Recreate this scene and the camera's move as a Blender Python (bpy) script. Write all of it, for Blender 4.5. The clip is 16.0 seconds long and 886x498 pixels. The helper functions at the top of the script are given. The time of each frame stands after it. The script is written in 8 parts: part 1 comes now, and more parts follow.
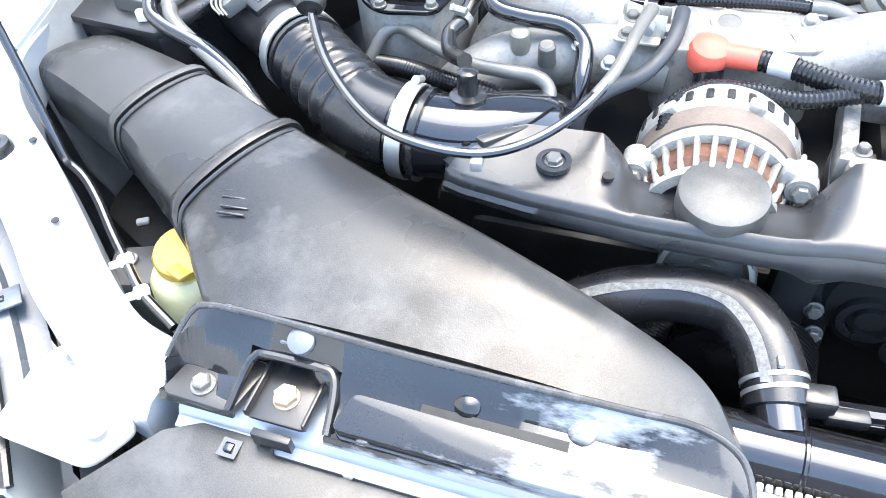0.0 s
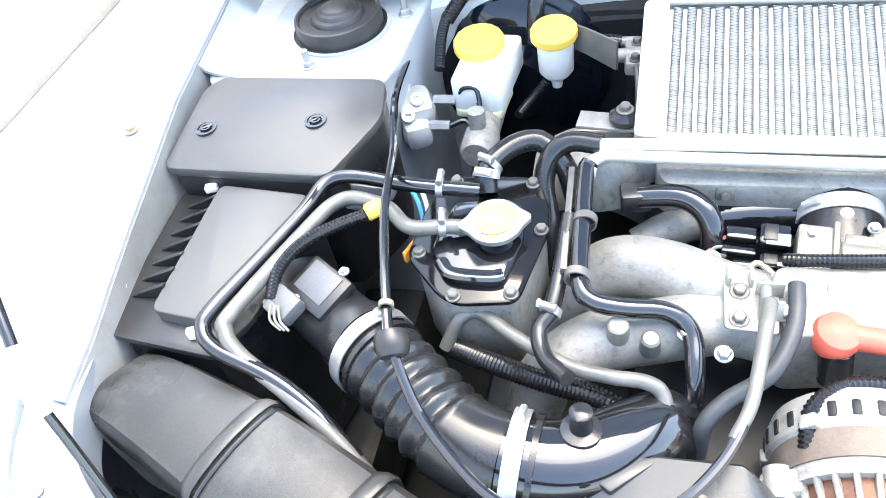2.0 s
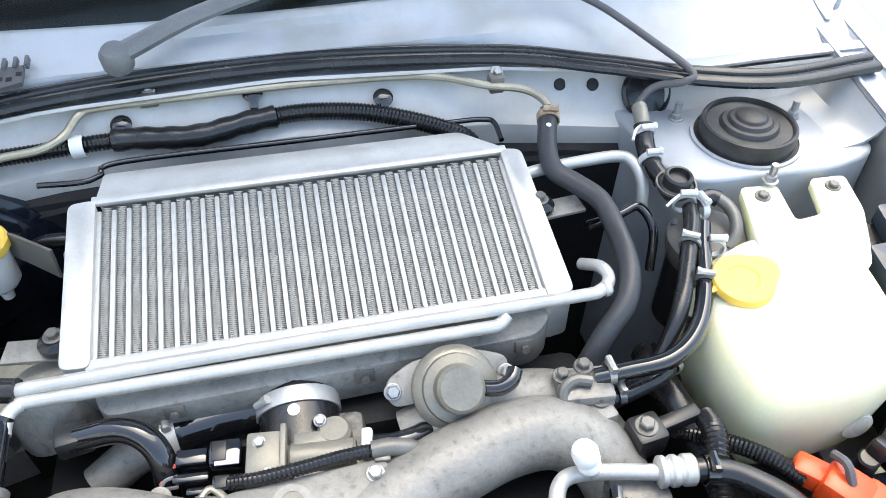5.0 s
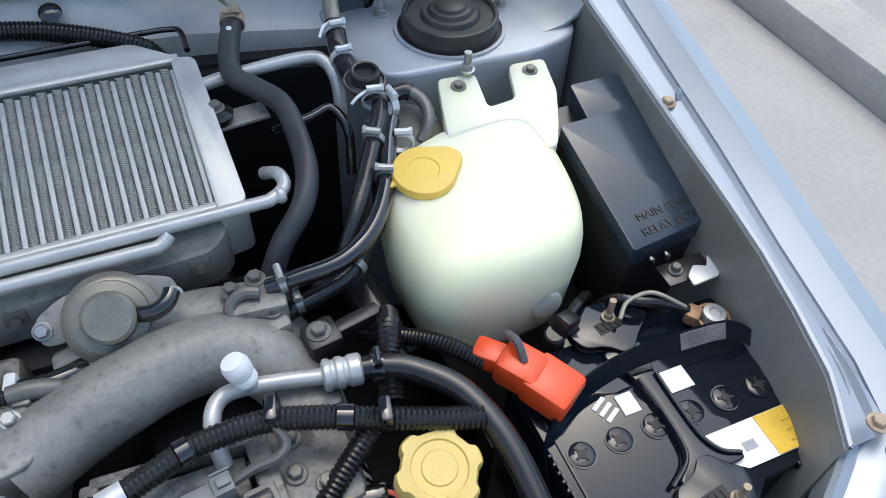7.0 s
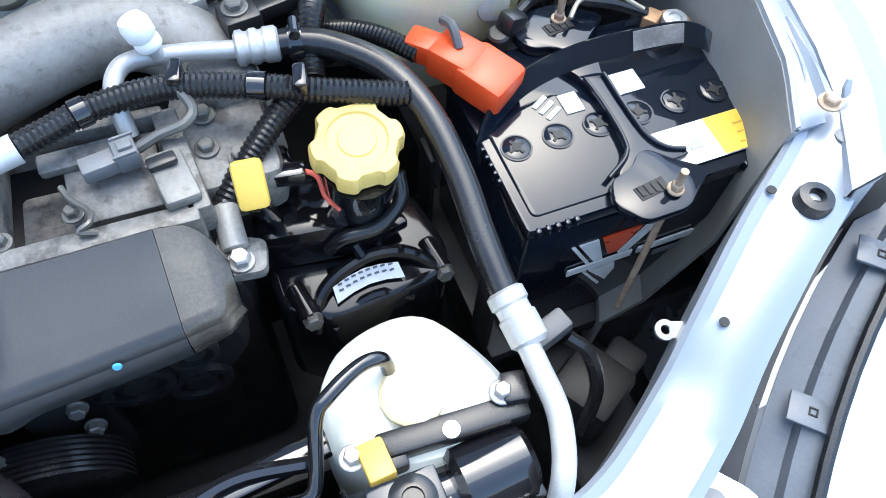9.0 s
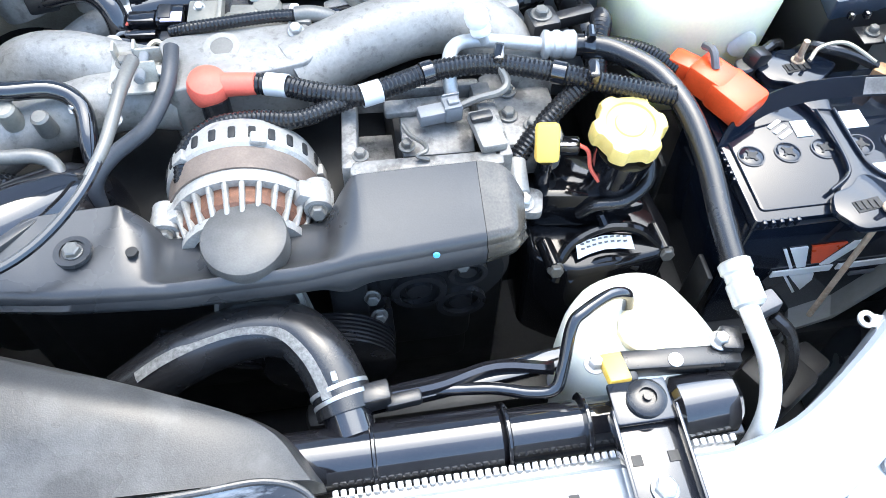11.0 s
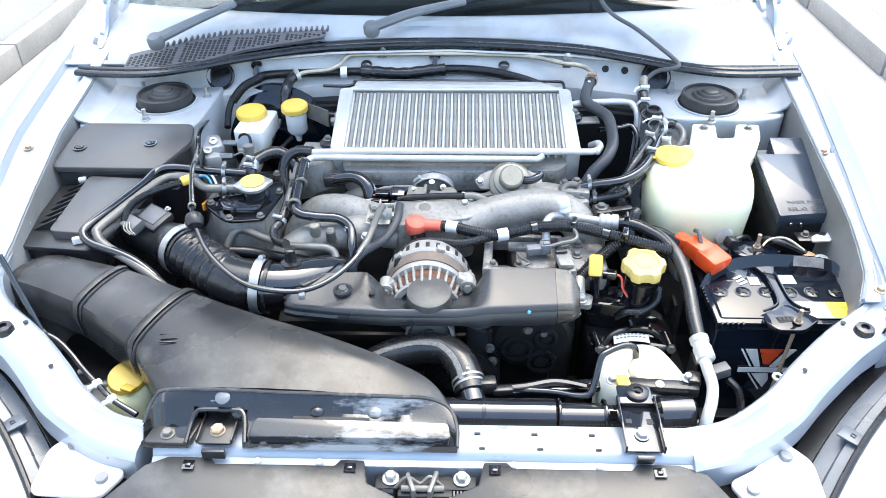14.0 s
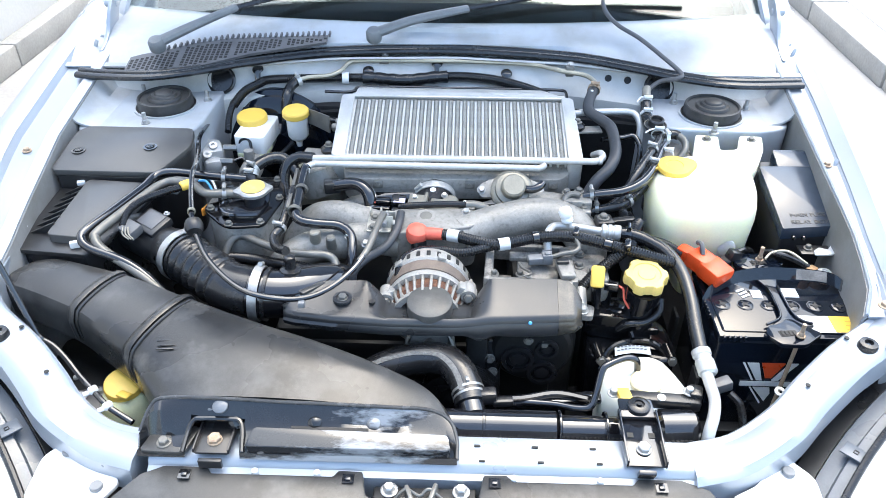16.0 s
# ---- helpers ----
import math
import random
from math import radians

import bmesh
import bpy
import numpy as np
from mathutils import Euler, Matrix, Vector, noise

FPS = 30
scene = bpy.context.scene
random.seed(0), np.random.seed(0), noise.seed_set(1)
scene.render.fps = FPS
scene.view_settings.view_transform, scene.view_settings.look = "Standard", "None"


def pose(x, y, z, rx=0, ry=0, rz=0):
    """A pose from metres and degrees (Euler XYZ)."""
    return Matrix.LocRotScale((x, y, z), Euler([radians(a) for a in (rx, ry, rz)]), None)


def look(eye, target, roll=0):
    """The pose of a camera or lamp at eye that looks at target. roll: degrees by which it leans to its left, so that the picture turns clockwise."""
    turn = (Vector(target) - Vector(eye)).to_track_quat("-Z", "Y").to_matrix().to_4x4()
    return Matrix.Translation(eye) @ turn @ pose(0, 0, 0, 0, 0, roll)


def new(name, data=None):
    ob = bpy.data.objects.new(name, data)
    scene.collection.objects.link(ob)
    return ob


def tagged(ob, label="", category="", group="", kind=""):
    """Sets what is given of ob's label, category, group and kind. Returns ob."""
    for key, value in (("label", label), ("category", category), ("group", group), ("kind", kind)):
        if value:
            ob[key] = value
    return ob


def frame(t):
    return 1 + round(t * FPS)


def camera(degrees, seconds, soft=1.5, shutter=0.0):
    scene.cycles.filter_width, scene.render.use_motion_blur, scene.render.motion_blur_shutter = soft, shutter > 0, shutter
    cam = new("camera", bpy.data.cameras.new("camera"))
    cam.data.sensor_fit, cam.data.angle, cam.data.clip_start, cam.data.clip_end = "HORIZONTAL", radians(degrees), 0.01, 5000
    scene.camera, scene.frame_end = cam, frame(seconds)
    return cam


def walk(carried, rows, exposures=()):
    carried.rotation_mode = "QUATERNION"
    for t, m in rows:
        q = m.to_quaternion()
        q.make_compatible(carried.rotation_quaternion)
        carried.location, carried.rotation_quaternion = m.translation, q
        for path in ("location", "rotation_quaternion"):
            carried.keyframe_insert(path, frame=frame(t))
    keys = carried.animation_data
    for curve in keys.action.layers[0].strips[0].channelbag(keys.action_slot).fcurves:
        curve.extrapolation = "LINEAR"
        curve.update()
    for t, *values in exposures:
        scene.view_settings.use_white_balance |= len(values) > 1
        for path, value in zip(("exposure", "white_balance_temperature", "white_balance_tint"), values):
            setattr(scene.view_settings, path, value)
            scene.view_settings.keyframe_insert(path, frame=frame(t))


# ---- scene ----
cam = camera(60.6, 16.0, 0.75)
PATH = [
    (0, (-0.032, -0.221, 1.194), (-0.552, 1.016, -0.289), -5.9),
    (0.5, (-0.074, -0.191, 1.211), (-0.671, 0.999, -0.282), -8.1),
    (1, (-0.101, -0.12, 1.235), (-0.729, 1.073, -0.242), -10.4),
    (1.5, (-0.127, -0.059, 1.277), (-0.757, 1.127, -0.205), -12.0),
    (2, (-0.163, -0.004, 1.331), (-0.69, 1.253, -0.132), -13.2),
    (2.5, (-0.194, 0.041, 1.342), (-0.623, 1.351, -0.107), -12.5),
    (3, (-0.205, 0.06, 1.344), (-0.582, 1.396, -0.096), -11.9),
    (3.5, (-0.166, 0.082, 1.348), (-0.425, 1.443, -0.095), -10.7),
    (4, (-0.096, 0.105, 1.353), (-0.181, 1.53, -0.048), -7.5),
    (4.5, (-0.007, 0.117, 1.352), (0.133, 1.543, -0.043), -3.0),
    (4.7, (0.016, 0.124, 1.357), (0.236, 1.555, -0.023), -1.5),
    (6.8, (0.214, 0.096, 1.328), (0.795, 1.369, -0.101), 3.4),
    (7, (0.233, 0.073, 1.315), (0.801, 1.285, -0.172), 3.0),
    (7.5, (0.26, 0.011, 1.263), (0.803, 1.138, -0.298), 3.0),
    (8, (0.267, -0.004, 1.226), (0.777, 0.984, -0.436), 4.2),
    (8.5, (0.272, -0.019, 1.218), (0.764, 0.943, -0.465), 4.2),
    (9, (0.259, -0.023, 1.206), (0.716, 0.895, -0.512), 5.3),
    (9.5, (0.24, -0.029, 1.2), (0.63, 0.902, -0.527), 4.1),
    (10, (0.202, -0.046, 1.21), (0.44, 0.923, -0.523), -0.1),
    (10.2, (0.186, -0.056, 1.21), (0.409, 0.941, -0.509), 0.0),
    (12.3, (0.029, -0.381, 1.437), (0.093, 1.014, 0.004), 0.5),
    (12.5, (0.04, -0.429, 1.448), (0.065, 1.019, 0.069), -0.2),
    (13, (0.05, -0.539, 1.473), (0.031, 0.988, 0.181), 0.3),
    (13.5, (0.057, -0.608, 1.497), (0.012, 0.974, 0.273), -0.3),
    (14, (0.066, -0.657, 1.505), (0.007, 0.963, 0.335), -0.7),
    (14.5, (0.074, -0.666, 1.506), (0.014, 0.962, 0.346), -0.7),
    (15, (0.071, -0.654, 1.505), (0.023, 0.973, 0.343), -0.3),
    (15.5, (0.061, -0.649, 1.505), (0.018, 0.979, 0.344), 0.1),
    (16, (0.059, -0.646, 1.505), (0.008, 0.982, 0.345), 0.2),
]
walk(cam, [(t, look(eye, target, roll)) for t, eye, target, roll in PATH], exposures=((0, 3.2, 6600, 5), (1.5, 3.25, 6800, 5), (3.5, 2.75, 7150, 5), (4.5, 2.45, 7250, 5), (7, 1.02, 6350, 4), (8, 1.73, 6200, 4), (9, 2.02, 6050, 3), (9.5, 2.25, 6000, 3), (10, 2.7, 5950, 3), (12.5, 2.65, 6700, 4), (14, 2.35, 6500, 4), (16, 2.22, 6500, 4)))

# ---- daylight: open shade under a bright sky ----
world = bpy.data.worlds.new("sky")
scene.world = world
world.use_nodes = True
wn = world.node_tree.nodes
sky = wn.new("ShaderNodeTexSky")
sky.sky_type = "NISHITA"
sky.sun_disc = False
sky.sun_elevation = radians(68)
sky.sun_rotation = radians(22)
sky.air_density, sky.dust_density, sky.ozone_density = 1.0, 3.0, 1.2
wn["Background"].inputs["Strength"].default_value = 0.15
world.node_tree.links.new(sky.outputs["Color"], wn["Background"].inputs["Color"])
sun = new("sun", bpy.data.lights.new("sun", "SUN"))
sun.data.energy, sun.data.angle, sun.data.color = 0.6, radians(75), (1.0, 0.98, 0.95)
sun.matrix_world = look((0.56, 1.69, 4.41), (0, 0.3, 0.7))

# ---- mesh tools ----
WORLD = {}


def thing(name, label, category, at=(0, 0, 0), group="", kind=""):
    """An empty at the base of a thing; its parts are meshes under it."""
    ob = tagged(new(name), label, category, group, kind)
    ob.empty_display_size = 0.02
    ob.location = at
    WORLD[ob] = Matrix.Translation(at)
    return ob


def finish(bm, name, material, sharp=0.6):
    bm.normal_update()
    for f in bm.faces:
        f.smooth = True
    for e in bm.edges:
        e.smooth = len(e.link_faces) == 2 and e.calc_face_angle(0) < sharp
    me = bpy.data.meshes.new(name)
    bm.to_mesh(me)
    bm.free()
    me.materials.append(material)
    return me


def part(name, bm, material, parent, label="", sharp=0.6):
    """Links a bmesh, in world coordinates, as one mesh under a thing or a part."""
    ob = new(name, finish(bm, name, material, sharp))
    ob.parent = parent
    ob.matrix_parent_inverse = WORLD.get(parent, Matrix()).inverted()
    if label:
        ob["label"] = label
    return ob


def solo(name, bm, material, label, category, group="", kind="", sharp=0.6):
    """A thing of one mesh."""
    return tagged(new(name, finish(bm, name, material, sharp)), label, category, group, kind)


def B():
    return bmesh.new()


def merge(bm, other):
    me = bpy.data.meshes.new("temp")
    other.to_mesh(me)
    other.free()
    bm.from_mesh(me)
    bpy.data.meshes.remove(me)
    return bm


def bevelled(tmp, bevel, segments=2):
    if bevel > 0:
        edges = [e for e in tmp.edges if len(e.link_faces) == 2 and e.calc_face_angle(0) > 0.3]
        bmesh.ops.bevel(tmp, geom=edges, offset=bevel, segments=segments, affect="EDGES", clamp_overlap=True, profile=0.5)
    return tmp


def box(bm, c, s, turn=(0, 0, 0), bevel=0.002):
    """A box of size s round c, turned by degrees."""
    tmp = B()
    bmesh.ops.create_cube(tmp, size=1, matrix=Matrix.Diagonal((*s, 1)))
    bevelled(tmp, min(bevel, 0.45 * min(s)))
    tmp.transform(pose(*c, *turn))
    return merge(bm, tmp)


def prism(bm, outline, z0, z1, bevel=0.003, m=None, segments=2):
    """A plan outline, counter-clockwise, raised from z0 to z1; z1 may be a function of x, y."""
    tmp = B()
    top = z1 if callable(z1) else (lambda x, y: z1)
    low = z0 if callable(z0) else (lambda x, y: z0)
    a = [tmp.verts.new((x, y, low(x, y))) for x, y in outline]
    b = [tmp.verts.new((x, y, top(x, y))) for x, y in outline]
    n = len(a)
    tmp.faces.new(a[::-1])
    tmp.faces.new(b)
    for i in range(n):
        tmp.faces.new((a[i], a[(i + 1) % n], b[(i + 1) % n], b[i]))
    bmesh.ops.recalc_face_normals(tmp, faces=tmp.faces)
    bevelled(tmp, bevel, segments)
    if m:
        tmp.transform(m)
    return merge(bm, tmp)


def rounded(outline, r, n=4):
    """The outline with its corners rounded."""
    out = []
    k = len(outline)
    for i in range(k):
        p, a, b = (Vector(outline[j % k]) for j in (i, i - 1, i + 1))
        u, v = a - p, b - p
        d = min(r, 0.45 * u.length, 0.45 * v.length)
        s, e = p + u.normalized() * d, p + v.normalized() * d
        for j in range(n + 1):
            t = j / n
            q = s * (1 - t) ** 2 + p * 2 * t * (1 - t) + e * t * t
            out.append((q.x, q.y))
    return out


def frame_of(p, axis, up=(0, 0, 1)):
    """A matrix at p whose z runs along axis."""
    z = Vector(axis).normalized()
    u = Vector(up) if abs(z.dot(Vector(up))) < 0.95 else Vector((0, 1, 0))
    x = u.cross(z).normalized()
    y = z.cross(x)
    m = Matrix((x, y, z)).transposed().to_4x4()
    return Matrix.Translation(p) @ m


def lathe(bm, profile, p=(0, 0, 0), axis=(0, 0, 1), n=28, squash=None):
    """Turns (radius, height) rows round an axis; ends are closed."""
    tmp = B()
    rings = []
    for r, h in profile:
        rings.append([tmp.verts.new((max(r, 1e-5) * math.cos(2 * math.pi * i / n) * (squash(2 * math.pi * i / n, r) if squash else 1),
                                     max(r, 1e-5) * math.sin(2 * math.pi * i / n) * (squash(2 * math.pi * i / n, r) if squash else 1), h)) for i in range(n)])
    for a, b in zip(rings, rings[1:]):
        for i in range(n):
            tmp.faces.new((a[i], a[(i + 1) % n], b[(i + 1) % n], b[i]))
    tmp.faces.new(rings[0][::-1])
    tmp.faces.new(rings[-1])
    bmesh.ops.recalc_face_normals(tmp, faces=tmp.faces)
    tmp.transform(frame_of(p, axis))
    return merge(bm, tmp)


def rod(bm, a, b, r, r2=None, n=16, bevel=0.0):
    a, b = Vector(a), Vector(b)
    h = (b - a).length
    r2 = r if r2 is None else r2
    k = min(bevel, 0.4 * r)
    prof = [(r - k, 0), (r, k), (r2, h - k), (r2 - k, h)] if k else [(r, 0), (r2, h)]
    return lathe(bm, prof, a, b - a, n)


def ring(bm, p, axis, r0, r1, h, n=32):
    """A flat ring or sleeve of height h."""
    tmp = B()
    v = []
    for r, z in ((r0, 0), (r1, 0), (r1, h), (r0, h)):
        v.append([tmp.verts.new((r * math.cos(2 * math.pi * i / n), r * math.sin(2 * math.pi * i / n), z)) for i in range(n)])
    for k in range(4):
        a, b = v[k], v[(k + 1) % 4]
        for i in range(n):
            tmp.faces.new((a[i], a[(i + 1) % n], b[(i + 1) % n], b[i]))
    bmesh.ops.recalc_face_normals(tmp, faces=tmp.faces)
    tmp.transform(frame_of(p, axis))
    return merge(bm, tmp)


def glide(pts, res=6):
    """A smooth line through points (centripetal would be finer than needed)."""
    p = [Vector(q) for q in pts]
    if len(p) == 2:
        return [p[0].lerp(p[1], i / res) for i in range(res + 1)]
    p = [2 * p[0] - p[1], *p, 2 * p[-1] - p[-2]]
    out = []
    for i in range(1, len(p) - 2):
        a, b, c, d = p[i - 1 : i + 3]
        for k in range(res):
            t = k / res
            out.append(0.5 * (2 * b + (c - a) * t + (2 * a - 5 * b + 4 * c - d) * t * t + (3 * b - a - 3 * c + d) * t**3))
    out.append(p[-2])
    return out


def even(line, step):
    """The line cut into even steps."""
    lengths = [0.0]
    for a, b in zip(line, line[1:]):
        lengths.append(lengths[-1] + (b - a).length)
    n = max(2, int(lengths[-1] / step))
    out, j = [], 0
    for i in range(n + 1):
        s = lengths[-1] * i / n
        while j < len(line) - 2 and lengths[j + 1] < s:
            j += 1
        d = lengths[j + 1] - lengths[j]
        out.append(line[j].lerp(line[j + 1], (s - lengths[j]) / d if d else 0))
    return out


def sweep(bm, line, radius, n=12, wide=1.0):
    """A tube along a line; radius is a number or a function of the step and the share of the way."""
    f = radius if callable(radius) else (lambda i, t: radius)
    up = None
    rings = []
    for i, p in enumerate(line):
        d = (line[min(i + 1, len(line) - 1)] - line[max(i - 1, 0)]).normalized()
        if up is None:
            up = d.orthogonal().normalized() if abs(d.z) > 0.9 else Vector((0, 0, 1))
        up = (up - d * up.dot(d)).normalized()
        side = d.cross(up)
        r = f(i, i / (len(line) - 1))
        rings.append([bm.verts.new(p + r * (math.cos(2 * math.pi * k / n) * side * wide + math.sin(2 * math.pi * k / n) * up)) for k in range(n)])
    made = []
    for a, b in zip(rings, rings[1:]):
        for k in range(n):
            made.append(bm.faces.new((a[k], a[(k + 1) % n], b[(k + 1) % n], b[k])))
    made.append(bm.faces.new(rings[0][::-1]))
    made.append(bm.faces.new(rings[-1]))
    bmesh.ops.recalc_face_normals(bm, faces=made)
    return bm


def tube(bm, pts, r, n=12, res=6, wide=1.0):
    return sweep(bm, glide(pts, res), r, n, wide)


def conduit(bm, pts, r, pitch=0.0036, depth=0.12, n=12):
    """A split corrugated sleeve."""
    line = even(glide(pts, 8), pitch / 2)
    return sweep(bm, line, lambda i, t: r if i % 2 else r * (1 - depth), n)


def loft(bm, rows, closed=True, caps=True):
    """Faces between rows of points, each row a ring (closed) or an open strip."""
    vs = [[bm.verts.new(p) for p in row] for row in rows]
    made = []
    n = len(rows[0])
    for a, b in zip(vs, vs[1:]):
        for k in range(n if closed else n - 1):
            made.append(bm.faces.new((a[k], a[(k + 1) % n], b[(k + 1) % n], b[k])))
    if closed and caps:
        made.append(bm.faces.new(vs[0][::-1]))
        made.append(bm.faces.new(vs[-1]))
    bmesh.ops.recalc_face_normals(bm, faces=made)
    return bm


def sheet(bm, rows, thick=0.004):
    """An open sheet through rows of points, given thickness."""
    n = len(rows[0])
    net = [[Vector(p) for p in row] for row in rows]
    last = len(net) - 1
    back = []
    for i, row in enumerate(net):
        line = []
        for k, p in enumerate(row):
            u = net[min(i + 1, last)][k] - net[max(i - 1, 0)][k]
            v = row[min(k + 1, n - 1)] - row[max(k - 1, 0)]
            w = u.cross(v)
            w = w.normalized() if w.length > 1e-9 else Vector((0, 0, 1))
            line.append(p - w * (thick if w.z >= 0 else -thick))
        back.append(line[::-1])
    tmp = loft(B(), [[*row, *line] for row, line in zip(net, back)])
    return merge(bm, tmp)


def bolt(bm, p, axis=(0, 0, 1), r=0.006, h=0.006, washer=1.5):
    """A hexagon head on a washer."""
    lathe(bm, [(r * washer, 0), (r * washer, 0.0015), (r * washer * 0.9, 0.002)], p, axis, 18)
    top = Vector(p) + Vector(axis).normalized() * 0.0018
    lathe(bm, [(r, 0), (r, h * 0.8), (r * 0.8, h)], top, axis, 6)
    return bm


def bolt_part(p, parent, axis=(0, 0, 1), r=0.006, h=0.006, washer=1.5, material=None, name="bolt", label=""):
    return part(name, bolt(B(), p, axis, r, h, washer), material or STEEL, parent, label, 0.4)


def clamp_band(bm, p, axis, r, w=0.012, ear=True, up=(0, 0, 1)):
    """A hose clamp with its screw housing."""
    c = Vector(p) - Vector(axis).normalized() * w / 2
    ring(bm, c, axis, r, r + 0.0018, w)
    if ear:
        u = (Vector(up) - Vector(axis).normalized() * Vector(up).dot(Vector(axis).normalized())).normalized()
        q = Vector(p) + u * (r + 0.0042)
        side = Vector(axis).normalized().cross(u)
        rod(bm, q - side * 0.007, q + side * 0.007, 0.0034, n=8)
        rod(bm, q + side * 0.007, q + side * 0.010, 0.0042, n=6)
    return bm


def mirror(pts, c=0.015):
    """The same points on the car's other side."""
    return [(2 * c - p[0], *p[1:]) for p in pts]


def lerp_of(rows):
    """A function through (place, value) rows."""
    xs, ys = [r[0] for r in rows], [r[1] for r in rows]
    return lambda v: float(np.interp(v, xs, ys))


# ---- materials ----
def surface(name, colour, rough, metal=0.0, vary=0.15, scale=25.0, bump=0.05, grain=400.0, dust=0.0, dusty=(0.35, 0.34, 0.32),
            coat=0.0, spot=14.0, sss=0.0, patch=0.55, spec=0.5, edge=0.2, stretch=1.0):
    """A surface with broad stains, fine grain and, where dust is over 0, pale patches of wear."""
    m = bpy.data.materials.new(name)
    m.use_nodes = True
    nt, nodes = m.node_tree, m.node_tree.nodes
    add, link = nodes.new, nt.links.new
    p = nodes["Principled BSDF"]
    co = add("ShaderNodeTexCoord")
    big, fine = add("ShaderNodeTexNoise"), add("ShaderNodeTexNoise")
    big.inputs["Scale"].default_value, big.inputs["Detail"].default_value = scale, 5
    fine.inputs["Scale"].default_value, fine.inputs["Detail"].default_value = grain, 3
    link(co.outputs["Object"], big.inputs["Vector"])
    link(co.outputs["Object"], fine.inputs["Vector"])
    ramp = add("ShaderNodeMapRange")
    ramp.inputs["From Min"].default_value, ramp.inputs["From Max"].default_value = 0.3, 0.7
    ramp.inputs["To Min"].default_value, ramp.inputs["To Max"].default_value = 1 - vary, 1 + vary
    link(big.outputs["Fac"], ramp.inputs["Value"])
    grainy = add("ShaderNodeMapRange")
    grainy.inputs["From Min"].default_value, grainy.inputs["From Max"].default_value = 0.3, 0.7
    grainy.inputs["To Min"].default_value, grainy.inputs["To Max"].default_value = 1 - vary * 0.5, 1 + vary * 0.5
    link(fine.outputs["Fac"], grainy.inputs["Value"])
    times = add("ShaderNodeMath")
    times.operation = "MULTIPLY"
    link(ramp.outputs["Result"], times.inputs[0])
    link(grainy.outputs["Result"], times.inputs[1])
    tone = add("ShaderNodeVectorMath")
    tone.operation = "SCALE"
    tone.inputs[0].default_value = colour
    link(times.outputs[0], tone.inputs["Scale"])
    colour_out = tone.outputs["Vector"]
    if dust > 0:
        worn = add("ShaderNodeTexNoise")
        worn.inputs["Scale"].default_value, worn.inputs["Detail"].default_value, worn.inputs["Roughness"].default_value = spot, 7, 0.65
        grow = add("ShaderNodeVectorMath")
        grow.operation = "MULTIPLY"
        grow.inputs[1].default_value = (1 / stretch, 1, 1)
        link(co.outputs["Object"], grow.inputs[0])
        link(grow.outputs["Vector"], worn.inputs["Vector"])
        cut = add("ShaderNodeMapRange")
        cut.inputs["From Min"].default_value, cut.inputs["From Max"].default_value = patch, patch + edge
        cut.inputs["To Max"].default_value = dust
        link(worn.outputs["Fac"], cut.inputs["Value"])
        mix = add("ShaderNodeMix")
        mix.data_type = "RGBA"
        link(cut.outputs["Result"], mix.inputs["Factor"])
        link(colour_out, mix.inputs["A"])
        mix.inputs["B"].default_value = (*dusty, 1)
        colour_out = mix.outputs["Result"]
    link(colour_out, p.inputs["Base Color"])
    rr = add("ShaderNodeMapRange")
    rr.inputs["From Min"].default_value, rr.inputs["From Max"].default_value = 0.3, 0.7
    rr.inputs["To Min"].default_value, rr.inputs["To Max"].default_value = max(0.02, rough * 0.8), min(1, rough * 1.25)
    link(big.outputs["Fac"], rr.inputs["Value"])
    link(rr.outputs["Result"], p.inputs["Roughness"])
    p.inputs["Metallic"].default_value = metal
    p.inputs["Specular IOR Level"].default_value = spec
    p.inputs["Coat Weight"].default_value = coat
    p.inputs["Coat Roughness"].default_value = 0.06
    if sss:
        p.inputs["Subsurface Weight"].default_value = sss
        p.inputs["Subsurface Radius"].default_value = (0.12, 0.12, 0.075)
        p.inputs["Subsurface Scale"].default_value = 0.12
    if bump:
        bp = add("ShaderNodeBump")
        bp.inputs["Strength"].default_value, bp.inputs["Distance"].default_value = bump, 0.0006
        link(fine.outputs["Fac"], bp.inputs["Height"])
        link(bp.outputs["Normal"], p.inputs["Normal"])
    return m


SILVER = surface("silver_paint", (0.345, 0.38, 0.425), 0.32, 0.35, 0.05, 6, 0.02, 900, coat=0.2, dust=0.3, dusty=(0.40, 0.41, 0.415), spot=9)
INNER = surface("inner_body_paint", (0.45, 0.48, 0.515), 0.42, 0.25, 0.08, 8, 0.03, 700, dust=0.6, dusty=(0.33, 0.32, 0.295), spot=7, patch=0.45)
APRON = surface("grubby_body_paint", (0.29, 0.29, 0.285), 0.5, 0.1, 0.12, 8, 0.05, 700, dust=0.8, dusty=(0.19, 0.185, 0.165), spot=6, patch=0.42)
UNDERSIDE = surface("bonnet_underside_paint", (0.30, 0.36, 0.45), 0.35, 0.3, 0.06, 6, 0.02, 900, dust=0.3, dusty=(0.27, 0.31, 0.37), spot=9)
BAYSHADE = surface("bulkhead_shade_black", (0.014, 0.014, 0.015), 0.9, 0, 0.35, 20, 0.5, 300)
BATTERYCASE = surface("battery_gloss_black", (0.006, 0.009, 0.016), 0.07, 0, 0.15, 20, 0.012, 300, dust=0.1, dusty=(0.02, 0.021, 0.023), spot=22, spec=0.52)
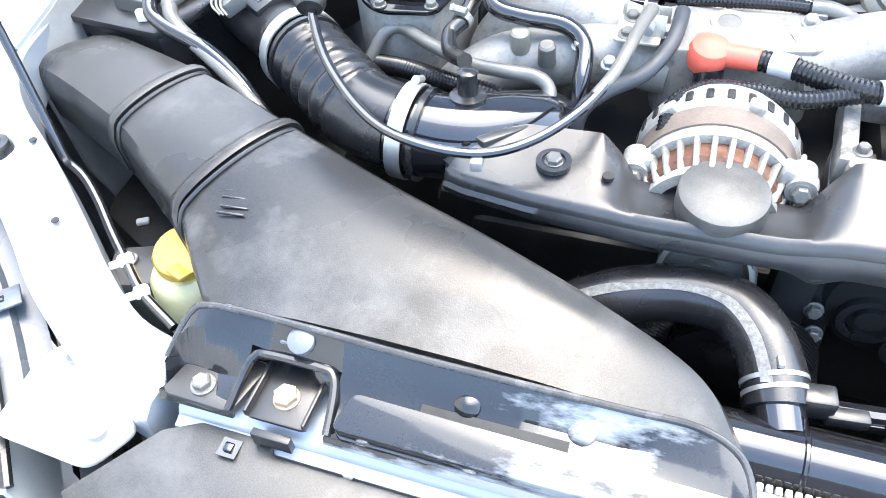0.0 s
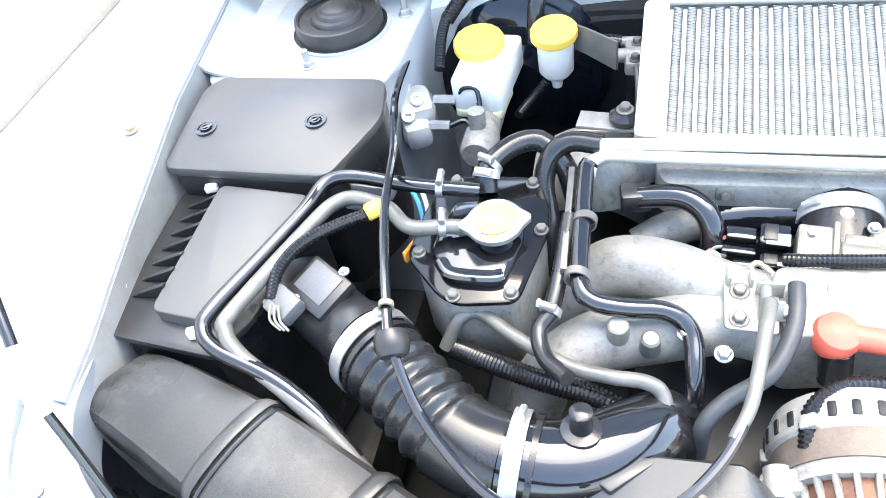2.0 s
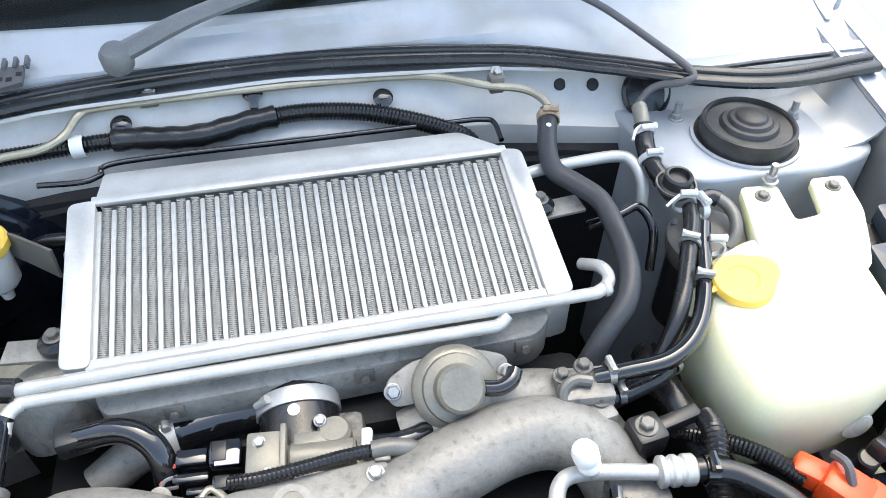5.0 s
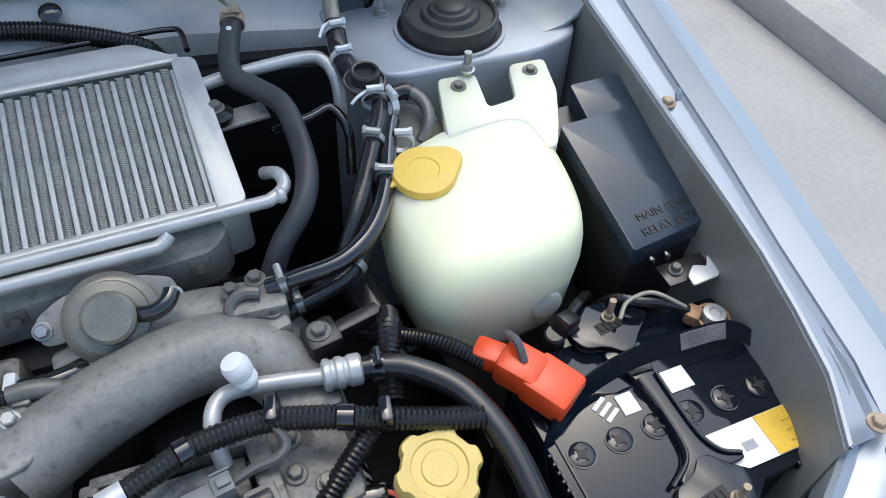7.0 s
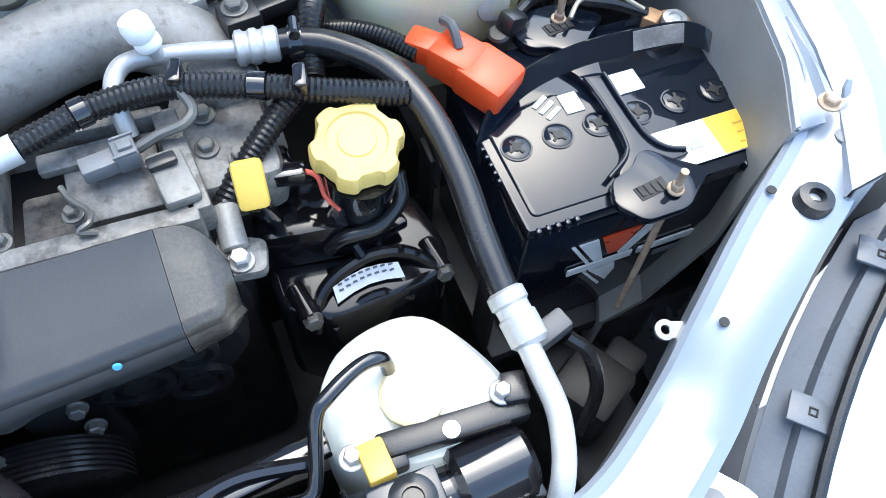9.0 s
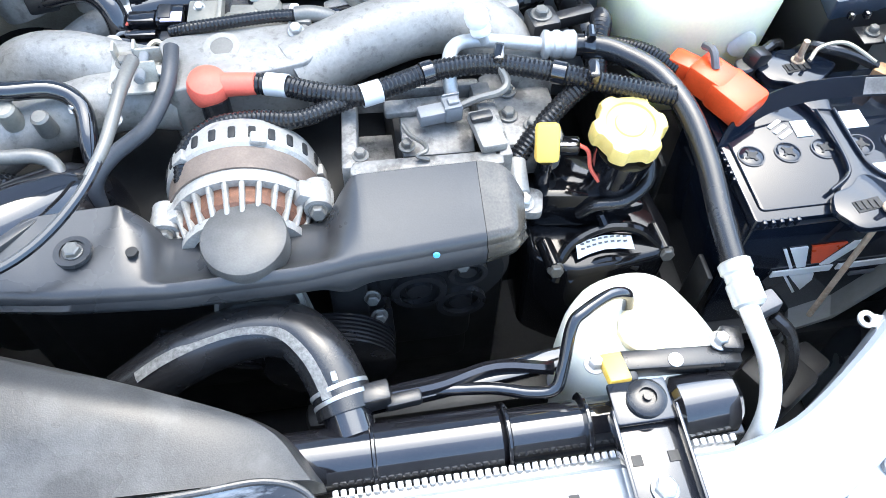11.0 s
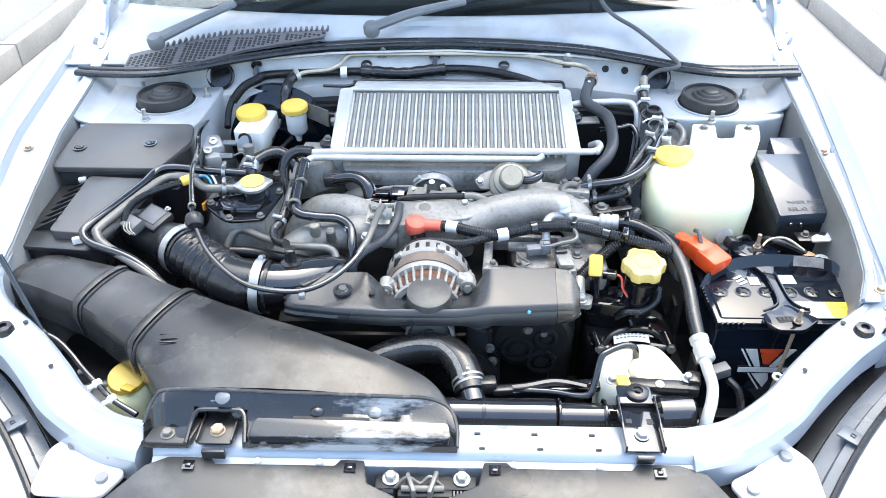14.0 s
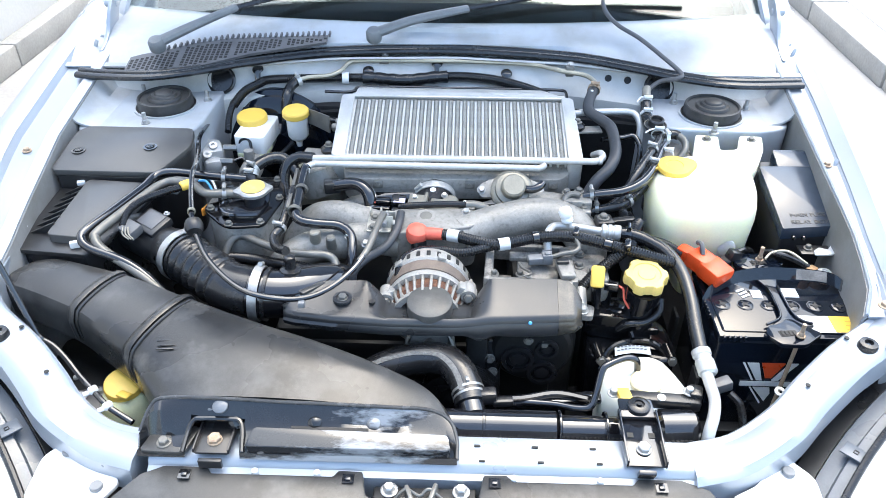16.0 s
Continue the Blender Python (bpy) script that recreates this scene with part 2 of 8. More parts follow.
BULKHEAD = surface("dusty_bulkhead_paint", (0.56, 0.56, 0.545), 0.5, 0.1, 0.10, 8, 0.05, 700, dust=0.7, dusty=(0.40, 0.385, 0.35), spot=7, patch=0.45)
DUCT = surface("grained_black_plastic", (0.034, 0.0335, 0.0325), 0.29, 0, 0.55, 5, 0.22, 900, dust=0.65, dusty=(0.118, 0.116, 0.112), spot=9, patch=0.5, spec=0.44, edge=0.18)
SATIN = surface("satin_black_plastic", (0.070, 0.069, 0.067), 0.33, 0, 0.12, 14, 0.1, 900, dust=0.2, dusty=(0.12, 0.118, 0.114), spot=20, spec=0.55)
BELT = surface("dusty_belt_cover_plastic", (0.033, 0.034, 0.036), 0.30, 0, 0.15, 12, 0.08, 700, dust=0.3, dusty=(0.075, 0.075, 0.073), spot=14, patch=0.52, spec=0.55)
PLASTIC = surface("black_plastic", (0.018, 0.018, 0.019), 0.32, 0, 0.2, 20, 0.12, 600, dust=0.25, dusty=(0.09, 0.09, 0.085), spot=16, spec=0.6)
# pale patches are scuffs and also sky reflections put into the colour
WORNSHEEN = surface("worn_sheen_plastic", (0.016, 0.017, 0.019), 0.08, 0, 0.2, 20, 0.02, 500, dust=0.7, dusty=(0.36, 0.38, 0.40), spot=11, patch=0.53, spec=0.5, edge=0.06, stretch=3.0, coat=0.3)
CONDUIT = surface("corrugated_plastic", (0.012, 0.012, 0.013), 0.2, 0, 0.2, 30, 0.03, 500, spec=0.45)
RUBBER = surface("black_rubber", (0.015, 0.015, 0.016), 0.24, 0, 0.2, 30, 0.08, 500, dust=0.25, dusty=(0.075, 0.075, 0.07), spot=25, spec=0.6)
CAPRUBBER = surface("dusty_cap_rubber", (0.030, 0.030, 0.030), 0.42, 0, 0.25, 25, 0.1, 500, dust=0.5, dusty=(0.085, 0.082, 0.076), spot=22, patch=0.48)
GLOSS = surface("gloss_black", (0.009, 0.009, 0.011), 0.08, 0, 0.15, 20, 0.012, 300, dust=0.12, dusty=(0.05, 0.05, 0.05), spot=22, spec=0.7, coat=0.6)
SHINY = surface("painted_black_cover", (0.007, 0.007, 0.008), 0.08, 0, 0.15, 20, 0.03, 300, dust=0.2, dusty=(0.03, 0.03, 0.03), spot=22, spec=0.45)
# near-black for oily metal, and for shade painted in holes, slots and gaps
DARK = surface("oily_metal_and_shade", (0.012, 0.012, 0.012), 0.55, 0, 0.4, 18, 0.2, 200, dust=0.4, dusty=(0.045, 0.042, 0.038), spot=20)
CAST = surface("cast_aluminium", (0.285, 0.275, 0.252), 0.52, 0.2, 0.22, 14, 0.9, 240, dust=0.6, dusty=(0.095, 0.089, 0.08), spot=120, patch=0.53, edge=0.14)
DULLALU = surface("oxidised_aluminium", (0.37, 0.36, 0.335), 0.48, 0.3, 0.18, 30, 0.4, 400, dust=0.6, dusty=(0.17, 0.16, 0.145), spot=60, patch=0.52, edge=0.12)
ALU = surface("bare_aluminium", (0.55, 0.545, 0.525), 0.38, 0.4, 0.10, 30, 0.1, 500, dust=0.45, dusty=(0.38, 0.37, 0.34), spot=26)
FIN = surface("radiator_fin", (0.33, 0.32, 0.29), 0.55, 0.1, 0.25, 40, 0.05, 500, dust=0.5, dusty=(0.33, 0.31, 0.265), spot=30, patch=0.54)
TUBEALU = surface("dull_flat_tube", (0.52, 0.51, 0.485), 0.45, 0.2, 0.12, 30, 0.1, 500, dust=0.5, dusty=(0.33, 0.32, 0.29), spot=26)
LAMPGREY = surface("lamp_grey_plastic", (0.115, 0.13, 0.15), 0.3, 0, 0.12, 14, 0.05, 400, dust=0.3, dusty=(0.26, 0.27, 0.28), spot=12)
STEEL = surface("zinc_steel", (0.42, 0.42, 0.41), 0.40, 0.7, 0.15, 60, 0.15, 500, dust=0.5, dusty=(0.28, 0.25, 0.21), spot=90)
RUST = surface("rusty_bolt", (0.42, 0.33, 0.24), 0.6, 0.3, 0.25, 90, 0.4, 500, dust=0.6, dusty=(0.34, 0.20, 0.12), spot=120, patch=0.45)
BRASSY = surface("yellow_zinc_pipe", (0.42, 0.39, 0.31), 0.38, 0.55, 0.15, 40, 0.08, 500, dust=0.3, dusty=(0.3, 0.27, 0.21), spot=30)
GREYPIPE = surface("dull_grey_pipe", (0.17, 0.165, 0.15), 0.40, 0.4, 0.15, 40, 0.1, 500, dust=0.4, dusty=(0.11, 0.105, 0.09), spot=30)
YELLOW = surface("yellow_plastic", (0.84, 0.56, 0.10), 0.38, 0, 0.06, 30, 0.08, 500)
PALEYELLOW = surface("faded_yellow_plastic", (0.72, 0.53, 0.16), 0.42, 0, 0.06, 30, 0.1, 500, dust=0.3, dusty=(0.72, 0.60, 0.30), spot=30)
TAN = surface("tan_cast_metal", (0.27, 0.255, 0.215), 0.42, 0.3, 0.12, 40, 0.25, 400, dust=0.4, dusty=(0.15, 0.14, 0.115), spot=45)
TANK = surface("milky_tank_plastic", (0.97, 0.93, 0.66), 0.34, 0, 0.05, 10, 0.05, 300, dust=0.4, dusty=(0.88, 0.85, 0.50), spot=8, sss=0.9)
CREAM = surface("yellowed_tank_plastic", (0.70, 0.72, 0.47), 0.38, 0, 0.08, 14, 0.05, 300, dust=0.3, dusty=(0.52, 0.54, 0.3), spot=16, sss=0.2)
WHITE = surface("white_plastic", (0.82, 0.82, 0.80), 0.4, 0, 0.04, 40, 0.04, 500)
RED = surface("red_plastic", (0.80, 0.085, 0.02), 0.32, 0, 0.1, 40, 0.12, 400)
CORAL = surface("faded_red_rubber", (0.78, 0.14, 0.09), 0.5, 0, 0.1, 40, 0.1, 400)
ORANGE = surface("orange_sticker", (0.85, 0.30, 0.04), 0.5, 0, 0.1, 60, 0.05, 400)
GRIMY = surface("grimy_cast_metal", (0.21, 0.203, 0.19), 0.5, 0.3, 0.3, 30, 0.7, 240, dust=0.7, dusty=(0.06, 0.057, 0.052), spot=50, patch=0.5, edge=0.1)
GREYHOSE = surface("grey_rubber", (0.040, 0.043, 0.049), 0.45, 0, 0.2, 30, 0.1, 500, dust=0.3, dusty=(0.11, 0.11, 0.11), spot=25)
COPPER = surface("copper_winding", (0.16, 0.075, 0.045), 0.45, 0.3, 0.3, 200, 0.4, 900)
LAMINATE = surface("brown_stator", (0.17, 0.135, 0.11), 0.6, 0.2, 0.2, 60, 0.3, 500)
GREYPLASTIC = surface("grey_connector_plastic", (0.20, 0.205, 0.21), 0.45, 0, 0.1, 40, 0.1, 500)
DARKGREY = surface("dark_grey_plastic", (0.10, 0.10, 0.105), 0.42, 0, 0.15, 40, 0.1, 500)
LABEL = surface("silver_label", (0.66, 0.67, 0.68), 0.4, 0.3, 0.05, 60, 0.02, 500)
CONCRETE = surface("concrete", (0.37, 0.36, 0.345), 0.9, 0, 0.12, 1.6, 0.5, 60, dust=0.5, dusty=(0.29, 0.28, 0.265), spot=3)
KERB = surface("kerb_stone", (0.38, 0.37, 0.345), 0.9, 0, 0.15, 4, 0.6, 80, dust=0.5, dusty=(0.3, 0.29, 0.26), spot=6)
PLASTER = surface("pale_wall", (0.74, 0.73, 0.70), 0.9, 0, 0.06, 2, 0.4, 60, dust=0.3, dusty=(0.60, 0.59, 0.55), spot=2)
WIPER = surface("faded_wiper_paint", (0.17, 0.18, 0.185), 0.45, 0, 0.15, 20, 0.1, 400, dust=0.5, dusty=(0.27, 0.27, 0.26), spot=24)
LENS = surface("hazy_lamp_lens", (0.62, 0.66, 0.66), 0.14, 0, 0.05, 10, 0.02, 300, coat=0.8)
BLUEMARK = surface("blue_paint_mark", (0.10, 0.42, 0.80), 0.4, 0, 0.05, 60, 0)
CABIN = surface("dark_cabin_and_holes", (0.012, 0.012, 0.013), 0.7, 0, 0.2, 4, 0.1, 100)


def glass(name, tint):
    m = bpy.data.materials.new(name)
    m.use_nodes = True
    p = m.node_tree.nodes["Principled BSDF"]
    p.inputs["Base Color"].default_value = (*tint, 1)
    p.inputs["Transmission Weight"].default_value = 1
    p.inputs["Roughness"].default_value = 0.02
    p.inputs["IOR"].default_value = 1.45
    return m


GLASS = glass("screen_glass", (0.75, 0.85, 0.85))

# ---- the yard ----
bm = B()
n = 24
grid = [[bm.verts.new((-90 + 180 * i / n, -90 + 180 * j / n, 0)) for i in range(n + 1)] for j in range(n + 1)]
for j in range(n):
    for i in range(n):
        bm.faces.new((grid[j][i], grid[j][i + 1], grid[j + 1][i + 1], grid[j + 1][i]))
ground = solo("ground", bm, CONCRETE, "pale grey concrete ground of the yard", "ground", kind="structure")

pavement = thing("pavement", "worn grey concrete pavement behind a kerb", "pavement", (2.2, 0, 0), kind="structure")
slab = B()
box(slab, (5.3, 3, 0.05), (5.98, 40, 0.1), bevel=0.004)
part("slab", slab, CONCRETE, pavement)
stone = finish(box(B(), (0, 0, 0), (0.21, 0.994, 0.12), bevel=0.012), "kerb_stone", KERB)
rng = random.Random(4)
for i in range(24):
    ob = new("kerb_stone", stone)
    ob.parent = pavement
    ob.matrix_parent_inverse = WORLD[pavement].inverted()
    ob.matrix_basis = pose(2.19 + rng.uniform(-0.006, 0.006), -7.6 + i, 0.055 + rng.uniform(-0.004, 0.004), 0, rng.uniform(-0.6, 0.6), rng.uniform(-0.4, 0.4))

wall = thing("wall_side", "pale plastered yard wall with a low concrete footing", "wall", (-2.4, 0, 0), kind="structure")
bm = box(B(), (-2.42, 3, 1.25), (0.2, 36, 2.5), bevel=0.01)
part("wall_face", bm, PLASTER, wall)
bm = B()
for i in range(18):
    box(bm, (-2.27, -14 + 2 * i, 0.06), (0.1, 1.99, 0.12), bevel=0.008)
part("footing", bm, KERB, wall)

# added out of view: blocks the bright horizon in glossy reflections
bw = thing("unseen_wall_back", "unseen plastered wall added to hide the low sky", "wall", (0, 9, 0), kind="structure")
part("wall_face", box(B(), (0, 9.1, 2.1), (30, 0.2, 4.2), bevel=0.01), PLASTER, bw)

# ---- car body round the engine bay ----
car = thing("car_body", "silver-blue car front with its bonnet open", "car", (0, 0.5, 0))
fender_z = lambda y: 0.809 + 0.13 * (y - 0.202)
apron_x = lerp_of([(0.10, 0.60), (0.186, 0.640), (0.214, 0.657), (0.25, 0.674), (0.40, 0.685), (0.58, 0.692), (0.75, 0.697), (0.95, 0.708), (1.4, 0.73)])
crest_x = lerp_of([(0.10, 0.66), (0.198, 0.717), (0.297, 0.762), (0.514, 0.788), (0.69, 0.797), (0.85, 0.806), (1.2, 0.818), (1.44, 0.825)])
near_apron = lerp_of([(0.10, 0.585), (0.208, 0.636), (0.246, 0.655), (0.305, 0.667), (0.379, 0.678), (0.541, 0.686), (0.746, 0.697), (0.95, 0.708), (1.4, 0.73)])
near_ridge = lerp_of([(0.08, 0.628), (0.137, 0.662), (0.195, 0.692), (0.256, 0.708), (0.343, 0.716), (0.48, 0.735), (0.75, 0.764), (1.0, 0.778), (1.44, 0.795)])
ys = [0.25 + 0.058 * i for i in range(21)]
skew_x = lerp_of([(-0.05, 0.0), (0.05, 0.008), (0.10, 0.022), (0.15, 0.036), (0.29, 0.034), (0.46, 0.015), (0.60, 0.0)])
skew_y = lerp_of([(0.0, 0.0), (0.10, -0.012), (0.15, -0.02), (0.30, -0.01), (0.50, 0.0)])


def other_side(pts):
    """The same points on the other wing, which stands a little further in."""
    return [(-p[0] + skew_x(p[1]), p[1] + skew_y(p[1]), *p[2:]) for p in pts]


for side, flip in (("right", False), ("left", True)):
    put = other_side if flip else (lambda p: p)
    edge = apron_x if flip else near_apron
    rows = []
    for y in ys if flip else [0.195, 0.215, 0.232] + ys:
        x, z = edge(y), fender_z(y)
        rows.append(put([(x, y, z - 0.004), (x - 0.002, y, z - 0.02), (x - 0.006, y, 0.66), (x - 0.05, y, 0.58), (x - 0.09, y, 0.56), (x - 0.10, y, 0.30)]))
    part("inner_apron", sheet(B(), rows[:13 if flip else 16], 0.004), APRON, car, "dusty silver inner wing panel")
    rows, skin = [], []
    for y in ys if flip else [0.195, 0.215, 0.232] + ys:
        x, e, r, z = edge(y), crest_x(y), near_ridge(y), fender_z(y)
        if flip:
            rows.append(put([(x - 0.001, y, z - 0.012), (x + 0.002, y, z), (x + 0.022, y, z + 0.003), (x + 0.030, y, z - 0.008), (e - 0.026, y, z - 0.009), (e - 0.018, y, z + 0.003)]))
        else:
            rows.append([(x - 0.001, y, z - 0.012), (x + 0.002, y, z), (x + 0.005, y, z + 0.0015), (x + 0.009, y, z - 0.004), (r - 0.026, y, z - 0.005), (r - 0.022, y, z - 0.002)])
    part("wing_gutter", sheet(B(), rows, 0.004), SILVER, car, "folded silver gutter of the wing")
    for y in ([] if flip else [0.14]) + [0.16, 0.18, 0.20, 0.22] + ys:
        e, r, z = crest_x(y), near_ridge(y), fender_z(y)
        if flip:
            skin.append(put([(e - 0.019, y, z - 0.010), (e - 0.018, y, z + 0.004), (e - 0.004, y, z + 0.010), (e + 0.016, y, z + 0.008), (e + 0.040, y, z - 0.008), (e + 0.062, y, z - 0.05), (e + 0.075, y, z - 0.16), (e + 0.08, y, 0.35), (e + 0.07, y, 0.0)]))
        else:
            skin.append([(r - 0.0225, y, z - 0.008), (r - 0.0215, y, z + 0.001), (r - 0.004, y, z + 0.010), (r, y, z + 0.0125), (r + 0.005, y, z + 0.011), (r + 0.008, y, z + 0.0095), (r + 0.024, y, z + 0.006), (r + 0.032, y, z - 0.004), (r + 0.036, y, z - 0.03), (r + 0.042, y, z - 0.16), (r + 0.05, y, 0.35), (r + 0.04, y, 0.0)])
    wing = part("wing", sheet(B(), skin, 0.004), SILVER, car, "silver-blue front wing")
    for x, y, z in (((0.742, 0.557, -0.008),) if flip else ((0.699, 0.552, -0.0035), (0.656, 0.199, 0.012))):
        p = put([(x, y, fender_z(y) + z)])[0]
        bolt_part(p, wing, r=0.0058, h=0.005, washer=1.5, material=RUST)
        if not flip:
            bm = prism(B(), rounded([(-0.004, -0.004), (0.004, -0.004), (0.006, 0.005), (0.002, 0.009), (-0.003, 0.004)], 0.0015), -0.0012, 0.0012, 0.0005, pose(p[0] + 0.016, p[1] + 0.004, p[2] + 0.002, 60, 0, 15))
            part("wing_tab", bm, SILVER, wing)
    # suspension tower
    t = 0.845
    front_y = 0.63 if flip else 0.69
    inner = 0.03 if flip else 0.0
    plan = [(0.425 + inner, front_y + 0.06), (0.45 + inner * 0.6, front_y + 0.008), (0.63, front_y), (0.692, front_y + 0.02), (0.698, 0.90), (0.42 + inner, 0.90)]
    plan = rounded([(-x, y) for x, y in plan[::-1]] if flip else plan, 0.03)
    bm = prism(B(), plan, 0.45, t, 0.012, segments=3)
    tower = part("strut_tower", bm, INNER, car, "pressed silver strut tower")
    rows = []
    for y in [front_y + 0.03 + (0.87 - front_y) * k / 10 for k in range(11)]:
        x, z = edge(y), fender_z(y) - 0.006
        rows.append(put([(0.640, y, t - 0.001), (0.655, y, t + 0.001), (x - 0.022, y, t + 0.005), (x - 0.008, y, t * 0.45 + z * 0.55), (x - 0.0005, y, z)]))
    part("tower_flare", sheet(B(), rows, 0.004), INNER, tower)
    c = (0.55, 0.763)
    if flip:
        c = (-0.55, 0.763)
    bm = ring(B(), (*c, t - 0.004), (0, 0, 1), 0.0595, 0.0635, 0.007, 48)
    part("rim", bm, INNER, tower)
    bm = lathe(B(), [(0.0545, 0), (0.0545, 0.026), (0.0535, 0.0295), (0.051, 0.0305), (0.049, 0.029), (0.048, 0.026), (0.034, 0.0255), (0.0325, 0.029), (0.031, 0.0305), (0.026, 0.031),
                     (0.0245, 0.0335), (0.023, 0.035), (0.0185, 0.0355), (0.017, 0.038), (0.0155, 0.039), (0.006, 0.040), (0.001, 0.040)], (*c, t - 0.008), n=40)
    part("well", ring(B(), (*c, t - 0.0035), (0, 0, 1), 0.0545, 0.0592, 0.005, 48), DARK, tower)
    part("strut_mount_cover", bm, CAPRUBBER, tower, "black ribbed rubber strut cap")
    for a in (-100, 20, 140):
        q = (c[0] + 0.082 * math.cos(radians(a)), c[1] + 0.082 * math.sin(radians(a)), t)
        bm = bolt(B(), q, r=0.0065, h=0.007, washer=1.35)
        rod(bm, q, (q[0], q[1], t + 0.022), 0.0042, n=10)
        part("stud", bm, STEEL, tower)
    # front panel arm with the bonnet buffer
    arm = [((0.36, 0.032), (0.36, -0.036), 0.720), ((0.42, 0.048), (0.43, -0.016), 0.722), ((0.481, 0.085), (0.505, 0.028), 0.735), ((0.515, 0.112), (0.552, 0.068), 0.758),
           ((0.575, 0.158), (0.605, 0.108), 0.783), ((0.643, 0.205), (0.675, 0.150) if flip else (0.664, 0.150), 0.799), ((0.668, 0.245), (0.706, 0.198) if flip else (0.676, 0.202), 0.811), ((0.678, 0.30), (0.728, 0.262) if flip else (0.688, 0.268), 0.815)]
    line_in = glide([(*a, z) for a, b, z in arm], 5)
    line_out = glide([(*b, z) for a, b, z in arm], 5)
    rows = []
    for a, b in zip(line_in, line_out):
        u = (b - a).normalized()
        rows.append(put([tuple(a + Vector((0, 0, -0.055))), tuple(a + Vector((0, 0, -0.004))), tuple(a + u * 0.004), tuple(a + u * 0.012 + Vector((0, 0, -0.003))), tuple(a.lerp(b, 0.5) + Vector((0, 0, 0.002))), tuple(b - u * 0.010),
                         tuple(b + Vector((0, 0, -0.008))), tuple(b + u * 0.003 + Vector((0, 0, -0.045)))]))
    panel = part("front_panel_arm", loft(B(), rows), SILVER, car, "silver front panel running to the wing")
    q = put([(0.620, 0.146, 0.784)])[0]
    bm = lathe(B(), [(0.0135, 0), (0.0135, 0.010), (0.012, 0.014), (0.006, 0.015), (0.0055, 0.008), (0.001, 0.008)], q, n=24)
    part("bonnet_buffer", bm, RUBBER, panel, "round black rubber buffer")
    for p in ((0.45, 0.02, 0.7225), (0.665, 0.18, 0.803)):
        bm = lathe(B(), [(0.007, 0), (0.007, 0.0012), (0.005, 0.002)], put([p])[0], n=16)
        part("plug", bm, GREYPLASTIC, panel)
    for p in ((0.53, 0.098, 0.762), (0.60, 0.165, 0.789)):
        part("hole", lathe(B(), [(0.0035, 0), (0.0035, 0.0009)], put([p])[0], n=14), DARK, panel)

# centre of the front panel
bm = B()
rows = []
for x in [-0.34 + 0.04 * i for i in range(19)]:
    k = 0.014 * math.exp(-((x - 0.015) / 0.06) ** 2)
    rows.append([(x, 0.032, 0.66), (x, 0.032, 0.716), (x, 0.028, 0.720), (x, 0.0, 0.7215), (x, -0.014, 0.720), (x, -0.020, 0.715), (x, -0.023, 0.709), (x, -0.031, 0.706), (x, -0.033, 0.66)])
front = part("front_panel", loft(bm, rows), SILVER, car, "silver upper radiator panel")
for x in (0.09, 0.165, 0.24):
    for y in (0.012, -0.012):
        part("slot", box(B(), (x - 0.006 * (y > 0), y, 0.7222), (0.008, 0.003, 0.0012), bevel=0), DARK, front)
for x in (-0.20, -0.12, 0.13, 0.24):
    part("clip", rod(B(), (x, -0.030, 0.706), (x, -0.030, 0.7135), 0.0042, n=12), WHITE, front)

# firewall, cowl, seal
wall_y = lerp_of([(-0.78, 0.863), (-0.52, 0.850), (-0.40, 0.883), (-0.22, 0.915), (0.03, 0.925), (0.28, 0.903), (0.42, 0.873), (0.52, 0.850), (0.78, 0.863)])
wall_top = lerp_of([(-0.78, 0.884), (-0.5, 0.890), (-0.22, 0.898), (0.03, 0.90), (0.28, 0.898), (0.52, 0.890), (0.78, 0.884)])
rows = []
for i in range(41):
    x = -0.78 + 1.56 * i / 40
    y, t = wall_y(x), wall_top(x)
    rows.append([(x, y - 0.012, t), (x, y - 0.004, t - 0.004), (x, y + 0.002, t - 0.012), (x, y - 0.026, t - 0.052), (x, y - 0.044, t - 0.060), (x, y - 0.047, t - 0.075), (x, y - 0.045, 0.79), (x, y - 0.040, 0.72), (x, y - 0.02, 0.3)])
firewall = part("firewall", sheet(B(), rows, 0.004), BULKHEAD, car, "dusty silver bulkhead behind the engine")
# near-black sheet over the lower bulkhead, painting the shade behind the engine
rows = []
for i in range(33):
    x = -0.415 + 0.86 * i / 32
    y = wall_y(x)
    rows.append([(x, y - 0.047, 0.812), (x, y - 0.056, 0.806 + 0.002 * math.sin(40 * x)), (x, y - 0.058, 0.795), (x, y - 0.054, 0.72), (x, y - 0.034, 0.3)])
part("shade_sheet", sheet(B(), rows, 0.004), BAYSHADE, firewall, "black sheet standing for shade low on the bulkhead")
for x, s in ((-0.46, 0.031), (0.462, 0.032)):
    y = wall_y(x)
    bm = lathe(B(), [(s, 0), (s, 0.004), (s * 0.9, 0.006), (s * 0.8, 0.004), (s * 0.3, 0.005), (0.001, 0.005)], (x, y - 0.010, 0.862), (0, -0.82, 0.57), 32)
    part("grommet", bm, RUBBER, firewall, "round black rubber grommet")
for x in (0.36, 0.399):
    part("plug", lathe(B(), [(0.008, 0), (0.007, 0.002), (0.001, 0.0025)], (x, wall_y(x) - 0.006, 0.870), (0, -0.82, 0.57), 16), DARK, firewall)
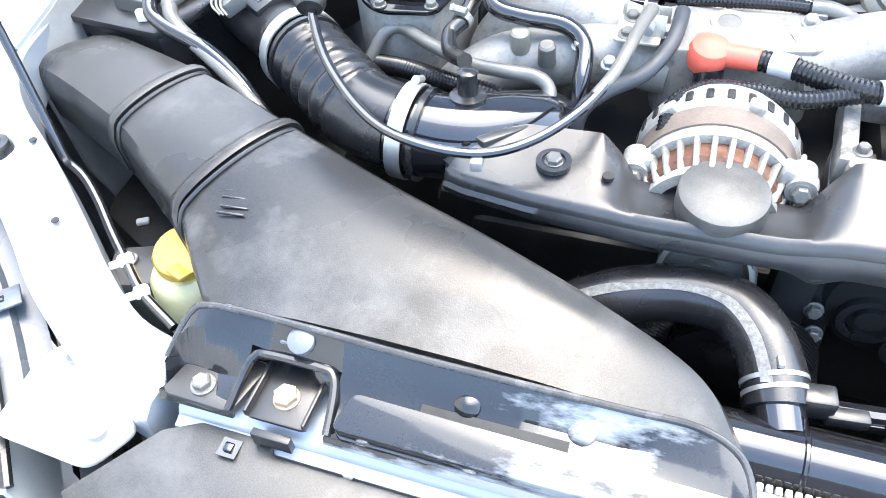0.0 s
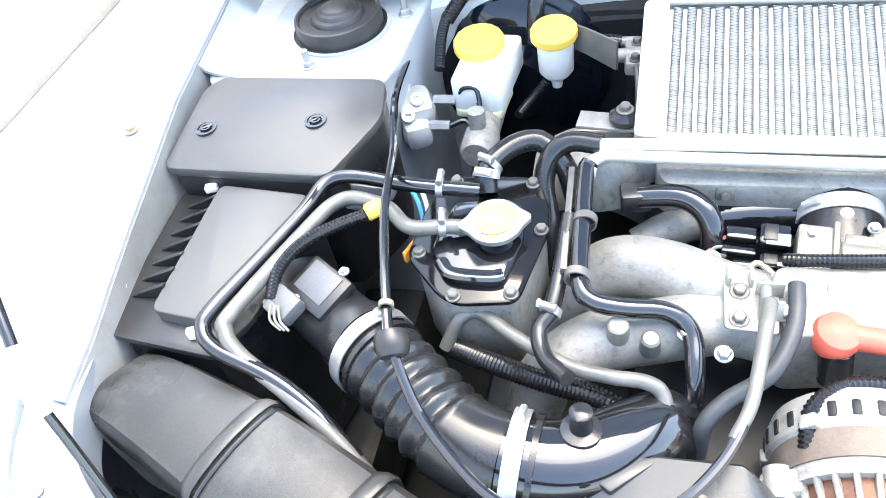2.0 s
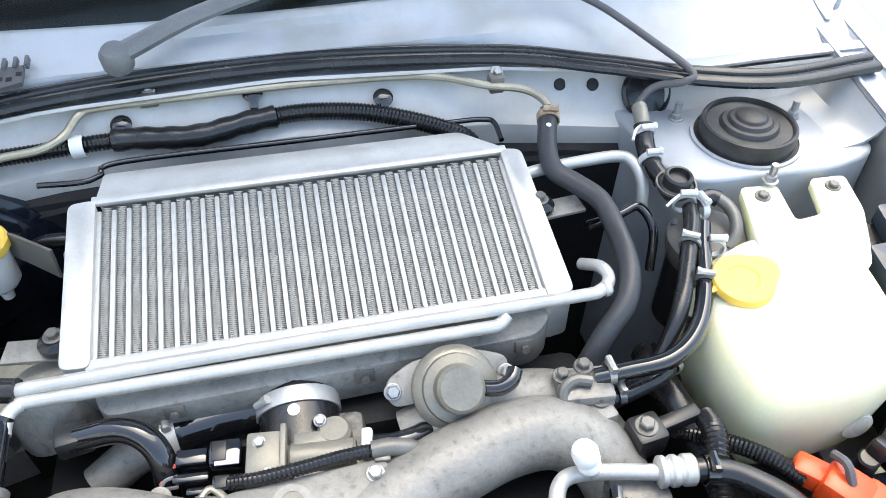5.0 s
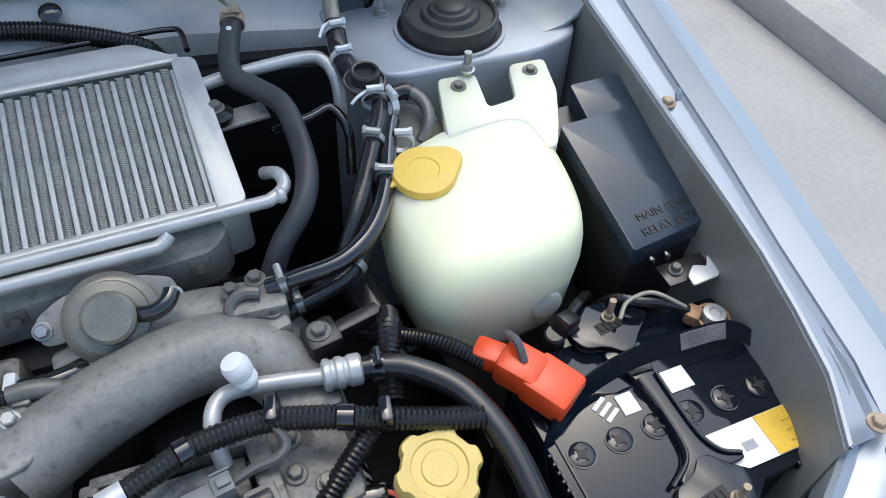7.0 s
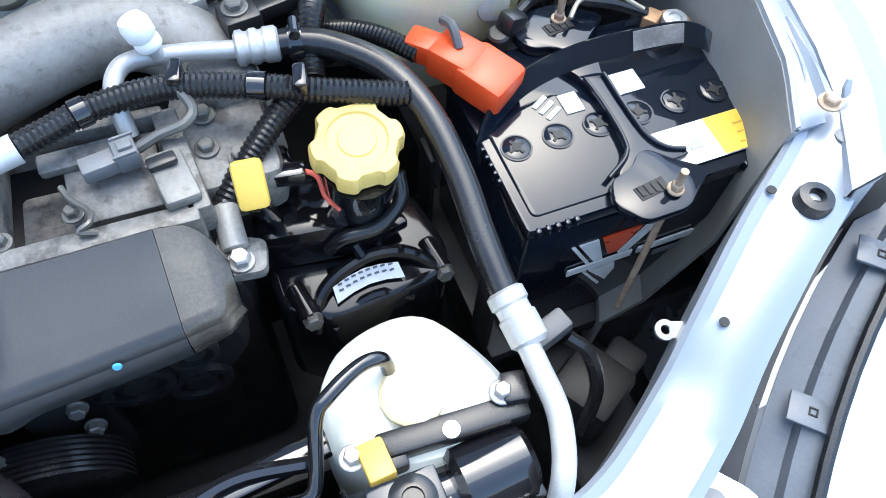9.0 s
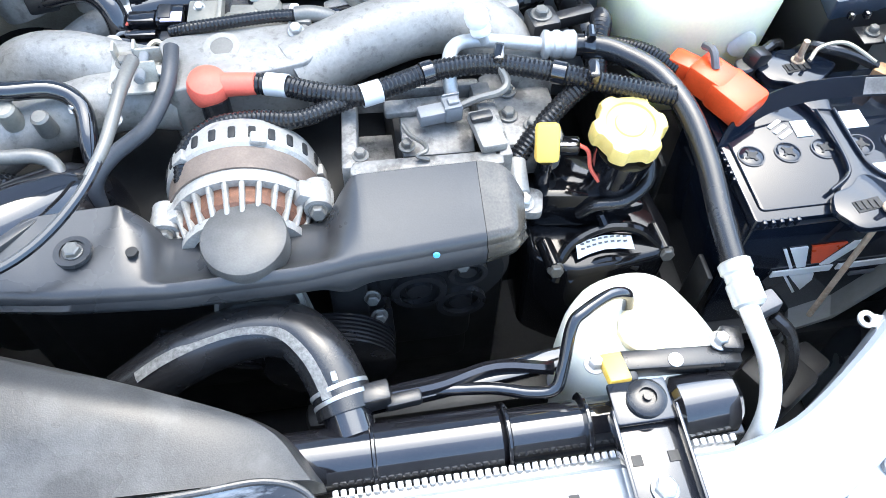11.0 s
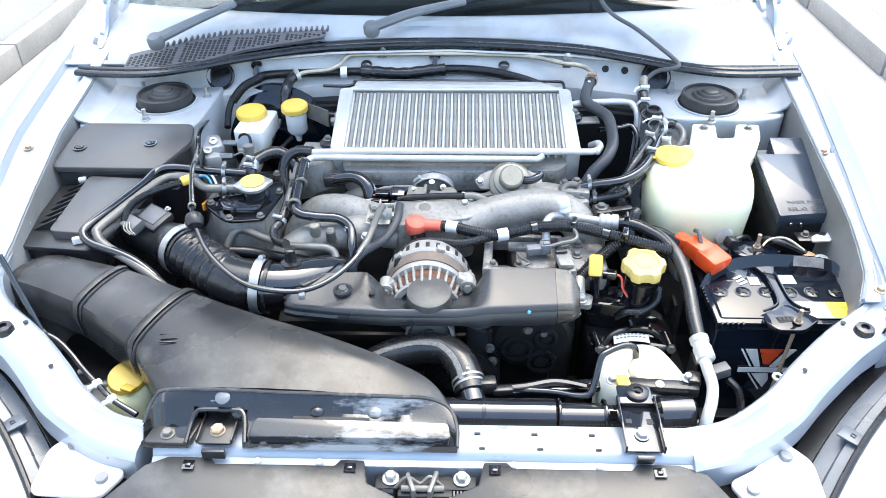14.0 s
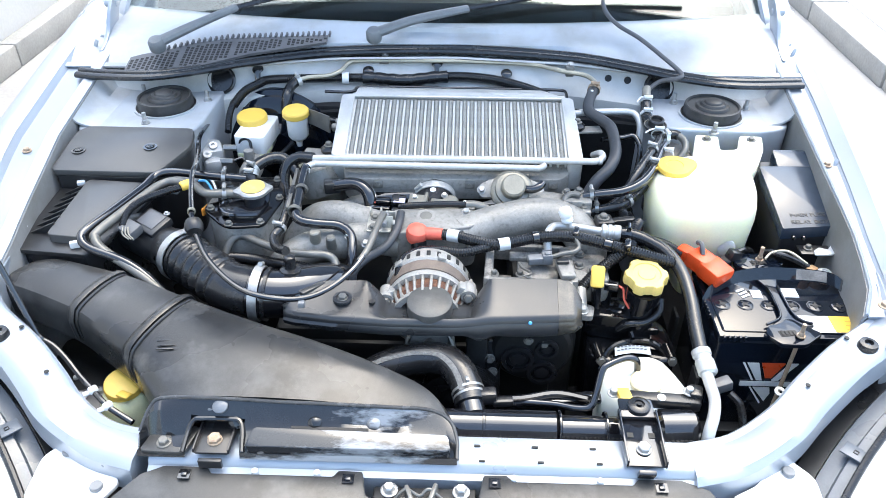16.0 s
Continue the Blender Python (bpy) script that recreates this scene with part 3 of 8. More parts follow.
seal_pts = [(-0.742, 0.808, 0.890), (-0.68, 0.792, 0.893), (-0.579, 0.786, 0.896), (-0.49, 0.812, 0.899), (-0.398, 0.856, 0.901), (-0.225, 0.908, 0.905), (0.028, 0.926, 0.907),
            (0.276, 0.898, 0.905), (0.40, 0.857, 0.901), (0.501, 0.815, 0.897), (0.60, 0.792, 0.895), (0.735, 0.808, 0.891)]
line = glide(seal_pts, 8)
bm = sweep(B(), line, 0.0068, 10, 1.3)
sweep(bm, [p + Vector((0, 0.017, 0.003)) for p in line], 0.0058, 10, 1.2)
sweep(bm, [p + Vector((0, 0.008, 0.000)) for p in line], 0.004, 8, 1.8)
part("cowl_seal", bm, RUBBER, car, "black twin-lip rubber cowl seal")
rows = []
for i in range(33):
    x = -0.80 + 1.6 * i / 32
    y = wall_y(max(-0.6, min(0.6, x))) - 0.004
    back = 0.985 + 0.10 * (x / 0.75) ** 2
    rows.append([(x, y, 0.892), (x, y + 0.015, 0.894), (x, y + 0.024, 0.890), (x, (y + back) / 2 - 0.012, 0.917), (x, (y + back) / 2 + 0.02, 0.931), (x, back - 0.012, 0.941), (x, back, 0.947)])
cowl = part("cowl_panel", sheet(B(), rows, 0.004), INNER, car, "silver cowl panel below the windscreen")
# perforated air inlet on one side of the cowl
seal_y = lerp_of([(-0.68, 0.792), (-0.579, 0.786), (-0.49, 0.812), (-0.398, 0.856), (-0.225, 0.908)])
back_y = lerp_of([(-0.64, 0.850), (-0.61, 0.866), (-0.585, 0.872), (-0.52, 0.905), (-0.445, 0.925), (-0.24, 0.942)])
mesh_z = lambda y: 0.908 + 0.22 * (y - 0.83)
rows = [[(x, seal_y(x) + 0.012, mesh_z(seal_y(x) + 0.012)), (x, (seal_y(x) + back_y(x)) / 2, mesh_z((seal_y(x) + back_y(x)) / 2)), (x, back_y(x), mesh_z(back_y(x)))] for x in [-0.64 + 0.02 * i for i in range(21)]]
grille = part("cowl_grille", sheet(B(), rows, 0.006), DARKGREY, car, "dark grey perforated air inlet")
# black boxes laid on the inlet paint the darkness of its perforations
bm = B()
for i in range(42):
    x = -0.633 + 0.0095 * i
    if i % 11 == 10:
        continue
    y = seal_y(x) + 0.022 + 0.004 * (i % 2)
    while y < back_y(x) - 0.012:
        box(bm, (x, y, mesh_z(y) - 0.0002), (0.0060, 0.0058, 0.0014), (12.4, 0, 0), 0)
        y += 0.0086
holes = part("grille_hole_shade", bm, CABIN, grille)
holes["kind"] = "stuff"
tooth = finish(box(B(), (0, 0, 0), (0.0045, 0.016, 0.008), bevel=0.0015), "grille_tooth", DARKGREY)
for i in range(30):
    x = -0.57 + 0.0115 * i
    ob = new("grille_tooth", tooth)
    ob.parent = grille
    ob.matrix_basis = pose(x, back_y(x) + 0.004, mesh_z(back_y(x)) + 0.001, 12)
# windscreen, cabin, wipers
rows = []
for i in range(25):
    x = -0.72 + 1.44 * i / 24
    y = 0.982 + 0.10 * (x / 0.75) ** 2
    rows.append([(x, y, 0.947), (x, y + 0.30, 1.09), (x * 0.93, y + 0.84, 1.32)])
screen = part("windscreen", sheet(B(), rows, 0.005), GLASS, car, "clear windscreen")
screen.visible_shadow = False
bm = box(B(), (0, 1.66, 0.78), (1.40, 1.0, 0.32), bevel=0.03)
box(bm, (0, 2.25, 1.0), (1.44, 0.1, 0.9), bevel=0.02)
box(bm, (0.45, 1.42, 0.955), (0.4, 0.35, 0.12), bevel=0.05)
part("dashboard", bm, CABIN, car, "dark dashboard")
for sx in (-1, 1):
    bm = sheet(B(), [[(sx * 0.72, 1.02, 0.93), (sx * 0.73, 1.40, 1.12), (sx * 0.69, 1.8, 1.33)], [(sx * 0.80, 1.02, 0.90), (sx * 0.80, 1.40, 1.08), (sx * 0.76, 1.8, 1.30)], [(sx * 0.86, 1.2, 0.55), (sx * 0.87, 1.5, 0.55), (sx * 0.87, 1.9, 0.55)], [(sx * 0.86, 1.2, 0), (sx * 0.87, 1.5, 0), (sx * 0.87, 1.9, 0)]], 0.01)
    part("windscreen_pillar", bm, SILVER, car)
    arm_shape = rounded([(0.900, 0.904), (0.935, 0.912), (0.962, 0.930), (0.985, 0.962), (1.020, 0.990), (1.070, 1.012), (1.070, 0.978), (1.035, 0.958), (1.012, 0.930), (0.990, 0.906), (0.950, 0.894)], 0.010)
    bm = prism(B(), arm_shape, -0.004, 0.004, 0.0015, pose(sx * 0.728, 0, 0, 90, 0, 90))
    prism(bm, rounded([(0.985, 0.925), (1.020, 0.950), (1.065, 0.972), (1.060, 0.940), (1.020, 0.905), (0.985, 0.900)], 0.008), -0.003, 0.003, 0.001, pose(sx * 0.744, 0, 0, 90, 0, 90))
    box(bm, (sx * 0.735, 0.945, 0.901), (0.030, 0.100, 0.006), (8, 0, 0), 0.002)
    for y in (0.925, 0.955):
        prism(bm, rounded([(-0.004, -0.004), (0.004, -0.004), (0.011, 0.014), (0.006, 0.017), (-0.001, 0.008)], 0.0015), -0.0015, 0.0015, 0.0005, pose(sx * 0.748, y, 0.906, 80, 0, 20 * sx))
    rod(bm, (sx * 0.722, 1.025, 0.968), (sx * 0.750, 1.025, 0.968), 0.008, n=14, bevel=0.002)
    part("bonnet_hinge", bm, SILVER, car, "painted bonnet hinge")
for px, pts in ((-0.574, [(-0.574, 0.838, 0.948), (-0.515, 0.905, 0.962), (-0.448, 0.995, 0.972), (-0.26, 1.055, 1.0), (0.06, 1.09, 1.02)]),
                (-0.137, [(-0.137, 0.912, 0.948), (-0.05, 0.958, 0.964), (0.06, 1.0, 0.975), (0.30, 1.055, 1.0), (0.56, 1.09, 1.02)])):
    wiper = thing("wiper_arm", "grey-black windscreen wiper arm", "wiper", pts[0], "wipers")
    arm_line = glide(pts[:3], 8)
    part("arm", sweep(B(), arm_line, lambda i, t: 0.011 - 0.003 * t, 10, 1.3), WIPER, wiper)
    part("blade", sweep(B(), glide(pts[2:], 8), 0.006, 8, 1.2), RUBBER, wiper)
    bm = lathe(B(), [(0.015, -0.016), (0.017, -0.012), (0.017, 0.004), (0.013, 0.010), (0.004, 0.012)], pts[0], (0, -0.3, 1), 24)
    part("pivot_cap", bm, WIPER, wiper)

rows = []
for i in range(15):
    a = -1 + 2 * i / 14
    x, crown = 0.66 * a, 0.03 * (1 - a * a)
    rows.append([(x, 1.83, 1.315 + crown), (x, 2.1, 1.39 + crown), (x, 2.7, 1.43 + crown), (x, 3.4, 1.36 + crown), (x * 1.05, 3.9, 1.0), (x * 1.1, 4.3, 0.92), (x * 1.1, 4.4, 0.4)])
part("roof", sheet(B(), rows, 0.01), SILVER, car, "silver roof and tail")

for sx in (-1, 1):
    rows = [[(sx * w, y, 0.25), (sx * (w + 0.012), y, 0.45), (sx * (w + 0.015), y, 0.65), (sx * w, y, 0.86), (sx * (w - 0.05), y, 0.92)] for y, w in ((1.15, 0.862), (1.8, 0.868), (2.6, 0.868), (3.4, 0.86), (4.0, 0.83), (4.4, 0.74))]
    part("body_side", sheet(B(), rows, 0.008), SILVER, car, "plain silver body side")
    rows = [[(sx * 0.82, y, 0.915), (sx * (0.72 if y < 3.6 else 0.75), y, h)] for y, h in ((1.85, 1.30), (2.2, 1.385), (2.8, 1.41), (3.4, 1.34), (3.9, 0.99))]
    part("side_window", sheet(B(), rows, 0.006), CABIN, car, "dark side window")

# the raised bonnet over the bay
def bonnet_at(u, v, lift=0.0):
    """A point of the bonnet: u across, v from the hinge to the front edge, lift towards the bay."""
    half = 0.70 - 0.06 * v**3
    y = 1.10 - 0.16 * v - 0.05 * u * u * v
    z = 1.09 + 0.94 * v
    return Vector((u * half, y - 0.98 * lift, z - 0.17 * lift))


rows = [[tuple(bonnet_at(-1 + 2 * i / 16, j / 12)) for i in range(17)] for j in range(13)]
bonnet = part("bonnet", sheet(B(), rows, 0.012), UNDERSIDE, car, "raised silver bonnet, seen from below")
for line in ([(u / 8, 0.06) for u in range(-7, 8)], [(u / 8, 0.93) for u in range(-7, 8)], [(-0.9, v / 10) for v in range(1, 10)], [(0.9, v / 10) for v in range(1, 10)],
             [(-0.85 + 0.5 * v / 10, 0.08 + 0.08 * v) for v in range(11)], [(0.85 - 0.5 * v / 10, 0.08 + 0.08 * v) for v in range(11)]):
    part("stiffening_rib", sweep(B(), [bonnet_at(u, v, 0.014) for u, v in line], 0.016, 8, 1.8), UNDERSIDE, bonnet)

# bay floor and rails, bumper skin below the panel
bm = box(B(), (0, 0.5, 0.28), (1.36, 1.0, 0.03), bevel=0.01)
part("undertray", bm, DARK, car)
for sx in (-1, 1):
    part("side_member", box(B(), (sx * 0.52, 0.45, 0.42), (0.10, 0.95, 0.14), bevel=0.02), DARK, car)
rows = []
for i in range(25):
    a = -1 + 2 * i / 24
    x = 0.015 + 0.84 * a
    y = -0.30 + 0.42 * abs(a) ** 3.2
    rows.append([(x * 0.98, y + 0.10, 0.645), (x, y + 0.03, 0.635), (x, y - 0.01, 0.58), (x, y - 0.02, 0.4), (x, y + 0.02, 0.0)])
part("bumper", sheet(B(), rows, 0.006), SILVER, car, "silver front bumper skin")

# ---- front edge: lamps, grille cover, latch ----
for flip in (False, True):
    put = (lambda p: mirror(p, 0.015)) if flip else (lambda p: p)
    lamp = thing("headlamp", "clear curved headlamp in its dark seam", "headlamp", put([(0.62, 0.0, 0.6)])[0], "headlamps")
    rows = []
    for k in range(13):
        t = k / 12
        a = Vector((0.50, -0.10, 0.655)).lerp(Vector((0.76, 0.14, 0.79)), t) + Vector((-0.012, 0.02, 0)) * math.sin(math.pi * t)
        out = Vector((0.10, -0.13, -0.035))
        rows.append(put([tuple(a + Vector((-0.004, 0.006, -0.10))), tuple(a), tuple(a + out * 0.12 + Vector((0, 0, 0.010))), tuple(a + out * 0.45 + Vector((0, 0, 0.010))), tuple(a + out * 0.8 + Vector((0, 0, -0.010))),
                         tuple(a + out + Vector((0, 0, -0.06))), tuple(a + out * 0.9 + Vector((0, 0, -0.16)))]))
    part("lens", sheet(B(), rows, 0.004), LENS, lamp, "hazy clear lamp lens")
    rim = [r[1] for r in rows]
    part("lens_seal", sweep(B(), [Vector(p) + Vector((0, 0.003, 0.002)) for p in rim], 0.005, 8), RUBBER, lamp)
    s = 1 if flip else -1
    flange = [[tuple(Vector(r[1]) + Vector((0, 0.004, -0.006))), tuple(Vector(r[1]) + Vector((s * 0.014, 0.014, -0.010))), tuple(Vector(r[1]) + Vector((s * 0.016, 0.016, -0.020))), tuple(Vector(r[1]) + Vector((s * 0.030, 0.030, -0.024)))] for r in rows[2:]]
    part("top_flange", sheet(B(), flange, 0.003), LAMPGREY, lamp, "blue-grey plastic top flange")
    for k in (5, 9):
        q = Vector(rows[k][1]) + Vector((s * 0.012, 0.012, -0.006))
        part("latch_tab", box(B(), q, (0.024, 0.034, 0.003), (0, 0, -s * 45), 0.001), LAMPGREY, lamp)
        part("moulded_mark", ring(B(), q + Vector((0, 0, 0.0014)), (0, 0, 1), 0.003, 0.0045, 0.0012, 4), DARK, lamp)
    body = [[tuple(Vector(r[1]) + Vector((s * 0.032, 0.032, -0.030))), tuple(Vector(r[1]) + Vector((s * 0.05, 0.05, -0.035))), tuple(Vector(r[1]) + Vector((s * 0.05, 0.05, -0.12)))] for r in rows]
    part("housing", sheet(B(), body, 0.004), PLASTIC, lamp, "black plastic lamp housing")
    tab = rounded(put([(0.425, -0.075), (0.52, -0.07), (0.525, 0.0), (0.497, 0.035), (0.47, 0.02), (0.448, -0.012), (0.405, -0.035)]), 0.012)
    if flip:
        tab = tab[::-1]
    bm = prism(B(), tab, 0.684, 0.692, 0.002)
    plate = part("mounting_tab", bm, WHITE, lamp, "white lamp mounting tab")
    for q in ((0.491, 0.006, 0.694), (0.432, -0.048, 0.694)):
        bm = lathe(B(), [(0.0085, 0), (0.0085, 0.002), (0.0075, 0.004), (0.002, 0.0045)], put([q])[0], n=20)
        part("clip_head", bm, GREYPLASTIC, plate)

cover = thing("grille_cover", "black plastic grille top cover in two halves", "cover", (0, -0.08, 0.6))
for out in ([(-0.345, -0.050), (-0.318, -0.036), (-0.262, -0.036), (-0.255, -0.046), (-0.100, -0.046), (-0.093, -0.036), (-0.062, -0.037), (-0.055, -0.070), (-0.02, -0.085), (0.0, -0.16), (-0.30, -0.15), (-0.40, -0.11)],
            [(0.375, -0.050), (0.42, -0.11), (0.32, -0.15), (0.02, -0.16), (0.05, -0.085), (0.085, -0.070), (0.092, -0.037), (0.122, -0.036), (0.130, -0.046), (0.280, -0.046), (0.288, -0.036), (0.342, -0.036)]):
    out = out if sum(a[0] * b[1] - b[0] * a[1] for a, b in zip(out, out[1:] + out[:1])) > 0 else out[::-1]
    out = [(x, y + 0.012) for x, y in out]
    bm = prism(B(), out, lambda x, y: 0.684 + 0.3 * min(0, y + 0.048), lambda x, y: 0.7115 + 0.3 * min(0, y + 0.048), 0.003)
    part("half_cover", bm, DUCT, cover)
for x in (-0.288, -0.079, 0.106, 0.315):
    bm = box(B(), (x, -0.038, 0.7118), (0.015, 0.014, 0.0012), bevel=0)
    box(bm, (x, -0.038, 0.7125), (0.007, 0.007, 0.005), bevel=0.001)
    part("clip_socket", bm, GLOSS, cover)
bm = B()
for i in range(9):
    box(bm, (0.05 + 0.0045 * i, -0.072, 0.690), (0.0022, 0.02, 0.02), bevel=0)
part("mesh", bm, DARKGREY, cover)

latch = thing("bonnet_latch", "greasy steel bonnet latch on its bracket", "latch", (0.015, -0.046, 0.636))
bm = box(B(), (0.018, -0.048, 0.692), (0.13, 0.022, 0.012), bevel=0.003)
box(bm, (0.018, -0.066, 0.676), (0.07, 0.012, 0.05), bevel=0.003)
part("bracket", bm, DARK, latch)
bm = B()
box(bm, (0.0, -0.060, 0.704), (0.006, 0.03, 0.022), (0, 0, 20), 0.002)
box(bm, (0.028, -0.058, 0.704), (0.006, 0.034, 0.020), (0, 0, -15), 0.002)
rod(bm, (-0.012, -0.064, 0.706), (0.042, -0.062, 0.704), 0.004, n=10)
tube(bm, [(-0.02, -0.058, 0.699), (-0.005, -0.052, 0.713), (0.012, -0.056, 0.706), (0.024, -0.050, 0.712), (0.04, -0.056, 0.701)], 0.0022, 8)
part("catch", bm, GREYPIPE, latch)
for x in (-0.027, 0.064):
    bolt_part((x, -0.044, 0.699), latch, r=0.0075, h=0.008, washer=1.5)
part("release_cable", tube(B(), [(-0.02, -0.064, 0.696), (-0.045, -0.056, 0.688), (-0.08, -0.061, 0.680)], 0.006, 8), RUBBER, latch)

# ---- intake duct across the front corner ----
duct = thing("intake_duct", "broad dusty black plastic air intake duct", "air duct", (-0.35, 0.12, 0.70))
left_edge = [(-0.668, 0.247, 0.768), (-0.655, 0.243, 0.784), (-0.61, 0.228, 0.790), (-0.513, 0.184, 0.788), (-0.46, 0.150, 0.783), (-0.409, 0.116, 0.777), (-0.386, 0.092, 0.775), (-0.370, 0.074, 0.774), (-0.357, 0.060, 0.773), (-0.346, 0.048, 0.772), (-0.338, 0.040, 0.771)]
right_edge = [(-0.625, 0.328, 0.768), (-0.608, 0.315, 0.786), (-0.570, 0.308, 0.792), (-0.469, 0.277, 0.793), (-0.41, 0.255, 0.792), (-0.350, 0.230, 0.789), (-0.236, 0.184, 0.785), (-0.135, 0.150, 0.779), (-0.040, 0.117, 0.766), (0.025, 0.090, 0.749), (0.056, 0.050, 0.734)]
depth = [0.030, 0.050, 0.058, 0.060, 0.062, 0.062, 0.060, 0.058, 0.054, 0.048, 0.040]
la, ra = glide(left_edge, 6), glide(right_edge, 6)
deep = np.interp(np.linspace(0, len(depth) - 1, len(la)), range(len(depth)), depth)
rows = []
for i, (a, b) in enumerate(zip(la, ra)):
    d, u = float(deep[i]), (b - a)
    swell = 0.006 + 0.006 * i / len(la)
    row = [a + Vector((0, 0, -d)), a + Vector((0, 0, -0.020)), a + u * 0.02 + Vector((0, 0, -0.008)), a + u * 0.07 + Vector((0, 0, 0.0))]
    for t in (0.2, 0.35, 0.5, 0.65, 0.8):
        row.append(a.lerp(b, t) + Vector((0, 0, swell * math.sin(math.pi * t))))
    row += [a + u * 0.93, a + u * 0.98 + Vector((0, 0, -0.008)), b + Vector((0, 0, -0.020)), b + Vector((0, 0, -d))]
    rows.append([tuple(p) for p in row])
body = part("duct_body", loft(B(), rows), DUCT, duct)
# two moulded bands over the duct, each with a groove behind it
for k in (18, 30):
    for step, wide, r, m in ((0, 2.6, 0.0036, DUCT), (1, 1.0, 0.0022, PLASTIC)):
        u = (la[k + 1] - la[k - 1]).normalized() * 0.0125 * step
        pts = [Vector(q) + u + Vector((0, 0, 0.0012 if 1 < n < 11 else 0)) for n, q in enumerate(rows[k])]
        pts[0], pts[1] = pts[0] + Vector((0, 0, 0.01)), pts[1] + Vector((-0.001, -0.001, 0))
        part("rib" if not step else "groove", sweep(B(), glide([tuple(q) for q in pts], 4), r, 8, wide), m, body)
for k in range(2):
    c = (-0.352 + 0.004 * k, 0.132 - 0.017 * k, 0.786)
    bm = B()
    for q in ((0, 0.0035), (0, -0.0035)):
        box(bm, (c[0] + q[0], c[1] + q[1], c[2]), (0.024, 0.0016, 0.0024), (0, 0, 4), 0.0005)
    part("moulded_mark", bm, GLOSS, body)
# front lip and mounting flange
lip = [(-0.352, 0.002, 0.744), (-0.345, 0.030, 0.760), (-0.326, 0.039, 0.768), (-0.245, 0.037, 0.771), (-0.181, 0.036, 0.769), (-0.101, 0.037, 0.766), (-0.028, 0.041, 0.759), (0.018, 0.045, 0.752), (0.046, 0.036, 0.744), (0.057, 0.012, 0.735), (0.058, -0.016, 0.727)]
# lip paler than the duct: dusty wear plus its highlight, both as colour
part("front_lip", sweep(B(), glide(lip, 6), 0.0026, 10), surface("worn_sheen_edge_plastic", (0.055, 0.055, 0.055), 0.25, 0, 0.3, 30, 0.05, 500, dust=0.6, dusty=(0.2, 0.2, 0.2), spot=30), duct, "worn black lip with painted highlight")
lipline = glide(lip, 5)
lip_yz = [lerp_of([(p.x + 1e-6 * k, p[axis]) for k, p in enumerate(lipline)]) for axis in (1, 2)]


def flange_col(x):
    """The flange's section at x, from the lip down to its foot on the panel."""
    t = min(1, max(0, (x + 0.352) / 0.41))
    y, z = lip_yz[0](x), lip_yz[1](x)
    soft = min(1, 6 * t * (1 - t))
    mid_y, mid_z = y * 0.72 - 0.0050, z - 0.020 * soft
    return [(x, y, z), (x * 0.995, mid_y, mid_z), (x, mid_y * 0.55 - 0.0081, 0.727 + 0.013 * soft), (x, -0.012, 0.727 + 0.011 * soft), (x, -0.018, 0.731), (x, -0.021, 0.723)]


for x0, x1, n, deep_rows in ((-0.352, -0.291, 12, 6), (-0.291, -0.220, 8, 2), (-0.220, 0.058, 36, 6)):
    part("mounting_flange", sheet(B(), [flange_col(x0 + (x1 - x0) * k / n)[:deep_rows] for k in range(n + 1)], 0.003), WORNSHEEN, duct, "scuffed glossy black front flange with painted reflections")
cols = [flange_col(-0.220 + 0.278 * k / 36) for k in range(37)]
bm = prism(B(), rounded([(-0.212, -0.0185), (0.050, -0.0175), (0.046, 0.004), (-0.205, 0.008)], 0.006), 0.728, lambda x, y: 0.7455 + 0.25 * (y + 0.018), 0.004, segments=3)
part("flange_step", bm, WORNSHEEN, duct)
for x, y, z in ((-0.232, 0.030, 0.751), (-0.128, 0.030, 0.752), (-0.052, 0.034, 0.748)):
    bm = lathe(B(), [(0.011, 0), (0.009, 0.006), (0.005, 0.009), (0.001, 0.010)], (x, y - 0.006, z - 0.008), (0, -0.5, 1), 18)
    part("dimple", bm, WORNSHEEN, duct)
mids = [Vector(c[1]) * 0.5 + Vector(c[2]) * 0.5 for c in cols]
pick = [k for k, m in enumerate(mids) if -0.165 < m.x < -0.055]
strip = [[tuple(mids[k] + Vector((0, 0.003, 0.003))), tuple(mids[k] + Vector((0, -0.0085, -0.0005)))] for k in pick]
part("label_residue", sheet(B(), strip, 0.001), DARK, duct, "dark strip left by a label")
bm = prism(B(), rounded([(-0.349, -0.020), (-0.290, -0.022), (-0.280, 0.022), (-0.322, 0.027), (-0.340, 0.018)], 0.008), 0.726, 0.7335, 0.002)
tab = part("fixing_tab", bm, DUCT, duct, "dusty black fixing tab")
bolt_part((-0.320, -0.007, 0.7335), tab, r=0.007, washer=1.35, material=GREYPIPE)
bm = ring(B(), (-0.324, 0.014, 0.7335), (0, 0, 1), 0.004, 0.007, 0.0015, 20)
part("tab_slot", bm, GLOSS, tab)
bm = lathe(B(), [(0.007, -0.006), (0.007, 0.004), (0.010, 0.005), (0.010, 0.009), (0.006, 0.011), (0.001, 0.011)], (-0.252, 0.033, 0.757), (0, -0.4, 1), 18)
box(bm, (-0.262, 0.033, 0.757), (0.016, 0.010, 0.006), (0, 0, 5), 0.002)
part("push_clip", bm, LAMPGREY, duct, "dusty grey push clip")
bm = lathe(B(), [(0.014, 0), (0.0135, 0.002), (0.009, 0.003)], (0.0, -0.002, 0.736), n=24)
bolt(bm, (0.0, -0.002, 0.739), r=0.0065, washer=1.4)
part("rusty_bolt", bm, RUST, duct, "rust-stained bolt")

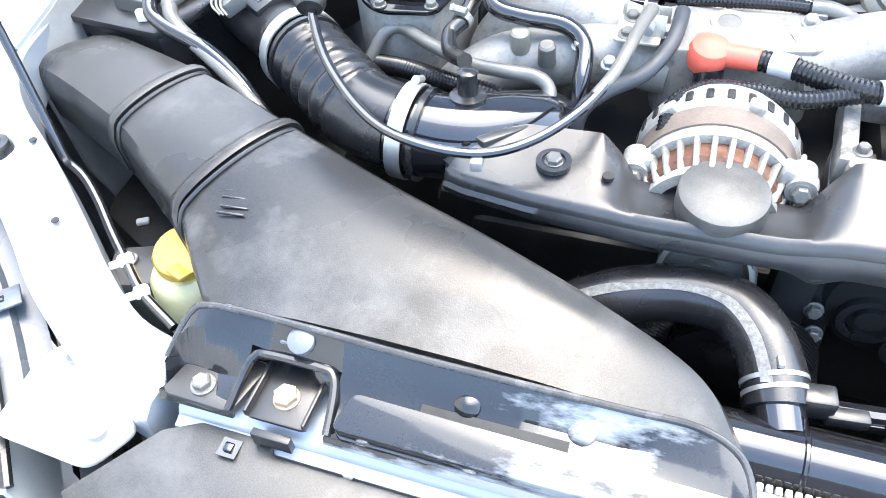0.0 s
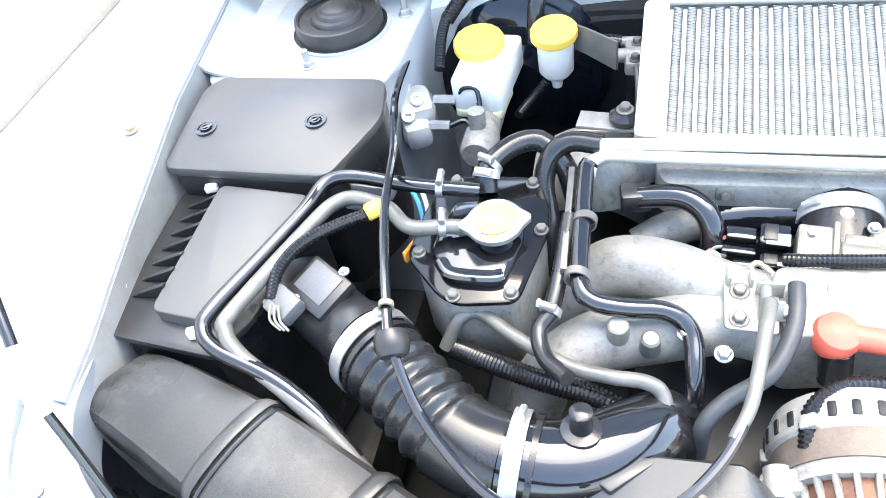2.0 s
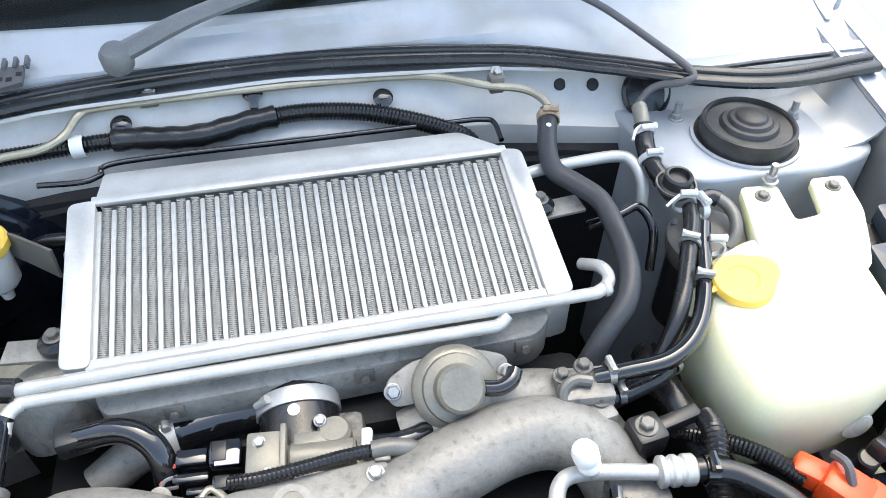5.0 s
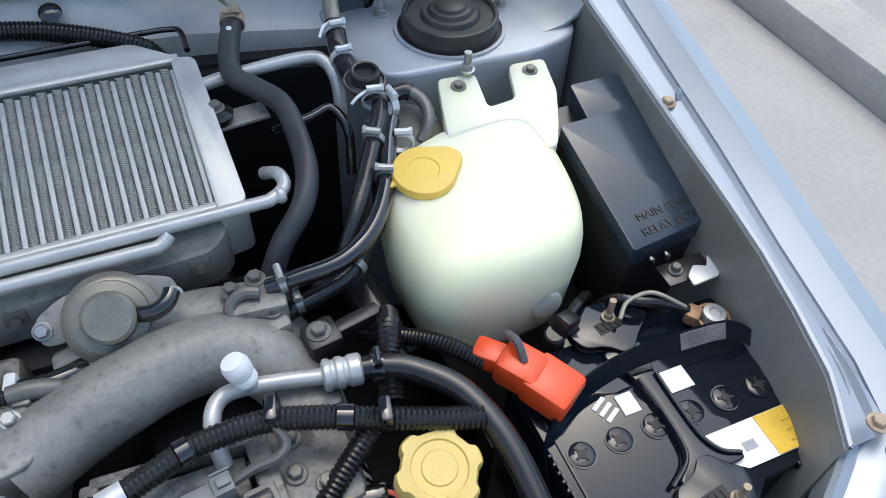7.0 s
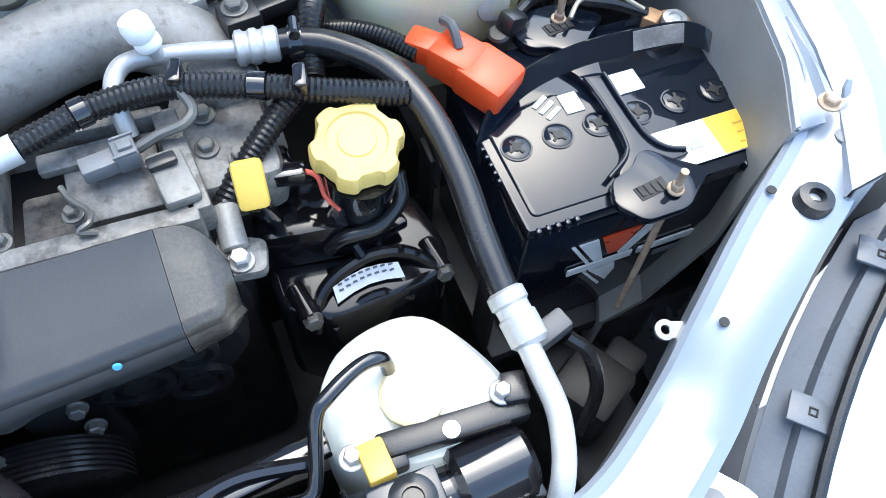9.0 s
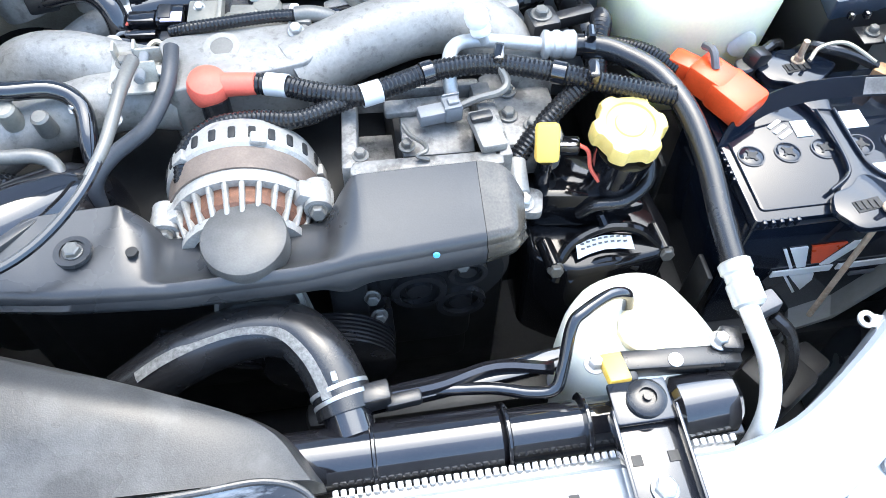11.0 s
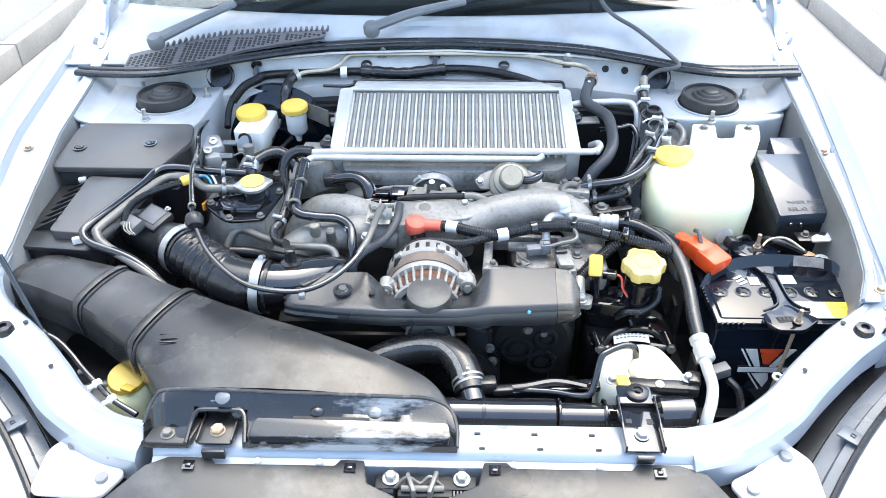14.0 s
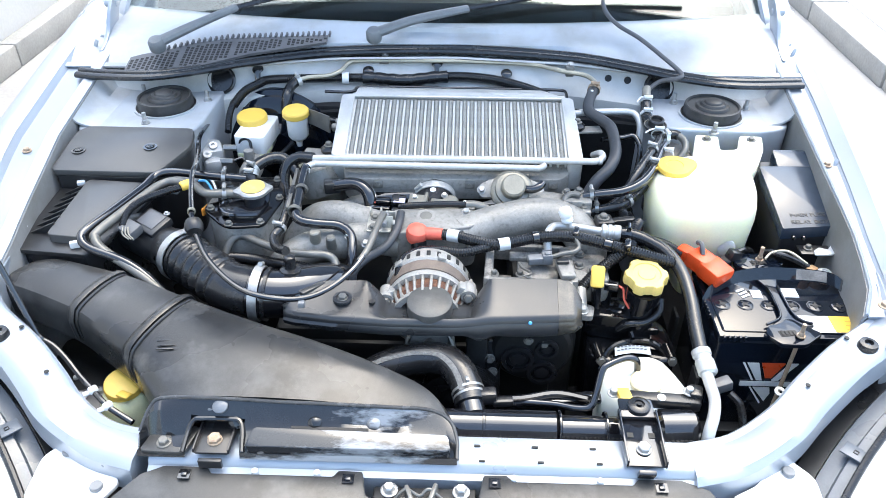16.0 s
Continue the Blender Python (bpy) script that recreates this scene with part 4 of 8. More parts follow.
bracket = thing("radiator_bracket", "black steel radiator hold-down bracket with pale bolt", "bracket", (-0.256, 0.0, 0.72), "radiator brackets")
bm = prism(B(), rounded([(-0.279, -0.020), (-0.233, -0.020), (-0.233, 0.034), (-0.279, 0.034)], 0.004), 0.729, 0.7325, 0.001)
part("plate", bm, PLASTIC, bracket)
part("toe", box(B(), (-0.256, -0.028, 0.722), (0.03, 0.006, 0.014), bevel=0.001), PLASTIC, bracket)
for sx in (-1, 1):
    part("side_flange", box(B(), (-0.256 + sx * 0.0225, 0.004, 0.735), (0.003, 0.048, 0.008), bevel=0.001), PLASTIC, bracket)
    part("slot", box(B(), (-0.256 + sx * 0.012, 0.024, 0.7328), (0.008, 0.008, 0.001), bevel=0), DARK, bracket)
bolt_part((-0.256, 0.0, 0.7325), bracket, r=0.009, h=0.006, washer=1.1, material=RUST)
# frame of the opening in the flange
bm = sweep(B(), glide([(-0.293, -0.020, 0.732), (-0.291, 0.006, 0.742), (-0.286, 0.018, 0.749), (-0.276, 0.0205, 0.7505), (-0.235, 0.0205, 0.7505), (-0.225, 0.018, 0.749), (-0.220, 0.006, 0.744), (-0.216, -0.020, 0.735)], 6), 0.0034, 8)
part("opening_rim", bm, WORNSHEEN, duct)

# ---- reservoir in the corner ----
res = thing("corner_reservoir", "yellowed plastic reservoir with yellow flip cap", "reservoir", (-0.415, 0.085, 0.5))
bm = lathe(B(), [(0.030, 0.50), (0.037, 0.52), (0.039, 0.60), (0.039, 0.675), (0.037, 0.695), (0.032, 0.704), (0.027, 0.708), (0.001, 0.708)], (-0.432, 0.124, -0.020), n=32)
part("tank", bm, CREAM, res)
bm = lathe(B(), [(0.026, 0), (0.028, 0.003), (0.028, 0.013), (0.026, 0.016), (0.012, 0.018), (0.001, 0.018)], (-0.434, 0.130, 0.687), (0.12, -0.22, 1), 28)
box(bm, (-0.422, 0.104, 0.701), (0.020, 0.014, 0.004), (-14, 0, -20), 0.0015)
part("cap", bm, YELLOW, res, "yellow flip cap")

rod_thing = thing("bonnet_stay", "thin black bonnet stay rod with pale sleeve", "stay rod", (-0.55, 0.157, 0.76))
part("rod", sweep(B(), glide([(-0.553, 0.157, 0.760), (-0.570, 0.172, 0.793), (-0.590, 0.190, 0.838), (-0.605, 0.203, 0.874)], 5), 0.0042, 12), GLOSS, rod_thing)
part("upper_rod", sweep(B(), glide([(-0.622, 0.226, 0.908), (-0.650, 0.265, 0.945), (-0.74, 0.39, 1.06), (-0.84, 0.53, 1.19)], 5), 0.0048, 12), GLOSS, rod_thing)
bm = sweep(B(), glide([(-0.602, 0.200, 0.868), (-0.610, 0.209, 0.884), (-0.618, 0.220, 0.900), (-0.625, 0.230, 0.911)], 5), lambda i, t: 0.0085 + 0.003 * t if 0.06 < t < 0.94 else 0.0075, 16)
part("sleeve", bm, WHITE, rod_thing, "pale plastic sleeve")
part("pivot_ring", ring(B(), (-0.551, 0.154, 0.758), (0.6, 0.7, 0.2), 0.003, 0.0065, 0.005, 16), GLOSS, rod_thing)
part("stay_clip", box(B(), (-0.664, 0.371, 0.808), (0.014, 0.016, 0.012), (0, 0, 10), 0.003), WHITE, rod_thing, "pale plastic stay clip")
part("hook_wire", tube(B(), [(-0.662, 0.369, 0.806), (-0.660, 0.354, 0.801), (-0.658, 0.317, 0.790), (-0.656, 0.277, 0.778), (-0.656, 0.254, 0.768), (-0.654, 0.236, 0.752)], 0.0034, 10), GREYPIPE, rod_thing, "bare steel hook wire")
part("rubber_plug", lathe(B(), [(0.010, 0), (0.010, 0.004), (0.006, 0.005), (0.006, 0.010), (0.009, 0.011), (0.009, 0.015), (0.001, 0.016)], (-0.672, 0.261, 0.784), (1, 0, 0.3), 20), RUBBER, rod_thing, "black rubber plug")
rc = thing("release_cable", "black bonnet release cable with white clips", "cable", (-0.5, 0.11, 0.75))
part("sheath", sweep(B(), glide([(-0.553, 0.157, 0.758), (-0.530, 0.148, 0.752), (-0.505, 0.130, 0.744), (-0.478, 0.106, 0.735), (-0.451, 0.084, 0.729), (-0.423, 0.062, 0.722), (-0.385, 0.044, 0.712)], 6), 0.0042, 10), GLOSS, rc)
for p in ((-0.451, 0.084, 0.731), (-0.423, 0.062, 0.724)):
    bm = box(B(), p, (0.013, 0.011, 0.009), (0, 0, 40), 0.003)
    box(bm, (p[0] - 0.008, p[1] - 0.006, p[2] - 0.002), (0.008, 0.007, 0.004), (0, 0, 40), 0.001)
    part("clip", bm, WHITE, rc, "white plastic clip")

wh = thing("wing_wire", "thin grey wire clipped along the inner wing", "wire", (-0.675, 0.30, 0.78))
part("wire", tube(B(), [(-0.672, 0.385, 0.806), (-0.668, 0.340, 0.800), (-0.664, 0.300, 0.794), (-0.655, 0.262, 0.784), (-0.646, 0.232, 0.770)], 0.0032, 8), GREYPIPE, wh)
part("wire", tube(B(), [(-0.670, 0.380, 0.806), (-0.663, 0.338, 0.797), (-0.658, 0.300, 0.790), (-0.650, 0.262, 0.780), (-0.642, 0.232, 0.766)], 0.0026, 8), RUBBER, wh)
part("end_clip", box(B(), (-0.672, 0.390, 0.808), (0.012, 0.016, 0.010), (0, 0, 8), 0.003), WHITE, wh)
bm = lathe(B(), [(0.004, -0.010), (0.0115, 0), (0.0115, 0.004), (0.008, 0.006), (0.008, 0.013), (0.010, 0.015), (0.006, 0.017), (0.001, 0.016)], (-0.664, 0.256, 0.792), (1, -0.5, 0.5), 20)
solo("wing_grommet", bm, RUBBER, "black rubber clip in the inner wing", "clip")

# dark box and relay under the duct
under = thing("horn_box", "small dark box with studs below the duct", "box", (-0.50, 0.13, 0.55))
bm = box(B(), (-0.485, 0.125, 0.63), (0.07, 0.05, 0.08), (0, 0, 20), 0.004)
part("box_body", bm, DARKGREY, under)
for p in ((-0.50, 0.125, 0.672), (-0.474, 0.135, 0.672)):
    bolt_part(p, under, r=0.005)

# coloured near-black so the space under the duct looks like a shaded void
bm = prism(B(), rounded([(-0.60, 0.20), (-0.53, 0.165), (-0.44, 0.13), (-0.41, 0.20), (-0.50, 0.27), (-0.60, 0.285)], 0.02), 0.45, lambda x, y: 0.640 + 0.06 * (y - 0.2), 0.010)
resonator = thing("resonator_box", "resonator box under the duct, blackened as shade", "box", (-0.5, 0.2, 0.5))
part("box_body", bm, DARK, resonator)
for p in ((-0.545, 0.195, 0.642), (-0.49, 0.165, 0.640)):
    part("clip", box(B(), p, (0.014, 0.008, 0.006), (0, 0, 30), 0.002), WHITE, resonator)

# ---- air cleaner and the box behind it ----
cleaner = thing("air_cleaner", "black plastic air cleaner box with toothed flange", "air cleaner", (-0.57, 0.42, 0.55))
top = rounded([(-0.612, 0.340), (-0.552, 0.334), (-0.502, 0.494), (-0.608, 0.502)], 0.010)
bm = prism(B(), top, 0.60, lambda x, y: 0.815 + 0.05 * (y - 0.34), 0.006, segments=3)
lid = part("cleaner_lid", bm, SATIN, cleaner)
bm = prism(B(), rounded([(-0.660, 0.318), (-0.535, 0.306), (-0.515, 0.35), (-0.49, 0.496), (-0.668, 0.508)], 0.008), 0.792, 0.800, 0.002)
part("flange", bm, PLASTIC, cleaner)
bm = prism(B(), [(-0.652, 0.325), (-0.54, 0.310), (-0.495, 0.490), (-0.655, 0.503)], 0.50, 0.791, 0.008)
part("lower_box", bm, PLASTIC, cleaner)
for k in range(7):
    y = 0.365 + 0.0205 * k
    x = -0.611 + 0.02 * (y - 0.34)
    tmp = prism(B(), [(0, 0), (0.044, 0), (0.044, 0.020)], -0.0025, 0.0025, 0.0006, pose(x - 0.043, y, 0.8002, 90, 0, 3))
    part("tooth", tmp, PLASTIC, cleaner)
for p, s in (((-0.626, 0.507, 0.812), (0.014, 0.010, 0.008)), ((-0.560, 0.326, 0.806), (0.016, 0.008, 0.012))):
    part("spring_clip", box(B(), p, s, (0, 0, 20), 0.002), WHITE, cleaner, "pale clip")

lidbox = thing("relay_cover", "flat black plastic cover with two slotted fasteners", "cover", (-0.57, 0.58, 0.7))
plan = rounded([(-0.678, 0.510), (-0.484, 0.508), (-0.446, 0.592), (-0.456, 0.648), (-0.660, 0.650), (-0.676, 0.63)], 0.014)
lid_z = lambda x, y: 0.836 + 0.13 * (y - 0.51)
bm = prism(B(), plan, lambda x, y: lid_z(x, y) - 0.012, lid_z, 0.003)
lid = part("lid", bm, SATIN, lidbox)
bm = prism(B(), [(p[0] * 0.97 - 0.016, p[1] * 0.97 + 0.017) for p in plan], 0.66, lambda x, y: lid_z(x, y) - 0.0125, 0.003)
part("box_body", bm, PLASTIC, lidbox)
for x, y in ((-0.648, 0.568), (-0.520, 0.583)):
    z = lid_z(x, y)
    bm = ring(B(), (x, y, z - 0.002), (0, 0, 1), 0.0095, 0.0125, 0.0035, 28)
    lathe(bm, [(0.0095, 0), (0.0095, 0.0012), (0.001, 0.0012)], (x, y, z - 0.001), n=24)
    box(bm, (x, y, z + 0.0014), (0.014, 0.0035, 0.003), (0, 0, 35), 0.0008)
    ring(bm, (x, y, z + 0.0005), (0, 0, 1), 0.004, 0.006, 0.002, 20)
    part("fastener", bm, GLOSS, lid)

# ---- air flow sensor, bellows, inlet elbow ----
inlet = thing("air_inlet_hose", "black ribbed rubber air inlet hose with steel clamps", "air hose", (-0.33, 0.3, 0.72))
run = glide([(-0.515, 0.425, 0.772), (-0.465, 0.390, 0.773), (-0.405, 0.350, 0.774), (-0.352, 0.308, 0.774), (-0.302, 0.272, 0.770), (-0.250, 0.262, 0.766), (-0.205, 0.270, 0.762), (-0.165, 0.298, 0.754), (-0.142, 0.325, 0.735), (-0.138, 0.335, 0.69)], 10)
part("sensor_pipe", sweep(B(), run[3:20], lambda i, t: 0.034 + (0.003 if t > 0.85 else 0), 28), PLASTIC, inlet)
bel = even(run[20:48], 0.0022)
part("bellows", sweep(B(), bel, lambda i, t: 0.041 - (0.0055 * (0.5 + 0.5 * math.cos(2 * math.pi * t * 9)) if 0.12 < t < 0.72 else 0.002), 32), RUBBER, inlet, "ribbed rubber bellows")
part("elbow", sweep(B(), run[47:], lambda i, t: 0.0385 - 0.003 * t, 28), GLOSS, inlet, "glossy black inlet elbow")
for i in (21, 49):
    ax = (run[i + 1] - run[i - 1]).normalized()
    part("hose_clamp", clamp_band(B(), run[i], ax, 0.0418, 0.014, True, (0.15, 0.5, 0.8)), STEEL, inlet, "bright steel hose clamp")
    part("collar", ring(B(), run[i] + ax * 0.012, ax, 0.037, 0.0425, 0.005), RUBBER, inlet)
bm = lathe(B(), [(0.016, 0), (0.016, 0.004), (0.009, 0.006), (0.008, 0.022), (0.009, 0.026), (0.006, 0.028)], (-0.205, 0.280, 0.797), (0, 0.1, 1), 20)
box(bm, (-0.205, 0.280, 0.816), (0.012, 0.012, 0.018), (0, 0, 30), 0.002)
part("nipple", bm, RUBBER, inlet)
afm = thing("air_flow_sensor", "grey air flow sensor block with white connector", "sensor", (-0.46, 0.39, 0.80))
turn = (14, 4, -32)
bm = box(B(), (-0.456, 0.386, 0.808), (0.054, 0.046, 0.016), turn, 0.004)
part("sensor_body", bm, PLASTIC, afm)
bm = box(B(), (-0.456, 0.387, 0.8165), (0.038, 0.032, 0.003), turn, 0.0005)
part("plate", bm, surface("sensor_grey", (0.11, 0.112, 0.118), 0.4), afm)
for d in ((-0.018, -0.018), (0.022, 0.014)):
    bolt_part((-0.456 + d[0], 0.386 + d[1], 0.8165 + 0.15 * d[1]), afm, r=0.0035, h=0.003)
bm = box(B(), (-0.482, 0.362, 0.812), (0.032, 0.026, 0.018), turn, 0.003)
box(bm, (-0.488, 0.352, 0.818), (0.016, 0.010, 0.010), turn, 0.002)
part("connector", bm, surface("connector_grey", (0.12, 0.122, 0.125), 0.45), afm)
part("wire_sleeve", conduit(B(), [(-0.494, 0.362, 0.818), (-0.494, 0.390, 0.828), (-0.480, 0.420, 0.832), (-0.450, 0.445, 0.834), (-0.418, 0.463, 0.836)], 0.0065), CONDUIT, afm)
part("wire_tip", rod(B(), (-0.426, 0.458, 0.837), (-0.412, 0.470, 0.838), 0.0085, n=14, bevel=0.002), YELLOW, afm, "yellow wire sleeve")
bm = B()
for k in range(3):
    sweep(bm, glide([(-0.488 + 0.004 * k, 0.352, 0.824), (-0.486 + 0.005 * k, 0.340, 0.818), (-0.475 + 0.004 * k, 0.334, 0.812)], 5), 0.0013, 6)
part("loose_wire", bm, TAN, afm)

# ---- coolant filler tank ----
filler = thing("coolant_filler_tank", "black metal coolant filler tank with yellow-topped cap", "coolant tank", (-0.32, 0.46, 0.70))
plan = rounded([(-0.386, 0.436), (-0.345, 0.393), (-0.326, 0.384), (-0.272, 0.392), (-0.256, 0.478), (-0.262, 0.520), (-0.280, 0.552), (-0.366, 0.548), (-0.382, 0.50)], 0.012)
bm = prism(B(), plan, 0.800, 0.806, 0.0025)
plate = part("top_plate", bm, SHINY, filler)
bm = prism(B(), rounded([(-0.380, 0.437), (-0.343, 0.396), (-0.326, 0.388), (-0.275, 0.396), (-0.260, 0.478), (-0.266, 0.518), (-0.284, 0.546), (-0.362, 0.542), (-0.377, 0.50)], 0.014), 0.70, 0.7995, 0.004)
part("tank_body", bm, CAST, filler)
bm = prism(B(), rounded([(-0.362, 0.440), (-0.330, 0.405), (-0.286, 0.405), (-0.276, 0.46), (-0.285, 0.51), (-0.352, 0.505)], 0.012), 0.806, 0.813, 0.004)
part("pressing", bm, GLOSS, plate)
bm = sweep(B(), glide([(-0.348, 0.425, 0.8145), (-0.335, 0.412, 0.8150), (-0.300, 0.411, 0.8150), (-0.288, 0.415, 0.8145)], 5), 0.0045, 8, 1.5)
part("ridge", bm, GLOSS, plate)
for x, y in ((-0.374, 0.440), (-0.330, 0.392), (-0.279, 0.400), (-0.263, 0.478), (-0.280, 0.540), (-0.358, 0.538)):
    bolt_part((x, y, 0.806), plate, r=0.0054, h=0.005, washer=1.3, material=GREYPIPE)
bm = rod(B(), (-0.305, 0.466, 0.81), (-0.302, 0.463, 0.828), 0.020, n=24)
part("neck", bm, GLOSS, filler)
ears = lambda a, r: 1 + (0.28 * max(0, math.cos(2 * a - 0.5)) ** 8 if r > 0.024 else 0)
bm = lathe(B(), [(0.024, 0), (0.0265, 0.001), (0.0265, 0.006), (0.0235, 0.009), (0.021, 0.0095), (0.001, 0.0095)], (-0.302, 0.462, 0.828), (0, -0.06, 1), 40, ears)
cap = part("pressure_cap", bm, STEEL, filler, "steel pressure cap with two ears")
bm = lathe(B(), [(0.0205, 0), (0.0205, 0.0008), (0.001, 0.0011)], (-0.302, 0.4614, 0.8382), (0, -0.06, 1), 32)
part("cap_sticker", bm, surface("cap_yellow", (0.72, 0.53, 0.14), 0.5, 0, 0.1, 60, 0.05, 500, dust=0.6, dusty=(0.66, 0.56, 0.26), spot=60, patch=0.55, spec=0.3), cap, "worn yellow cap sticker")
for a, b in (((-0.390, 0.440), (-0.376, 0.478)), ((-0.3735, 0.482), (-0.366, 0.500)), ((-0.366, 0.540), (-0.360, 0.552))):
    bm = B()
    v = Vector((b[0] - a[0], b[1] - a[1]))
    box(bm, ((a[0] + b[0]) / 2, (a[1] + b[1]) / 2, 0.797), (v.length, 0.004, 0.014), (0, 0, math.degrees(math.atan2(v.y, v.x))), 0.0008)
    part("warning_sticker", bm, ORANGE, filler, "orange warning sticker")

# ---- pipes and hoses on this side ----
def hose(name, pts, r, material, label, category="hose", n=12, ends=()):
    ob = thing(name, label, category, pts[0])
    part("tube", tube(B(), pts, r, n, 7), material, ob)
    line = glide(pts, 7)
    for i in ends:
        ax = (line[min(i + 1, len(line) - 1)] - line[max(i - 1, 0)]) if i >= 0 else (line[-1] - line[-3])
        part("hose_clip", clamp_band(B(), line[i], ax, r + 0.0005, 0.007, True), STEEL, ob)
    return ob


hose("coolant_pipe", [(-0.325, 0.505, 0.828), (-0.392, 0.502, 0.835), (-0.455, 0.508, 0.837), (-0.483, 0.499, 0.834), (-0.494, 0.463, 0.831), (-0.517, 0.40, 0.829), (-0.540, 0.340, 0.827), (-0.543, 0.320, 0.822), (-0.525, 0.306, 0.813), (-0.47, 0.292, 0.80), (-0.43, 0.275, 0.782), (-0.39, 0.25, 0.755)], 0.0075, GLOSS, "glossy black coolant pipe beside the air cleaner", "pipe", ends=(4,))
hose("coolant_pipe", [(-0.318, 0.462, 0.822), (-0.347, 0.458, 0.826), (-0.382, 0.451, 0.830), (-0.408, 0.470, 0.834), (-0.443, 0.481, 0.834), (-0.464, 0.475, 0.832), (-0.480, 0.444, 0.831), (-0.521, 0.340, 0.825), (-0.522, 0.322, 0.820), (-0.505, 0.306, 0.810), (-0.455, 0.283, 0.792), (-0.41, 0.26, 0.77), (-0.37, 0.235, 0.74)], 0.0075, GREYPIPE, "dull grey coolant pipe beside the air cleaner", "pipe", ends=(8,))
hose("tank_hose", [(-0.322, 0.520, 0.810), (-0.324, 0.538, 0.826), (-0.304, 0.566, 0.832), (-0.277, 0.578, 0.830), (-0.252, 0.562, 0.815), (-0.24, 0.55, 0.78)], 0.011, RUBBER, "grey-black rubber hose on the filler tank", ends=(8,))
part("hose_clip", clamp_band(B(), (-0.324, 0.535, 0.824), (0.1, 0.6, 0.6), 0.0115, 0.009), ALU, bpy.data.objects["tank_hose"])
hose("vacuum_hose", [(-0.215, 0.566, 0.838), (-0.245, 0.571, 0.836), (-0.264, 0.562, 0.825), (-0.270, 0.545, 0.80), (-0.262, 0.520, 0.77), (-0.26, 0.50, 0.72)], 0.0105, RUBBER, "thick black rubber hose off the alloy pipe")
hose("breather_hose", [(-0.224, 0.545, 0.833), (-0.227, 0.535, 0.830), (-0.224, 0.472, 0.826), (-0.219, 0.408, 0.821), (-0.208, 0.392, 0.817), (-0.183, 0.390, 0.813), (-0.146, 0.395, 0.806), (-0.126, 0.384, 0.793), (-0.121, 0.351, 0.775), (-0.121, 0.335, 0.74)], 0.0085, GLOSS, "glossy black breather hose with a long bend")
hose("link_hose", [(-0.236, 0.480, 0.826), (-0.238, 0.419, 0.815), (-0.242, 0.385, 0.806), (-0.250, 0.367, 0.80), (-0.241, 0.343, 0.797), (-0.220, 0.320, 0.806)], 0.0075, RUBBER, "grey-black link hose to the inlet nipple", ends=(14,))
bm = box(B(), (-0.2375, 0.478, 0.824), (0.006, 0.125, 0.012), (2, 0, 3), 0.001)
hb = thing("hose_bracket", "grey steel strap holding the hoses", "bracket", (-0.237, 0.47, 0.8))
part("strap", bm, GREYPIPE, hb)
for y in (0.475, 0.412):
    part("hose_loop", clamp_band(B(), (-0.222, y, 0.825 - 0.05 * (0.47 - y)), (0, 1, 0), 0.0095, 0.008, False), GREYPIPE, hb)
hose("heater_pipe", [(-0.340, 0.37, 0.755), (-0.327, 0.388, 0.778), (-0.308, 0.394, 0.782), (-0.275, 0.372, 0.784), (-0.226, 0.346, 0.786), (-0.190, 0.337, 0.789), (-0.160, 0.336, 0.788), (-0.146, 0.331, 0.780), (-0.142, 0.314, 0.765), (-0.142, 0.306, 0.73)], 0.0065, GREYPIPE, "dull grey metal heater pipe", "pipe")
ob = thing("wiring_sleeve", "black corrugated wiring sleeve below the hoses", "wiring", (-0.26, 0.345, 0.74))
part("sleeve", conduit(B(), [(-0.335, 0.375, 0.75), (-0.289, 0.352, 0.765), (-0.245, 0.340, 0.766), (-0.195, 0.330, 0.765), (-0.165, 0.322, 0.75), (-0.13, 0.31, 0.735)], 0.010), CONDUIT, ob)
hose("throttle_hose", [(-0.046, 0.428, 0.813), (-0.047, 0.405, 0.810), (-0.051, 0.383, 0.804), (-0.067, 0.351, 0.795), (-0.098, 0.329, 0.785), (-0.114, 0.312, 0.772), (-0.116, 0.303, 0.74)], 0.0070, GREYHOSE, "dark rubber hose on the manifold")
cable = thing("throttle_cable", "long looping black throttle cable", "cable", (-0.2, 0.21, 0.8))
loop = [(-0.460, 0.735, 0.82), (-0.438, 0.618, 0.850), (-0.410, 0.52, 0.862), (-0.392, 0.431, 0.870), (-0.358, 0.320, 0.870), (-0.347, 0.293, 0.858), (-0.320, 0.256, 0.832), (-0.270, 0.216, 0.815), (-0.224, 0.202, 0.808), (-0.174, 0.206, 0.804), (-0.136, 0.226, 0.808), (-0.104, 0.262, 0.818), (-0.086, 0.304, 0.828), (-0.078, 0.35, 0.835), (-0.070, 0.395, 0.832)]
part("sheath", tube(B(), loop, 0.0042, 10, 8), GLOSS, cable)
bm = sweep(B(), glide([(-0.098, 0.276, 0.821), (-0.086, 0.304, 0.828), (-0.076, 0.36, 0.835), (-0.071, 0.392, 0.833)], 6), lambda i, t: 0.0045 + 0.0018 * t, 12)
part("end_sleeve", bm, GREYPIPE, cable, "pale grey end sleeve")
bm = lathe(B(), [(0.006, -0.010), (0.012, -0.010), (0.014, -0.004), (0.014, 0.004), (0.011, 0.010), (0.006, 0.010)], (-0.349, 0.298, 0.864), (0.25, -0.75, -0.35), 20)
part("grommet", bm, PLASTIC, cable)
part("tie", clamp_band(B(), (-0.3605, 0.328, 0.872), (0.2, -0.9, 0), 0.0045, 0.005, False), BRASSY, cable)
